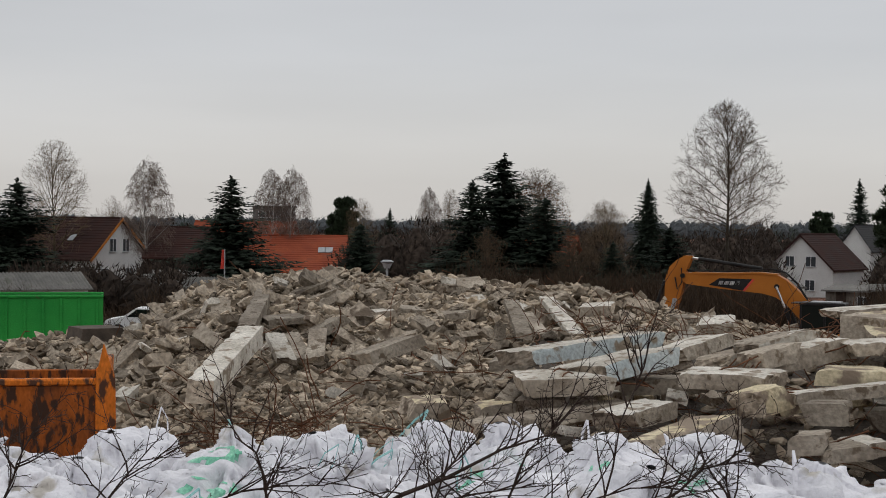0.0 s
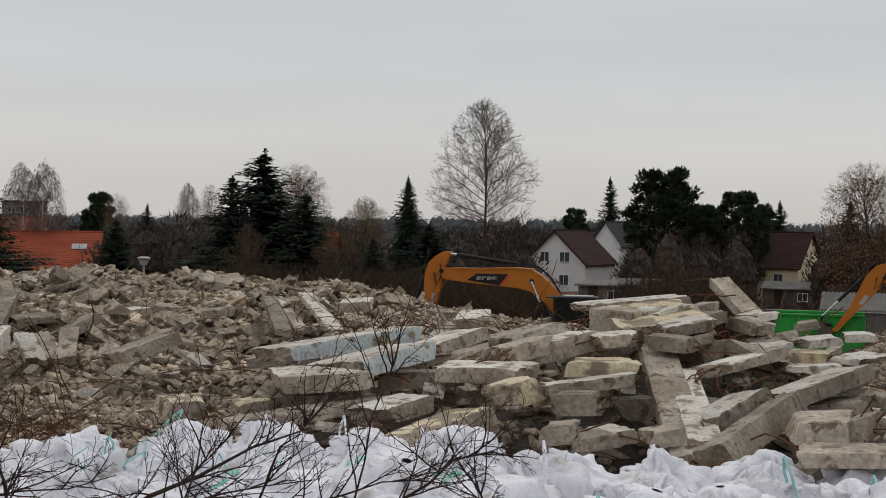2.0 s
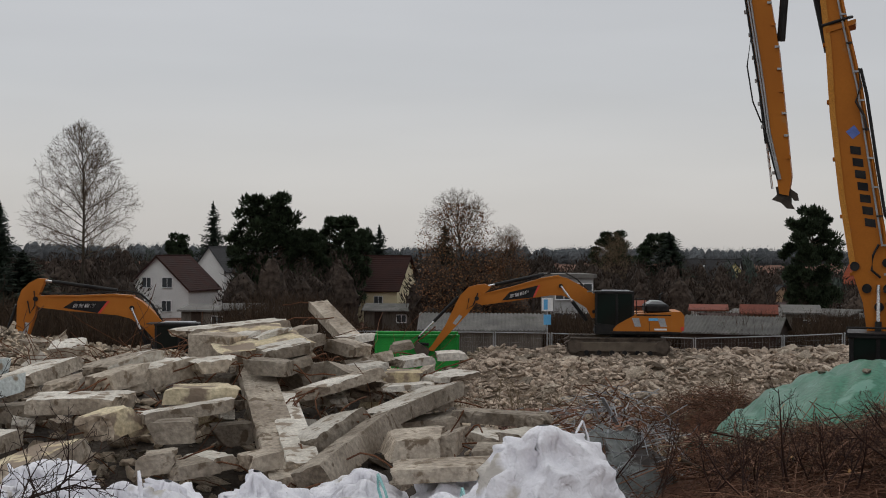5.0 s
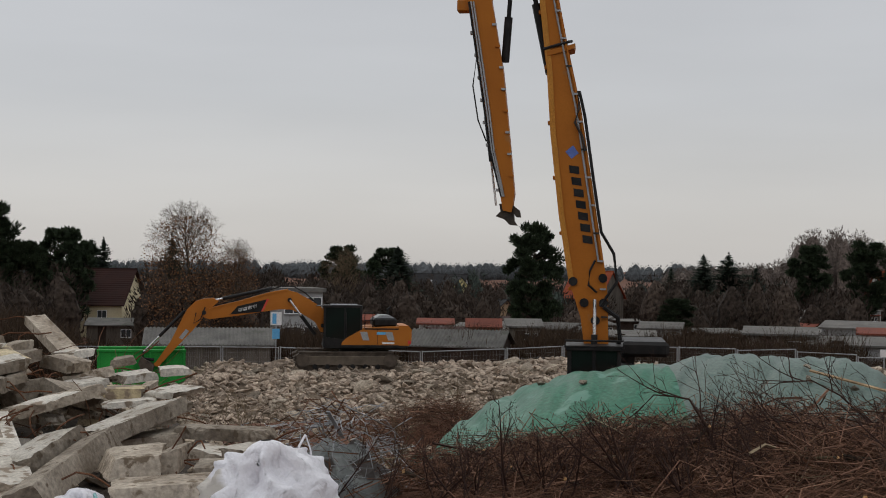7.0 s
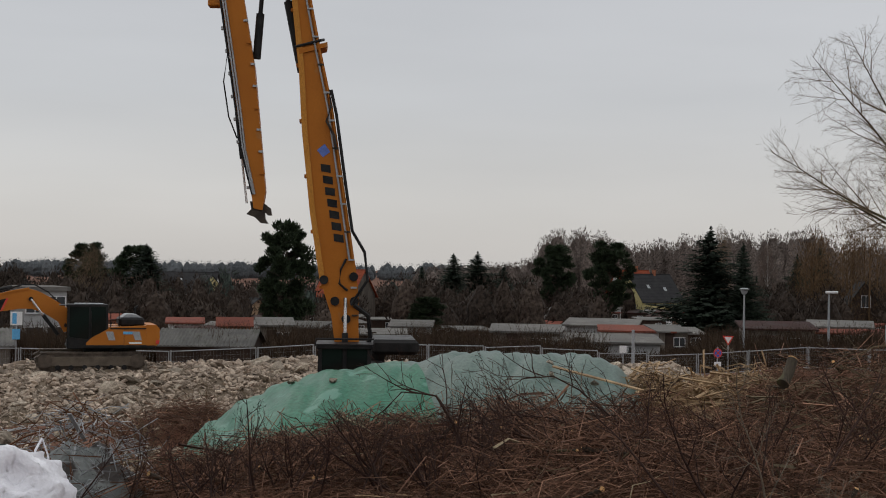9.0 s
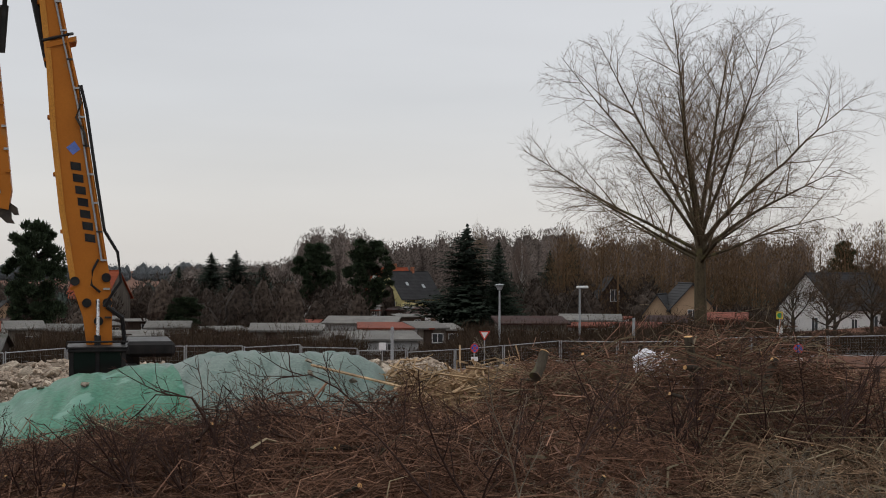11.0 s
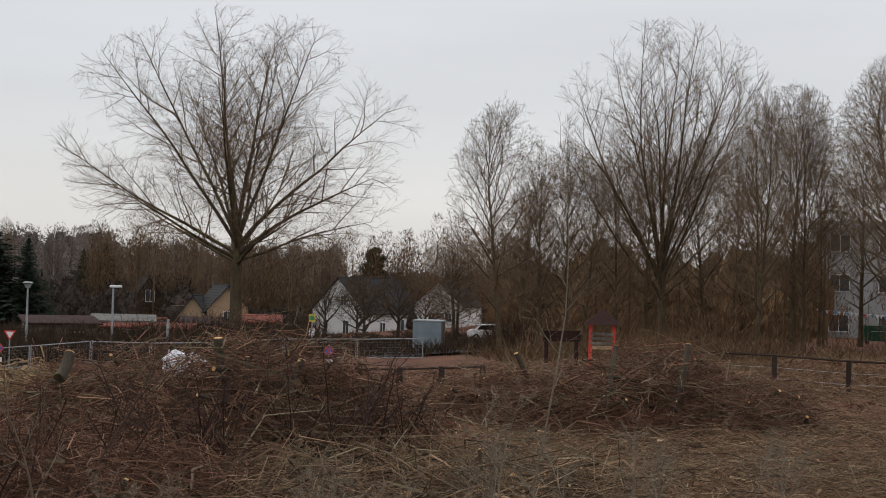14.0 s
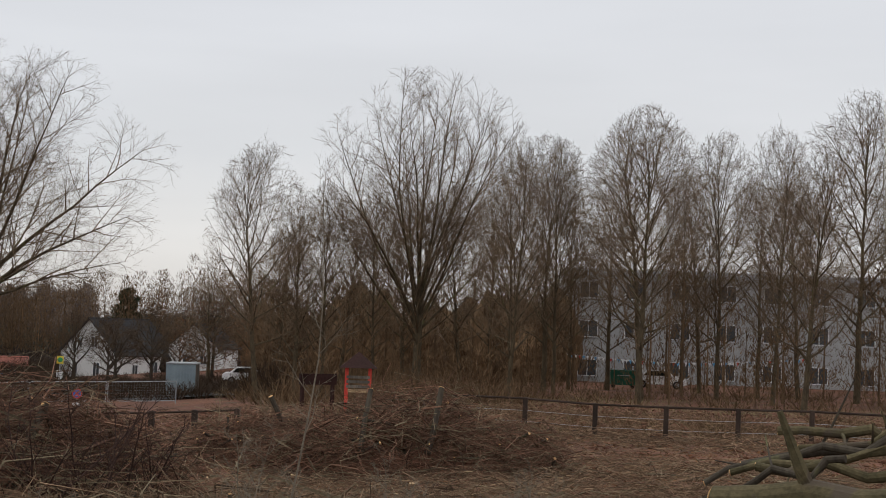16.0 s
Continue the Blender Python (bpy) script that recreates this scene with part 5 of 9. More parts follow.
    put("hose_loop", Build().tube([(-0.35, -0.5, 11.0 - z0), (-0.3, -0.58, 10.5 - z0), (-0.42, -0.58, 10.1 - z0), (-0.2, -0.58, 9.7 - z0), (-0.12, -0.52, 9.3 - z0)], 0.035, 6), DRYSTEEL, boom, "looped brown hose")
    put("hose_loop", Build().tube([(0.2, -0.5, 6.2 - z0), (0.05, -0.58, 5.9 - z0), (0.02, -0.58, 5.5 - z0), (0.25, -0.52, 5.3 - z0)], 0.035, 6), BLACK, boom, "looped black hose")
    # lettering as plain bars, running down the boom
    for k in range(7):
        z = 8.78 - 0.33 * k
        x = -0.42 + 0.066 * k
        put("logo_bar", Build().prism([lv(x - 0.13, z - 0.10), lv(x + 0.15, z - 0.14), lv(x + 0.13, z + 0.08), lv(x - 0.15, z + 0.12)], -0.462, -0.45), BLACK, boom, "dark logo shape")
    put("logo_badge", Build().prism([lv(-0.68, 9.28), lv(-0.5, 9.08), lv(-0.3, 9.24), lv(-0.46, 9.46)], -0.462, -0.45), mat("logo_blue", (0.10, 0.16, 0.45), (0.14, 0.2, 0.5)), boom, "blue logo shape")
    ram(base, (0.2, -0.6, 3.3 - z0), (0.2, -0.5, 5.1 - z0), 0.09, 0.45)
    put("hose_bundle", Build().tube([(0.45, -0.55, 4.9 - z0), (0.85, -0.5, 4.6 - z0), (0.92, -0.4, 4.0 - z0), (0.75, -0.2, 3.3 - z0)], 0.07, 7), BLACK, boom, "black hose bundle")
    ram(base, (-1.15, 0.0, 11.55 - z0), (-2.0, 0.0, 15.6 - z0), 0.13, 0.5, BLACK)
    # folded arm
    AL = [lv(-3.25, 17.0), lv(-3.55, 13.7), lv(-3.2, 11.9), lv(-2.9, 9.6), lv(-2.52, 8.0), lv(-2.45, 7.6)]
    AR = [lv(-2.2, 7.55), lv(-2.12, 8.1), lv(-2.25, 9.4), lv(-2.48, 11.6), lv(-2.85, 13.7), lv(-2.65, 17.0)]
    arm = put("folded_arm", Build().prism(AL + AR, -0.3, 0.3), BOOMY, base, "yellow-orange folded arm")
    put("knuckle", Build().prism([lv(-3.4, 16.8), lv(-1.1, 17.3), lv(-1.2, 18.0), lv(-3.0, 17.8)], -0.35, 0.35), BOOMY, base, "boom knuckle")
    put("tool_coupler", Build().prism([lv(-2.56, 7.8), lv(-2.25, 7.82), lv(-1.98, 7.62), lv(-1.94, 7.42), lv(-2.06, 7.42), lv(-2.14, 7.52), lv(-2.13, 7.32), lv(-2.04, 7.18), lv(-2.26, 7.2), lv(-2.42, 7.36), lv(-2.66, 7.44), lv(-2.52, 7.58)], -0.2, 0.2), DRYSTEEL, base, "dark grey tool coupler")
    ram(arm, (-2.98, -0.05, 10.3 - z0), (-2.66, -0.05, 7.75 - z0), 0.06, 0.5)
    ram(base, (-2.45, 0.0, 11.9 - z0), (-2.2, 0.0, 15.6 - z0), 0.12, 0.35, BLACK)
    for k in (0, 1, 2):
        put("arm_hose", Build().tube([(-3.5 + 0.07 * k, -0.33 - 0.02 * k, 13.6 - z0), (-3.2 + 0.07 * k, -0.33, 11.7 - z0), (-3.0 + 0.07 * k, -0.33, 10.4 - z0), (-2.84 + 0.06 * k, -0.33, 9.3 - z0), (-2.5 + 0.04 * k, -0.33, 8.0 - z0)], 0.03, 5), STEEL if k else BLACK, arm, "grey hydraulic pipes")
    put("slack_hose", Build().tube([(-3.25, -0.1, 12.2 - z0), (-3.36, -0.2, 11.2 - z0), (-3.2, -0.2, 10.2 - z0), (-2.96, -0.1, 9.6 - z0)], 0.022, 5), BLACK, arm, "slack black hose")
    put("arm_bracket", Build().box((-3.85, -0.2, 13.35 - z0), (-3.4, 0.2, 13.7 - z0), bevel=0.04), BOOMY, arm, "welded bracket")
    for k in range(8):
        zz = 8.6 + 0.62 * k
        xr = float(np.interp(zz, (7.55, 8.1, 9.4, 11.6, 13.7), (-2.2, -2.12, -2.25, -2.48, -2.85)))
        put("hose_clamp", Build().box((xr - 0.1, -0.36, zz - z0 - 0.03), (xr + 0.03, -0.3, zz - z0 + 0.03)), STEEL if k % 3 else BOOMY, arm)
    for k in range(9):
        zz = 8.2 + 0.65 * k
        xl = float(np.interp(zz, (7.6, 8, 9.6, 11.9, 13.7), (-2.45, -2.52, -2.9, -3.2, -3.55)))
        put("hose_clamp", Build().box((xl - 0.1, -0.12, zz - z0 - 0.04), (xl + 0.02, 0.1, zz - z0 + 0.04)), STEEL, arm)


mast()


# ---- containers, skip and bucket ----
def skip():
    """A rusted orange skip with one raised end wall."""
    t = thing("skip", Matrix.Translation(at(-15.6, 15.2, 3.2)) @ Matrix.Rotation(radians(15.6 - 6), 4, "Z"), "rusted orange steel skip standing at the foot of the rubble", "skip")
    put("side_wall", Build().box((-1.5, -0.04, 0.0), (0.42, 0.04, 1.02), bevel=0.01), RUSTSIDE, t, "rust-streaked orange side wall")
    put("side_wall", Build().box((-1.5, 1.5, 0.0), (0.42, 1.58, 1.02), bevel=0.01), RUSTSIDE, t)
    put("top_rim", Build().box((-1.52, -0.07, 1.02), (0.42, 0.07, 1.09), bevel=0.015), SKIPO, t)
    put("floor_plate", Build().box((-1.5, 0.04, 0.0), (0.42, 1.5, 0.06)), REBAR, t)
    pr = [(0, 0.1), (0, 1.1), (0.08, 1.46), (0.2, 1.1), (0.22, 0.1)]
    for x in (0.42, -1.58):
        put("end_wall", Build().prism(pr, 0, 0.07, Matrix.Translation((x, -0.06, 0)) @ Matrix.Rotation(radians(0), 4, "Z")), SKIPO, t, "raised orange end wall")
    put("end_plate", Build().box((0.42, 0.0, 0.05), (0.5, 1.55, 1.2), bevel=0.01), SKIPO, t)
    return t


skip()


def roll_off(m, ln, h, w, label):
    t = thing("roll_off_container", m, label, "container")
    for y in (0, w - 0.06):
        put("side_wall", Build().box((0, y, 0.15), (ln, y + 0.06, h)), GREENC, t, "green ribbed side wall")
        for k in range(int(ln / 0.75) + 1):
            x = min(0.75 * k, ln - 0.1)
            put("rib", Build().box((x, y - 0.06, 0.15), (x + 0.1, y + 0.12, h - 0.05), bevel=0.01), GREENC, t)
        put("top_rim", Build().box((-0.02, y - 0.07, h - 0.02), (ln + 0.02, y + 0.13, h + 0.1), bevel=0.02), GREENC, t)
    for x in (0, ln - 0.06):
        put("end_wall", Build().box((x, 0.06, 0.15), (x + 0.06, w - 0.06, h)), GREENC, t)
    put("floor_plate", Build().box((0, 0, 0.0), (ln, w, 0.15)), BLACK, t)
    return t


roll_off(Matrix.Translation(at(-19.6, 62, 0.3)) @ Matrix.Rotation(radians(19.6 - 6), 4, "Z"), 6.3, 2.25, 2.4, "bright green ribbed steel roll-off container")
roll_off(Matrix.Translation(at(23.4, 64, -0.2)) @ Matrix.Rotation(radians(-25), 4, "Z"), 3.9, 2.15, 2.4, "bright green open steel container behind the slabs")


# ---- the heap under green tarpaulins ----
def tarp_top(az, r):
    s = float(np.interp(az, (37.0, 38.2, 39.2, 40.6, 42, 44.1, 46, 47.6, 52.2, 53.8, 54.9, 55.8, 56.6, 57.5), (1.6, 2.2, 2.6, 3.02, 3.36, 3.64, 3.8, 3.94, 4.08, 4.05, 3.82, 3.3, 2.6, 1.7)))
    g = ground(az, r) - 0.15
    f = min(1.0, max(0.0, (r - 26.5) / 4.3))
    back = max(0.0, r - 32.5)
    p = at(az, r)
    z = g + max(0.0, s - g) * math.sin(f * math.pi / 2) ** 0.9 - back * back * 0.25
    fold = 0.11 * abs(math.sin(az * 1.7 - r * 0.5 + 2.5 * noise.noise(p * 0.25))) + 0.055 * abs(math.sin(az * 4.3 - r * 1.1 + 3 * noise.noise(p * 0.4))) + 0.03 * noise.noise(p * 1.9)
    return z + (0.14 * noise.noise(p * 0.45) + fold - 0.1) * f


def tarps():
    t = thing("tarpaulin_heap", Matrix(), "earth heap covered with green tarpaulins, weighted with stones", "covered heap")
    put("heap_core", heap_sheet(lambda a, r: tarp_top(a, r) - 0.1, 37, 57.5, 26, 36, 0.6, 0.6), EARTH, t, "brown earth", True)
    put("tarpaulin", heap_sheet(lambda a, r: tarp_top(a, r) + 0.04, 38.8, 48.1, 26.6, 34, 0.15, 0.2, -0.35), TARP_G, t, "bright green tarpaulin", True)
    put("tarpaulin", heap_sheet(lambda a, r: tarp_top(a, r) + 0.0, 46.9, 57.0, 26.9, 34, 0.15, 0.2, -0.3), TARP_P, t, "pale grey-green tarpaulin", True)
    for _ in range(8):
        a, r = rnd(41, 55), rnd(27.5, 31)
        ob = put("weight_stone", random.choice(LUMPS[:9]), None, t, "stone")
        ob.matrix_basis = Matrix.LocRotScale(at(a, r, tarp_top(a, r) + 0.1), Euler((rnd(0, 1), rnd(0, 1), rnd(0, 6))), (0.2, 0.17, 0.12))
    put("plank", Build().box((-1.0, -0.04, 0), (1.0, 0.04, 0.03), Matrix.Translation(at(54.2, 29.2, tarp_top(54.2, 29.2) + 0.12)) @ Euler((0.25, 0.22, radians(-65))).to_matrix().to_4x4()), RAWWOOD, t, "pale loose plank")


random.seed(21)
tarps()


# ---- trees ----
def grow(bs, rg, p, d, ln, rad, lvl, spec):
    """One branch and all that springs from it. bs: the meshes of wood and twigs."""
    nseg = (7, 6, 4, 3, 2)[lvl]
    pts, rs = [p], [rad]
    wob, lift = spec["wob"][lvl], spec["lift"][lvl]
    d = d.normalized()
    for i in range(nseg):
        d = (d + Vector((rg.gauss(0, wob), rg.gauss(0, wob), rg.gauss(0, wob) + lift))).normalized()
        pts.append(pts[-1] + d * (ln / nseg))
        rs.append(max(rad * (1 - 0.8 * (i + 1) / nseg), spec["thin"]))
    if lvl == 4:
        s = d.cross(Vector((0.3, 0.2, 1))).normalized() * rad
        u = s.cross(d).normalized() * rad
        bs[1].add([p + s, p - s * 0.5 + u * 0.87, p - s * 0.5 - u * 0.87, pts[-1]], [(0, 1, 3), (1, 2, 3), (2, 0, 3)])
        return
    bs[0 if lvl < 2 else 1].tube(pts, rs, (8, 5, 4, 3)[lvl], lvl == 0)
    if lvl >= spec["depth"]:
        return
    kids = spec["kids"][lvl]
    t0 = spec["clear"] if lvl == 0 else spec.get("bare", 0.18) if lvl == 1 else 0.18
    for k in range(kids):
        f = t0 + (1 - t0) * ((k + rg.uniform(0.1, 0.9)) / kids) ** (spec.get("bias", 1.0) if lvl == 0 else 1.0)
        if lvl == 0:
            f = min(f, 0.99)
        x = f * nseg
        i = min(int(x), nseg - 1)
        q = pts[i].lerp(pts[i + 1], x - i)
        ax = (pts[i + 1] - pts[i]).normalized()
        side = ax.cross(Vector((rg.uniform(-1, 1), rg.uniform(-1, 1), rg.uniform(-1, 1)))).normalized()
        if lvl == 0:
            az = 2.4 * k + rg.uniform(-0.5, 0.5)
            side = Vector((math.cos(az), math.sin(az), 0))
        ang = spec["angle"][lvl] * rg.uniform(0.75, 1.25)
        if lvl == 0:
            ang *= 1.15 - spec["close"] * f
            length = spec["limb"](f) * rg.uniform(0.85, 1.1) if "limb" in spec else 0
        else:
            length = ln * spec["ratio"][lvl] * (1.05 - 0.42 * f) * rg.uniform(0.7, 1.2)
        nd = ax * math.cos(ang) + side * math.sin(ang)
        r0 = min(rs[i] * 0.75, spec["rad"][lvl] * rg.uniform(0.8, 1.2))
        grow(bs, rg, q, nd, length, r0, lvl + 1, spec)


def outline(*pts):
    """A crown's radius by height."""
    zs, rs = [p[0] for p in pts], [p[1] for p in pts]
    return lambda z: float(np.interp(z, zs, rs, 0.0, 0.0))


def ramify(bs, rg, p, d, ln, rad, lvl, S):
    """One branch, kept within the crown's outline, and the branches that spring from it."""
    nseg = (6, 9, 6, 4)[lvl]
    wob, lift, env = S["wob"][lvl], S["lift"][lvl], S["env"]
    pts, d = [p], d.normalized()
    for i in range(nseg):
        d = (d + Vector((rg.gauss(0, wob), rg.gauss(0, wob), rg.gauss(0, wob) + lift))).normalized()
        q = pts[-1] + d * (ln / nseg)
        out = lvl and math.hypot(q.x, q.y) > env(q.z) * rg.uniform(0.94, 1.04)
        if out and (lvl == 1 or i):
            break
        pts.append(q)
        if out:
            break
    n = len(pts) - 1
    if n < 1:
        return
    rs = [max(rad * (1 - (0.92 if lvl else S["taper"]) * i / n), S["thin"]) for i in range(n + 1)]
    done = n * ln / nseg
    bs[0 if lvl < 2 else 1].tube(pts, rs, (9, 6, 4, 3)[lvl], lvl == 0)
    if lvl == 0:
        for zf, tilt, az, r0 in S["stems"](rg):
            x = zf * nseg
            i = min(int(x), nseg - 1)
            q = pts[i].lerp(pts[i + 1], x - i)
            ramify(bs, rg, q, Vector((math.sin(tilt) * math.cos(az), math.sin(tilt) * math.sin(az), math.cos(tilt))), S["reach"], min(r0, rs[i] * 0.8), 1, S)
        return
    n = max(2, round(done * S["den"][lvl]))
    bare = S["bare"] if lvl == 1 else 0.12
    for k in range(n):
        f = min(0.99, bare + (1 - bare) * (k + rg.random()) / n)
        x = f * (len(pts) - 1)
        i = min(int(x), len(pts) - 2)
        q = pts[i].lerp(pts[i + 1], x - i)
        ax = (pts[i + 1] - pts[i]).normalized()
        side = ax.cross(Vector((rg.gauss(0, 1), rg.gauss(0, 1), rg.gauss(0, 1)))).normalized()
        ang = S["angle"][lvl] * rg.uniform(0.7, 1.3)
        nd = ax * math.cos(ang) + side * math.sin(ang)
        L = S["len"][lvl] * (1.35 - 0.95 * f) * rg.uniform(0.6, 1.25)
        if lvl < 3:
            ramify(bs, rg, q, nd, L, min(rs[i] * 0.7, S["rad"][lvl] * rg.uniform(0.8, 1.2)), lvl + 1, S)
            continue
        e = q + (nd + Vector((0, 0, S["hang"]))).normalized() * L
        if math.hypot(e.x, e.y) > env(e.z) + 0.35:
            continue
        t = S["rad"][3]
        u = nd.cross(Vector((0.3, 0.2, 1))).normalized() * t
        w = u.cross(nd).normalized() * t
        bs[1].add([q + u, q - u * 0.5 + w * 0.87, q - u * 0.5 - w * 0.87, e], [(0, 1, 3), (1, 2, 3), (2, 0, 3)])


def forked(n, z0, z1, t0, t1, r):
    """Stems that fan out from one fork, the outer ones lower."""
    return lambda rg: [(z1 - (z1 - z0) * k / n, radians(t0 + (t1 - t0) * (k / (n - 1)) ** 0.8 + rg.uniform(-4, 4)), 2.4 * k + rg.uniform(-0.3, 0.3), r * rg.uniform(0.75, 1.15)) for k in range(n)]


def laddered(n, z0, z1, t0, t1, r):
    """Limbs all the way up a leading stem, flatter below."""
    return lambda rg: [(z0 + (z1 - z0) * (k + rg.random()) / n, radians(t0 + (t1 - t0) * k / n + rg.uniform(-9, 9)), 2.4 * k + rg.uniform(-0.4, 0.4), r * (1.1 - 0.6 * k / n) * rg.uniform(0.8, 1.2)) for k in range(n)]


SPREAD = dict(env=outline((6.6, 0), (7.2, 4), (8.5, 9), (9.5, 11), (12, 12.8), (15, 13.3), (18, 13), (21, 11.2), (23.5, 8.4), (25, 5), (25.8, 0)), trunk=(9.0, 0.5), taper=0.35, stems=forked(19, 0.72, 0.99, 4, 76, 0.16), reach=19,
              wob=(0.02, 0.05, 0.08, 0.12), lift=(0, 0.004, 0.005, 0.0), bare=0.16, den=(0, 1.15, 2.1, 3.6), angle=(0, 0.72, 0.75, 0.8), len=(0, 6.0, 2.6, 1.1), rad=(0, 0.05, 0.015, 0.0068), hang=0.05, thin=0.007)
VASE = dict(env=outline((3.0, 0.3), (4.5, 2.2), (8, 5.2), (12, 7.2), (15.5, 7.2), (18, 5.8), (19.8, 3.4), (20.6, 0)), trunk=(6.0, 0.3), taper=0.35, stems=forked(24, 0.5, 0.99, 3, 52, 0.1), reach=17,
            wob=(0.02, 0.05, 0.07, 0.12), lift=(0, 0.02, 0.03, 0.02), bare=0.16, den=(0, 1.4, 2.3, 4.4), angle=(0, 0.62, 0.7, 0.75), len=(0, 4.2, 2.0, 0.9), rad=(0, 0.034, 0.012, 0.0055), hang=0.15, thin=0.0055)
PARK = dict(env=outline((2.4, 0.4), (4.5, 2.8), (8, 4.0), (11.5, 3.9), (14, 2.8), (15.6, 1.3), (16.2, 0)), trunk=(12.5, 0.2), taper=0.93, stems=laddered(30, 0.22, 0.99, 66, 14, 0.06), reach=7.5,
            wob=(0.05, 0.10, 0.12, 0.14), lift=(0.02, 0.045, 0.02, 0.02), bare=0.12, den=(0, 1.7, 2.4, 4.2), angle=(0, 0.75, 0.8, 0.8), len=(0, 3.0, 1.5, 0.8), rad=(0, 0.028, 0.012, 0.0062), hang=0.1, thin=0.0062)
GARDEN = dict(env=outline((1.2, 0.3), (2.2, 2.2), (4.2, 3.1), (5.8, 2.3), (7, 0.3), (7.2, 0)), trunk=(4.2, 0.22), taper=0.85, stems=laddered(13, 0.3, 0.99, 62, 14, 0.10), reach=4.5,
              wob=(0.05, 0.10, 0.12, 0.14), lift=(0.02, 0.045, 0.02, 0.02), bare=0.12, den=(0, 2.4, 3.2, 5), angle=(0, 0.75, 0.8, 0.8), len=(0, 1.8, 1.0, 0.6), rad=(0, 0.028, 0.016, 0.013), hang=0.1, thin=0.012)
OVAL = dict(env=outline((6.2, 0.6), (7.2, 4.2), (8.6, 5.1), (10.5, 5.2), (13, 4.4), (15.5, 3.1), (17.4, 1.6), (18.4, 0)), trunk=(17.6, 0.18), taper=0.93, stems=laddered(50, 0.36, 0.99, 76, 16, 0.05), reach=9,
            wob=(0.012, 0.05, 0.08, 0.12), lift=(0.01, 0.03, 0.02, 0.01), bare=0.12, den=(0, 1.9, 2.6, 4.6), angle=(0, 0.65, 0.7, 0.8), len=(0, 2.4, 1.2, 0.8), rad=(0, 0.022, 0.012, 0.009), hang=0.1, thin=0.008)
BIRCHES = dict(env=outline((3.0, 0.4), (5, 2.4), (8, 3.0), (11, 2.3), (13.2, 1.2), (14.2, 0)), trunk=(13.6, 0.13), taper=0.93, stems=laddered(40, 0.24, 0.99, 60, 12, 0.035), reach=6,
               wob=(0.03, 0.06, 0.09, 0.12), lift=(0.02, 0.02, -0.06, -0.2), bare=0.15, den=(0, 2.4, 3.0, 6), angle=(0, 0.65, 0.7, 0.6), len=(0, 2.0, 1.3, 1.0), rad=(0, 0.016, 0.011, 0.010), hang=-1.2, thin=0.009)


def bare_tree(seed, S):
    rg = random.Random(seed)
    bs = [Build(), Build()]
    ramify(bs, rg, Vector((0, 0, -0.3)), Vector((rg.uniform(-0.03, 0.03), rg.uniform(-0.03, 0.03), 1)), S["trunk"][0] + 0.3, S["trunk"][1], 0, S)
    return bs


STOCK = {}


def stock(kind, builds, mats, nominal):
    STOCK.setdefault(kind, []).append(([(n, b.mesh(n)) for n, b in builds], mats, nominal))


def spray(b, rg, c, d, s):
    """A small folded spray of needles."""
    side = d.cross(Vector((0.1, 0.2, 1))).normalized()
    b.add([c + side * s * 0.5 + Vector((0, 0, -0.2 * s)), c - side * s * 0.5 + Vector((0, 0, -0.22 * s)), c + d * s * rg.uniform(0.8, 1.5), c + Vector((0, 0, 0.2 * s)) - d * 0.2 * s], [(0, 3, 1), (0, 2, 3), (1, 3, 2)])


def conifer(seed, h=14.0, w=5.0):
    """A spruce: tiers of boughs that droop and turn up at the tips, set with small sprays."""
    rg = random.Random(seed)
    trunk, crown = Build(), Build()
    trunk.tube([(0, 0, -0.3), (0, 0, h * 0.5), (0, 0, h * 0.985)], [0.2, 0.12, 0.015], 7)
    z = h * 0.05
    while z < h * 0.97:
        f = z / h
        reach = w * 0.6 * (1 - f) ** 0.66 * min(1, (1 - f) * 9) + 0.05
        lump = 1 + 0.5 * noise.noise(Vector((0.6 * z, seed * 3.1, 0)))
        for k in range(int(8 + 20 * (1 - f))):
            a = rg.uniform(0, 6.3)
            L = reach * lump * rg.uniform(0.6, 1.12) * (1 + 0.8 * noise.noise(Vector((math.cos(a), math.sin(a), 0.35 * z + seed * 7))))
            zb = z + rg.uniform(-0.15, 0.15)
            n = max(3, int(L / 0.16))
            for j in range(n):
                g = (j + rg.random()) / n
                x = L * g
                aa = a + rg.gauss(0, 0.10) * (1.2 - g) * 1.5
                dz = 0.30 * x * (1 - f) * (-1 + 0.75 * g) + 0.22 * x * f
                c = Vector((x * math.cos(aa), x * math.sin(aa), zb + dz + rg.uniform(-0.12, 0.06)))
                d = Vector((math.cos(aa + rg.uniform(-0.8, 0.8)), math.sin(aa + rg.uniform(-0.8, 0.8)), rg.uniform(-0.7, 0.25))).normalized()
                spray(crown, rg, c, d, (0.24 + 0.16 * (1 - g)) * (0.65 + 0.35 * (1 - f)) * rg.uniform(0.7, 1.4))
        z += 0.26 * rg.uniform(0.8, 1.2)
    for k in range(26):
        c = Vector((rg.gauss(0, 0.04), rg.gauss(0, 0.04), h * rg.uniform(0.94, 0.995)))
        spray(crown, rg, c, Vector((rg.uniform(-0.5, 0.5), rg.uniform(-0.5, 0.5), 1)).normalized(), 0.14)
    return trunk, crown


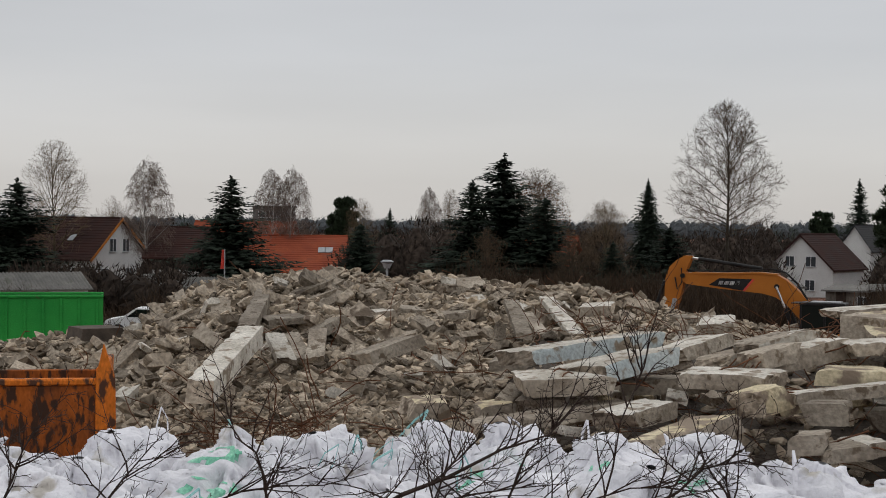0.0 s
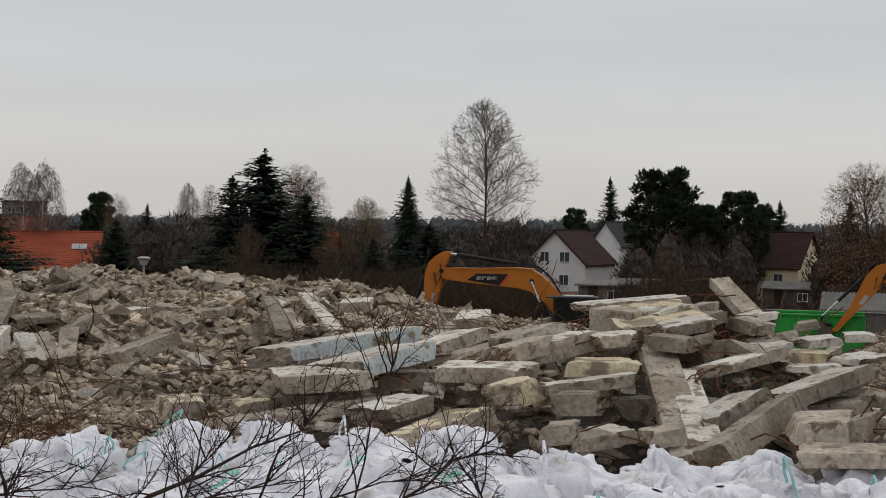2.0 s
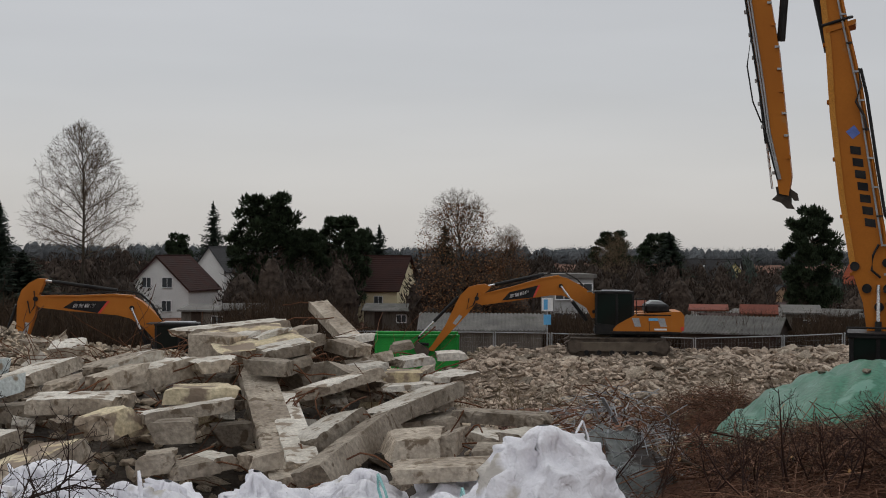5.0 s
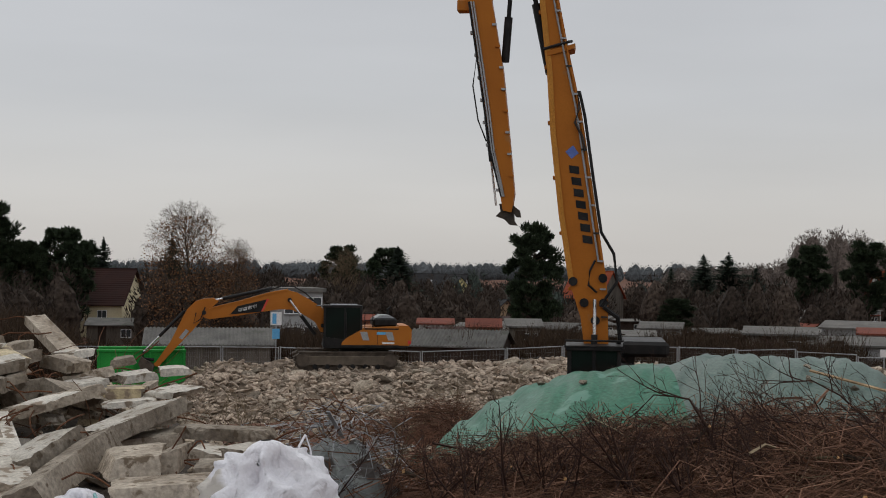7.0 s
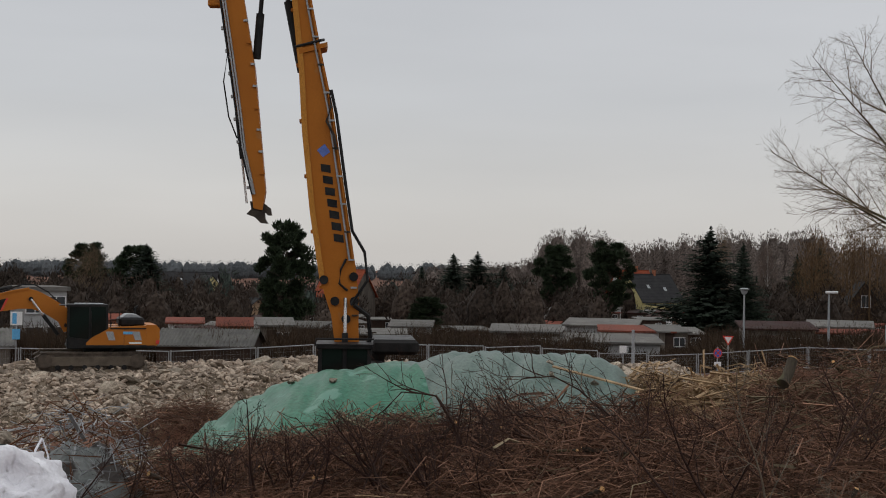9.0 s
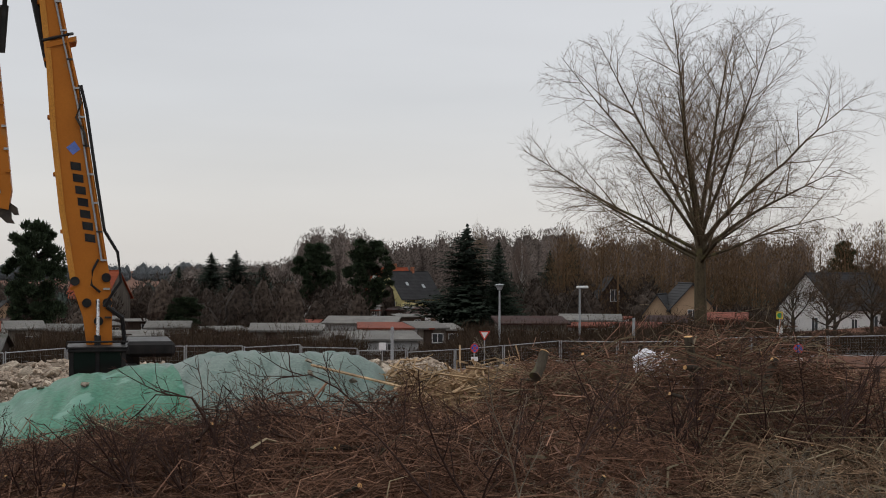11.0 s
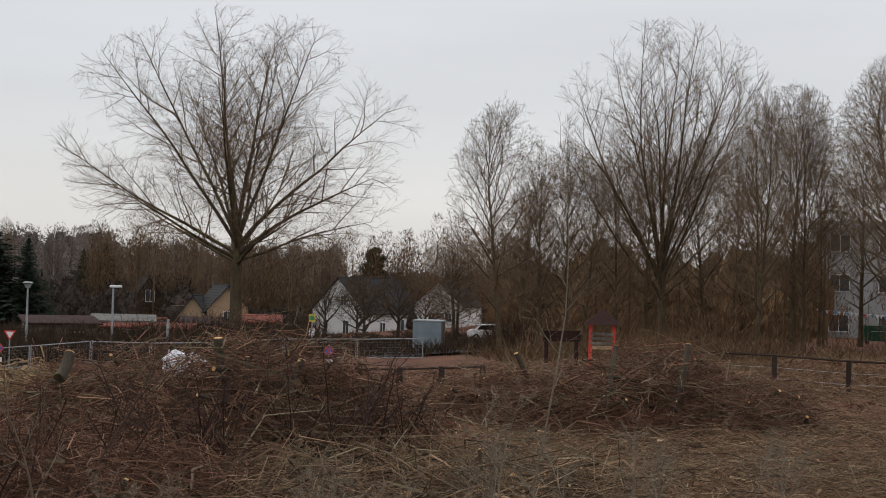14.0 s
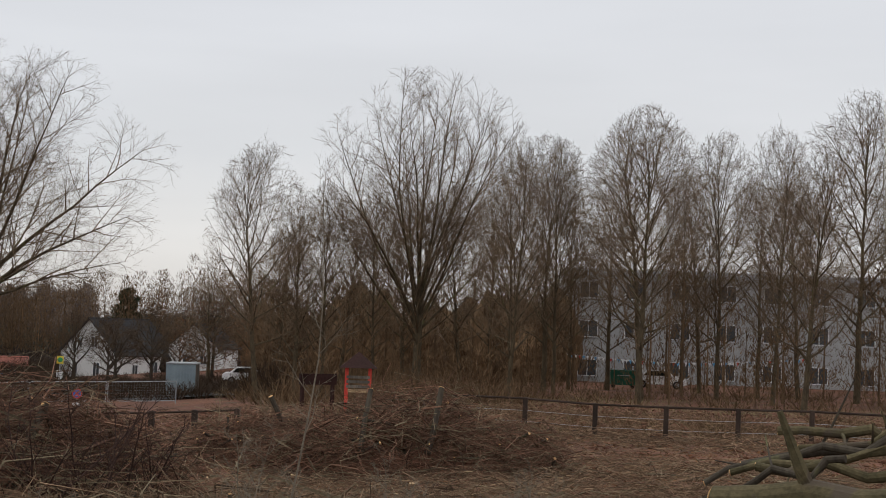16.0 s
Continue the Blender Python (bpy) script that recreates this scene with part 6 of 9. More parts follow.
def pine(seed, h=14.0, w=9.0):
    """A Scots pine: a bare red trunk, rounded clouds of needles on crooked limbs."""
    rg = random.Random(seed)
    trunk, crown = Build(), Build()
    trunk.tube([(0, 0, -0.3), (rg.uniform(-0.3, 0.3), 0.1, h * 0.5), (rg.uniform(-0.5, 0.5), 0.2, h * 0.9)], [0.26, 0.18, 0.05], 8)
    for _ in range(84):
        f = rg.uniform(0.2, 0.97)
        a = rg.uniform(0, 6.3)
        R = w * 0.46 * math.sin(math.pi * min(0.97, (1.04 - f) * 0.98)) ** 0.65 * math.sqrt(rg.uniform(0.1, 1.0))
        c = Vector((R * math.cos(a), R * math.sin(a), h * f + rg.uniform(-0.4, 0.4)))
        trunk.tube([(0, 0.1, c.z - 0.15 * R - 0.5), c * 0.6 + Vector((0, 0, 0.37 * c.z - 0.1)), c], [0.07, 0.05, 0.02], 4, False)
        cr = rg.uniform(0.7, 1.25) * w / 9
        for _ in range(210):
            v = Vector((rg.gauss(0, 1), rg.gauss(0, 1), rg.gauss(0, 1))).normalized() * rg.uniform(0.55, 1.05)
            q = c + Vector((v.x * cr, v.y * cr, v.z * cr * 0.55))
            d = (v + Vector((0, 0, 0.5))).normalized()
            spray(crown, rg, q, d, rg.uniform(0.2, 0.36))
    return trunk, crown


def leafy(seed, h, w, n):
    """Withered leaves still hanging on a bare oak."""
    rg = random.Random(seed)
    b = Build()
    for _ in range(n):
        a, f = rg.uniform(0, 6.3), rg.random()
        R = w * 0.5 * math.sqrt(rg.random()) * math.sin(math.pi * (0.15 + 0.8 * f)) ** 0.6
        q = Vector((R * math.cos(a), R * math.sin(a), h * (0.12 + 0.75 * f)))
        s = rg.uniform(0.05, 0.11)
        e1 = Vector((rg.uniform(-1, 1), rg.uniform(-1, 1), rg.uniform(-1, 1))).normalized() * s
        e2 = Vector((rg.uniform(-1, 1), rg.uniform(-1, 1), rg.uniform(-1, 1))).normalized() * s
        b.add([q - e1, q + e2, q + e1, q - e2], [(0, 1, 2, 3)])
    return b


for s in (1, 2):
    stock("oval", zip(("trunk", "crown"), bare_tree(s, OVAL)), (BARK, TWIG), (18.3, 10.4))
stock("spread", zip(("trunk", "crown"), bare_tree(4, SPREAD)), (PBARK, PTWIG), (25.8, 26.6))
stock("vase", zip(("trunk", "crown"), bare_tree(3, VASE)), (PBARK, PTWIG), (20.6, 14.4))
for s in (5, 6, 7, 8):
    stock("park", zip(("trunk", "crown"), bare_tree(s, PARK)), (PBARK, PTWIG), (16.2, 8.0))
for s in (17, 18, 19):
    stock("garden", zip(("trunk", "crown"), bare_tree(s, GARDEN)), (BARK, TWIG), (7.2, 6.2))
for s in (9, 10):
    stock("birch", zip(("trunk", "crown"), bare_tree(s, BIRCHES)), (BIRCH, BTWIG), (14.2, 6))
for s in (11, 12, 13):
    stock("spruce", zip(("trunk", "crown"), conifer(s)), (BARK, NEEDLE), (14, 5.2))
for s in (14, 15):
    stock("pine", zip(("trunk", "crown"), pine(s)), (BARK, PINE), (14, 9))
_o = bare_tree(16, PARK)
stock("oak", zip(("trunk", "crown", "leaves"), (*_o, leafy(16, 16.2, 8, 4200))), (BARK, TWIG, RUSSET), (16.2, 8.0))

TREE_WORDS = {"oval": ("tall bare tree with an oval crown, among dark shrubs", "tree"), "spread": ("great spreading bare tree with many ascending limbs", "tree"), "garden": ("low bare garden tree among dark hedges", "tree"), "vase": ("broad bare tree, its many stems rising to a domed crown", "tree"), "park": ("bare deciduous tree with a brown twiggy crown", "tree"),
              "birch": ("bare white-barked birch with hanging twigs", "tree"), "spruce": ("dark green spruce with drooping boughs", "tree"), "pine": ("dark green Scots pine with a broad crown", "tree"), "oak": ("bare oak with withered russet leaves on it", "tree")}
TREE_NAMES = {"oval": "poplar_tree", "spread": "willow_tree", "vase": "hornbeam_tree", "garden": "fruit_tree", "park": "deciduous_tree", "birch": "birch_tree", "spruce": "spruce_tree", "pine": "pine_tree", "oak": "oak_tree"}
_turn = [0]


def plant(kind, az, r, h, w, dz=0.0, which=None):
    """One tree of a kind, of a height and a width, standing on the ground."""
    _turn[0] += 1
    parts, mats, (h0, w0) = STOCK[kind][(_turn[0] if which is None else which) % len(STOCK[kind])]
    words, cat = TREE_WORDS[kind]
    t = thing(TREE_NAMES[kind], Matrix.LocRotScale(on_ground(az, r, dz), Euler((0, 0, _turn[0] * 1.9)), (w / w0, w / w0, h / h0)), words, cat, kind + " trees")
    for (n, me), m in zip(parts, mats):
        put(n, me, m, t)
    return t


CLEAR = ((-16.5, -12, 149), (-11.3, -4, 147), (13.3, 17.6, 222), (22, 25, 180), (53.9, 58.2, 296), (71, 78.5, 204), (44, 46, 261), (39.4, 40.6, 174))


def hides(a, r, near=0.0):
    """Whether a plant there would stand before a house that is seen free."""
    return any(a0 < a < a1 and near < r < far for a0, a1, far in CLEAR)


def thicket(b, az0, az1, r0, r1, count, h0, h1, w=1.6, blades=34, thick=0.03, lift=1.0):
    """Twiggy shrubs: fans of thin stems, with side shoots."""
    for _ in range(count):
        a, r = rnd(az0, az1), rnd(r0, r1)
        g = on_ground(a, r, -0.1)
        h = rnd(h0, h1) * (0.45 if hides(a, r) else 1.0)
        for _ in range(blades):
            s = Vector((rnd(-1, 1), rnd(-1, 1), 0)) * w * 0.35
            q = g + s * rnd(0.1, 1)
            d = (Vector((s.x * 1.1 + rnd(-0.5, 0.5), s.y * 1.1 + rnd(-0.5, 0.5), 0)) + Vector((0, 0, h * rnd(0.45, 1.0) * lift)))
            side = Vector((rnd(-1, 1), rnd(-1, 1), 0)).normalized() * thick * rnd(0.6, 1.3)
            o = len(b.v)
            m = q + d * 0.55 + Vector((rnd(-1, 1), rnd(-1, 1), 0)) * 0.12 * h
            e = q + d
            b.v += [tuple(q - side), tuple(q + side), tuple(m + side * 0.6), tuple(m - side * 0.6), tuple(e)]
            b.f += [(o, o + 1, o + 2, o + 3), (o + 3, o + 2, o + 4)]
            for _ in range(2):
                k = q.lerp(m, rnd(0.4, 1)) if random.random() < 0.5 else m.lerp(e, rnd(0, 0.8))
                e2 = k + Vector((rnd(-1, 1), rnd(-1, 1), rnd(0.2, 1.2))) * 0.2 * h
                o = len(b.v)
                b.v += [tuple(k - side * 0.5), tuple(k + side * 0.5), tuple(e2)]
                b.f.append((o, o + 1, o + 2))


def woods(b, az0, az1, r0, r1, count, h0, h1, w=4.0, sprays=90, size=0.5, base=0.15, broad=1.0):
    """Far trees: a stem, and a crown of many small sprays of twigs."""
    for _ in range(count):
        a, r = rnd(az0, az1), rnd(r0, r1)
        if hides(a, r, 100):
            continue
        g = on_ground(a, r, -0.2)
        h = rnd(h0, h1) * (1 + 0.3 * noise.noise(Vector((a * 0.35, r * 0.01, 0))))
        ww = w * rnd(0.7, 1.25)
        b.tube([g, g + Vector((0, 0, h * 0.7))], [0.009 * h, 0.004 * h], 3, False)
        if broad > 1:
            # the dense heart of the crown
            o = len(b.v)
            for j in range(7):
                for k in range(9):
                    fj, an = j / 6, 0.698 * k + 0.3 * (j % 2)
                    R = ww * 0.33 * math.sin(math.pi * (0.22 + 0.76 * fj)) ** 0.6 * rnd(0.82, 1.08)
                    b.v.append(tuple(g + Vector((R * math.cos(an), R * math.sin(an), h * (base + (1 - base) * 0.8 * (fj + rnd(-0.03, 0.03)))))))
            for j in range(6):
                for k in range(9):
                    b.f.append((o + 9 * j + k, o + 9 * j + (k + 1) % 9, o + 9 * j + 9 + (k + 1) % 9, o + 9 * j + 9 + k))
            b.f.append(tuple(o + 54 + k for k in range(9)))
        for _ in range(sprays):
            f = random.random()
            R = ww * 0.46 * math.sqrt(rnd(0.4 if broad > 1 else 0, 1)) * math.sin(math.pi * (0.16 + 0.81 * f)) ** 0.65
            an = rnd(0, 6.3)
            q = g + Vector((R * math.cos(an), R * math.sin(an), h * (base + (1 - base) * f * 0.9)))
            d = Vector((math.cos(an) * 0.5 + rnd(-0.4, 0.4), math.sin(an) * 0.5 + rnd(-0.4, 0.4), rnd(0.3, 1.4))).normalized() * size * rnd(1, 2.4)
            s = Vector((rnd(-1, 1), rnd(-1, 1), rnd(-0.3, 0.3))).normalized() * size * rnd(0.08, 0.2) * min(broad, 1.7)
            o = len(b.v)
            b.v += [tuple(q - s), tuple(q + s), tuple(q + d)]
            b.f.append((o, o + 1, o + 2))


def far_woods():
    random.seed(31)
    b = Build()
    woods(b, -24, 34, 165, 260, 560, 3.8, 7, 6, 190, 0.42, 0.0, 2.4)
    woods(b, 34, 68, 265, 310, 190, 2.5, 5.5, 6, 170, 0.45, 0.0, 2.4)
    woods(b, 66, 80, 170, 260, 110, 2.2, 5, 6, 170, 0.4, 0.0, 2.4)
    woods(b, 54.4, 58.4, 270, 288, 16, 3.0, 4.2, 5, 160, 0.4, 0.0, 1.6)
    woods(b, -24, 30, 122, 175, 330, 5.5, 8.6, 5.5, 230, 0.34, 0.0, 2.2)
    woods(b, -24, 34, 195, 260, 300, 8, 10.5, 6.5, 190, 0.45, 0.0, 2.4)
    woods(b, 28, 66, 180, 300, 300, 5.5, 9.5, 6, 190, 0.45, 0.0, 2.2)
    woods(b, -17, -9.5, 90, 99, 30, 2.8, 4.4, 4, 200, 0.3, 0.0, 1.3)
    woods(b, -24, 26, 120, 160, 170, 3, 6, 5, 230, 0.32, 0.0, 1.6)
    woods(b, 26, 78, 130, 250, 90, 1.6, 3.0, 4, 170, 0.3, 0.0, 1.6)
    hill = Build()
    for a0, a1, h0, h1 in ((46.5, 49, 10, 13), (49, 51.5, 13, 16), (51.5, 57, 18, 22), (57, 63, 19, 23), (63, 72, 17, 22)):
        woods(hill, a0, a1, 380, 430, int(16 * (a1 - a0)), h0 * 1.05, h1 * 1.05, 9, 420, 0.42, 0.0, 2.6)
    tagged(put("hill_woods", hill, HILLWOOD), "brown leafless woods on the far hill, haze put into the colour", "woods", kind="stuff")
    woods(b, -24, 34, 270, 420, 260, 6, 8.5, 8, 200, 0.55, 0.0, 2.6)
    woods(b, 34, 112, 270, 420, 330, 4, 7, 8, 200, 0.55, 0.0, 2.6)
    tagged(put("distant_woods", b, WOODS), "brown leafless woods beyond the houses", "woods", kind="stuff")
    b = Build()
    woods(b, -24, 78, 230, 420, 120, 7, 11, 5, 150, 0.6, 0.05, 2.0)
    tagged(put("distant_conifers", b, WOODS_D), "dark conifers among the distant houses", "woods", kind="stuff")
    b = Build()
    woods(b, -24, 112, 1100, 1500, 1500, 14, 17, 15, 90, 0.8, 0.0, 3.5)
    tagged(put("horizon_forest", b, WOODS_B), "forest on the horizon, blue-grey haze put into the colour", "woods", kind="stuff")
    b = Build()
    p = Build()
    thicket(b, -22, 25, 72, 118, 800, 1.4, 3.4, 2.4, 34, 0.04)
    thicket(b, 25, 80, 84, 190, 760, 1.2, 3.2, 2.6, 28, 0.04)
    thicket(b, 0, 22, 66, 100, 700, 2.0, 4.4, 2.6, 38, 0.04)
    thicket(p, 78, 90, 66, 110, 150, 0.8, 2.4, 2.6, 34, 0.03)
    thicket(p, 90, 113, 66, 110, 90, 0.5, 1.4, 2.6, 30, 0.025)
    woods(p, 77, 93, 120, 175, 90, 6, 10, 6, 420, 0.32, 0.0, 1.2)
    thicket(b, 34, 80, 84, 112, 900, 1.2, 2.8, 2.4, 34, 0.035)
    thicket(b, 36, 70, 97, 235, 900, 1.1, 2.5, 2.2, 30, 0.05)
    thicket(b, 34, 72, 84, 135, 900, 1.5, 3.2, 2.4, 34, 0.035)
    thicket(b, 62, 71, 120, 160, 120, 2.0, 4.0, 2.6, 34, 0.045)
    thicket(b, 29.3, 33.2, 84, 112, 110, 1.8, 3.0, 2.4, 34, 0.035)
    woods(p, 78, 113, 74, 118, 60, 2.5, 5.5, 5, 200, 0.24, 0.0)
    woods(p, 78, 113, 88, 122, 56, 7, 12, 6, 300, 0.28, 0.1)
    woods(p, 62, 80, 215, 250, 130, 13, 19, 7, 800, 0.33, 0.04)
    thicket(p, 86, 113, 46.5, 62, 170, 0.3, 0.9, 2.0, 26, 0.02)
    tagged(put("park_undergrowth", p, PARKWOOD), "brown bare young trees filling the park", "woods", kind="stuff")
    tagged(put("garden_thickets", b, SHRUB), "leafless brown hedges and shrubs of the allotments", "shrubs", kind="stuff")


far_woods()


plant("spruce", -17.1, 105, 9.6, 8.4)
plant("park", -15.7, 150, 17.0, 8.1)
plant("birch", -12.0, 140, 14.6, 5.9)
plant("park", -13.5, 170, 12.3, 4.8)
plant("spruce", -8.7, 100, 9.7, 7.4)
plant("birch", -7.1, 150, 14.4, 4.9)
plant("birch", -6.2, 150, 14.7, 5.3)
plant("pine", -4.1, 190, 13.2, 5.4)
plant("park", -3.4, 180, 13.1, 5.1)
plant("birch", -0.6, 160, 13.3, 4.1)
plant("spruce", -2.2, 200, 11.8, 4.7)
plant("spruce", -3.4, 100, 6.5, 5.0)
plant("spruce", 2.5, 115, 12.9, 10.8)
plant("spruce", 1.2, 112, 10.6, 6.8)
plant("spruce", 4.2, 110, 9.1, 7.8)
plant("oak", 3.8, 125, 12.8, 7.6)
plant("park", 6.7, 120, 9.5, 5.1)
plant("spruce", 8.4, 130, 11.9, 4.8)
plant("oval", 11.5, 125, 18.8, 11.2)
plant("spruce", 9.3, 105, 6.6, 6.8)
plant("spruce", 7.0, 98, 5.5, 4.1)
plant("park", 0.3, 170, 13.7, 4.0)
plant("garden", 1.8, 100, 6.2, 4.2)
plant("garden", 5.3, 100, 6.3, 4.2)
plant("pine", 15.3, 230, 12.3, 5.6)
plant("spruce", 16.7, 240, 18.2, 6.4)
plant("pine", 18.9, 170, 16.1, 10.1)
plant("pine", 21.9, 175, 13.8, 7.9)
plant("spruce", 23.5, 185, 13.0, 5.5)
plant("pine", 20.4, 168, 11.9, 6.2)
plant("pine", 22.8, 190, 12.6, 5.4)
plant("oak", 26.8, 120, 13.0, 8.4)
plant("oak", 28.8, 125, 10.2, 4.7)
plant("spruce", 26.2, 150, 11.7, 5.3)
plant("park", 6.6, 130, 10.2, 4.9)
plant("spruce", 8.4, 135, 12.4, 3.6)
plant("pine", 33.1, 260, 13.9, 8.5)
plant("pine", 35.0, 240, 13.4, 8.3)
plant("spruce", 35.4, 230, 13.2, 10.2)
plant("park", 33.1, 220, 13.2, 7.7)
plant("pine", 41.0, 150, 13.3, 6.7)
plant("spruce", 47.9, 260, 13.1, 9.2)
plant("spruce", 48.9, 250, 13.1, 9.6)
plant("pine", 52.1, 300, 16.0, 9.8)
plant("pine", 54.3, 270, 15.9, 9.9)
plant("spruce", 58.4, 170, 14.7, 10.1)
plant("spruce", 59.7, 175, 12.9, 5.7)
plant("spruce", 46.6, 260, 10.7, 4.6)
plant("spruce", 50.0, 240, 10.8, 5.7)
plant("pine", 46.9, 150, 5.5, 4.3)
plant("park", 58.8, 220, 17.4, 4.1)
plant("spread", 68.0, 104, 25.7, 28.5)
plant("garden", 71.6, 150, 8.2, 5.6)
plant("garden", 74.6, 145, 8.4, 6.2)
plant("garden", 72.9, 148, 8.0, 5.4)
plant("garden", 73.2, 140, 6.6, 7.2)
plant("garden", 75.7, 140, 5.9, 7.2)
plant("oak", 77.0, 130, 8.7, 7.9)
plant("pine", 73.5, 230, 13.0, 5.0)
plant("spruce", 62.7, 240, 14.3, 8.5)
plant("spruce", 61.8, 250, 13.1, 5.9)
plant("birch", 60.6, 220, 14.3, 4.1)
plant("park", 78.9, 80, 15.2, 7.1)
plant("park", 80.5, 84, 13.3, 6.3)
plant("vase", 85.4, 86, 20.6, 14.6)
plant("park", 90.6, 90, 17.1, 8.0)
plant("park", 89.3, 80, 14.5, 5.6)
plant("park", 94.6, 84, 18.1, 8.7)
plant("park", 76.9, 125, 9.9, 8.2)
plant("park", 81.5, 84, 13.4, 5.9)
plant("park", 89.2, 76, 15.0, 5.3)
plant("park", 91.0, 88, 16.5, 5.4)
plant("park", 94.5, 74, 16.2, 7.3)
plant("park", 97.6, 90, 17.5, 6.8)
plant("park", 99.8, 86, 17.2, 6.0)
plant("park", 101.0, 72, 14.2, 6.8)
plant("park", 103.0, 95, 21.1, 9.8)
plant("park", 96.2, 100, 16.1, 5.6)
plant("park", 83.6, 96, 14.1, 5.4)
plant("park", 105.7, 75, 16.3, 7.7)
plant("park", 107.8, 85, 18.6, 8.8)
plant("park", 84.8, 104, 15, 7.5)
plant("park", 87.2, 98, 15, 7)
plant("park", 100.8, 100, 16, 7.5)
plant("park", 104.4, 98, 16, 8)
plant("park", 79.8, 104, 12, 6.5)
plant("park", 93.2, 104, 16.5, 8)
plant("park", 96.9, 106, 17, 8)
plant("park", 99.2, 98, 16, 7)
plant("park", 91.6, 100, 15, 6.5)
plant("park", 82.2, 100, 14, 7)
plant("park", 88.3, 104, 15, 7)


# ---- houses and huts ----
def stand(az, r, z, turn=0.0):
    """x to the right and y away, as seen from the viewpoint, turned by some degrees."""
    return Matrix.Translation(at(az, r, z)) @ Matrix.Rotation(radians(turn - az), 4, "Z")


def window(parent, x, z, w, h, y=-0.03, axis="x", frame_mat=None, cross=True):
    """A window set on a wall: frame, sill and dark panes. axis x: on the gable; y: on the side wall at x."""
    m = Matrix() if axis == "x" else Matrix.Rotation(radians(90), 4, "Z")
    fm = frame_mat or WHITEP
    b = Build()
    for a, c in (((-w / 2 - 0.06, -0.05, -h / 2 - 0.06), (w / 2 + 0.06, 0.03, -h / 2)), ((-w / 2 - 0.06, -0.05, h / 2), (w / 2 + 0.06, 0.03, h / 2 + 0.06)),
                 ((-w / 2 - 0.06, -0.05, -h / 2), (-w / 2, 0.03, h / 2)), ((w / 2, -0.05, -h / 2), (w / 2 + 0.06, 0.03, h / 2))) + ((((-0.03, -0.045, -h / 2), (0.03, 0.02, h / 2)),) if cross else ()):
        b.box(a, c)
    win = put("window", b, fm, parent)
    win.matrix_basis = Matrix.Translation((x, y, z) if axis == "x" else (y, x, z)) @ m
    put("pane", Build().box((-w / 2, -0.02, -h / 2), (w / 2, 0.01, h / 2)), PANE, win, "dark window pane")
    put("sill", Build().box((-w / 2 - 0.1, -0.12, -h / 2 - 0.1), (w / 2 + 0.1, 0.0, -h / 2 - 0.06)), GREYP, win)
    return win


def roof_side(w, d, z0, z1, over, sgn, course=0.34):
    """One slope of a pitched roof in overlapping courses."""
    n = max(4, int(math.hypot(w / 2, z1 - z0) / course))
    k = (z1 - z0) / (w / 2)
    x = [sgn * (w / 2 + over) * (1 - i / n) for i in range(n + 1)]
    prof = []
    for i in range(n):
        prof += [(x[i], z1 - abs(x[i]) * k + 0.06), (x[i + 1], z1 - abs(x[i + 1]) * k + 0.015)]
    prof += [(x[n], z1 - 0.1), (x[0], z1 - abs(x[0]) * k - 0.1)]
    return Build().prism(prof, -over, d + over)


def house(az, r, z, turn, w, d, eave, ridge, wall, roof, label, wins=(), side_wins=(), verge=None, chimney=True, sky=()):
    """A house with its gable forward and its ridge running back."""
    t = thing("house", stand(az, r, z, turn), label, "house", "houses beyond the site")
    put("wall", Build().prism([(-w / 2, -3), (w / 2, -3), (w / 2, eave), (0, ridge - 0.12), (-w / 2, eave)], 0, d), wall, t)
    for s in (-1, 1):
        put("roof_slope", roof_side(w, d, eave, ridge, 0.45, s), roof, t)
        if verge:
            k = (ridge - eave) / (w / 2)
            x = s * (w / 2 + 0.45)
            put("verge_board", Build().prism([(x, ridge - abs(x) * k - 0.28), (0, ridge - 0.28), (0, ridge + 0.06), (x, ridge - abs(x) * k + 0.06)], -0.52, -0.46), verge, t, "painted verge board")
    put("ridge_cap", Build().tube([(0, -0.45, ridge + 0.03), (0, d + 0.45, ridge + 0.03)], 0.11, 6), roof, t)
    for x, zz, ww, hh in wins:
        window(t, x, zz, ww, hh)
    for s, y, zz, ww, hh in side_wins:
        window(t, y, zz, ww, hh, y=s * (w / 2 + 0.03), axis="y")
    for s, y, f in sky:
        k = (ridge - eave) / (w / 2)
        x = s * w / 2 * f
        a = math.atan(k)
        p = put("skylight", Build().box((-0.45, -0.4, 0.02), (0.45, 0.4, 0.1)), STEEL, t, "pale skylight")
        p.matrix_basis = Matrix.Translation((x, y, ridge - abs(x) * k + 0.04)) @ Matrix.Rotation(s * a, 4, "Y")
    if chimney:
        put("chimney", Build().box((-0.3, d * 0.6, ridge - 0.8), (0.3, d * 0.6 + 0.6, ridge + 0.9)).box((-0.36, d * 0.6 - 0.06, ridge + 0.9), (0.36, d * 0.6 + 0.66, ridge + 1.0)), BRICK, t)
    return t


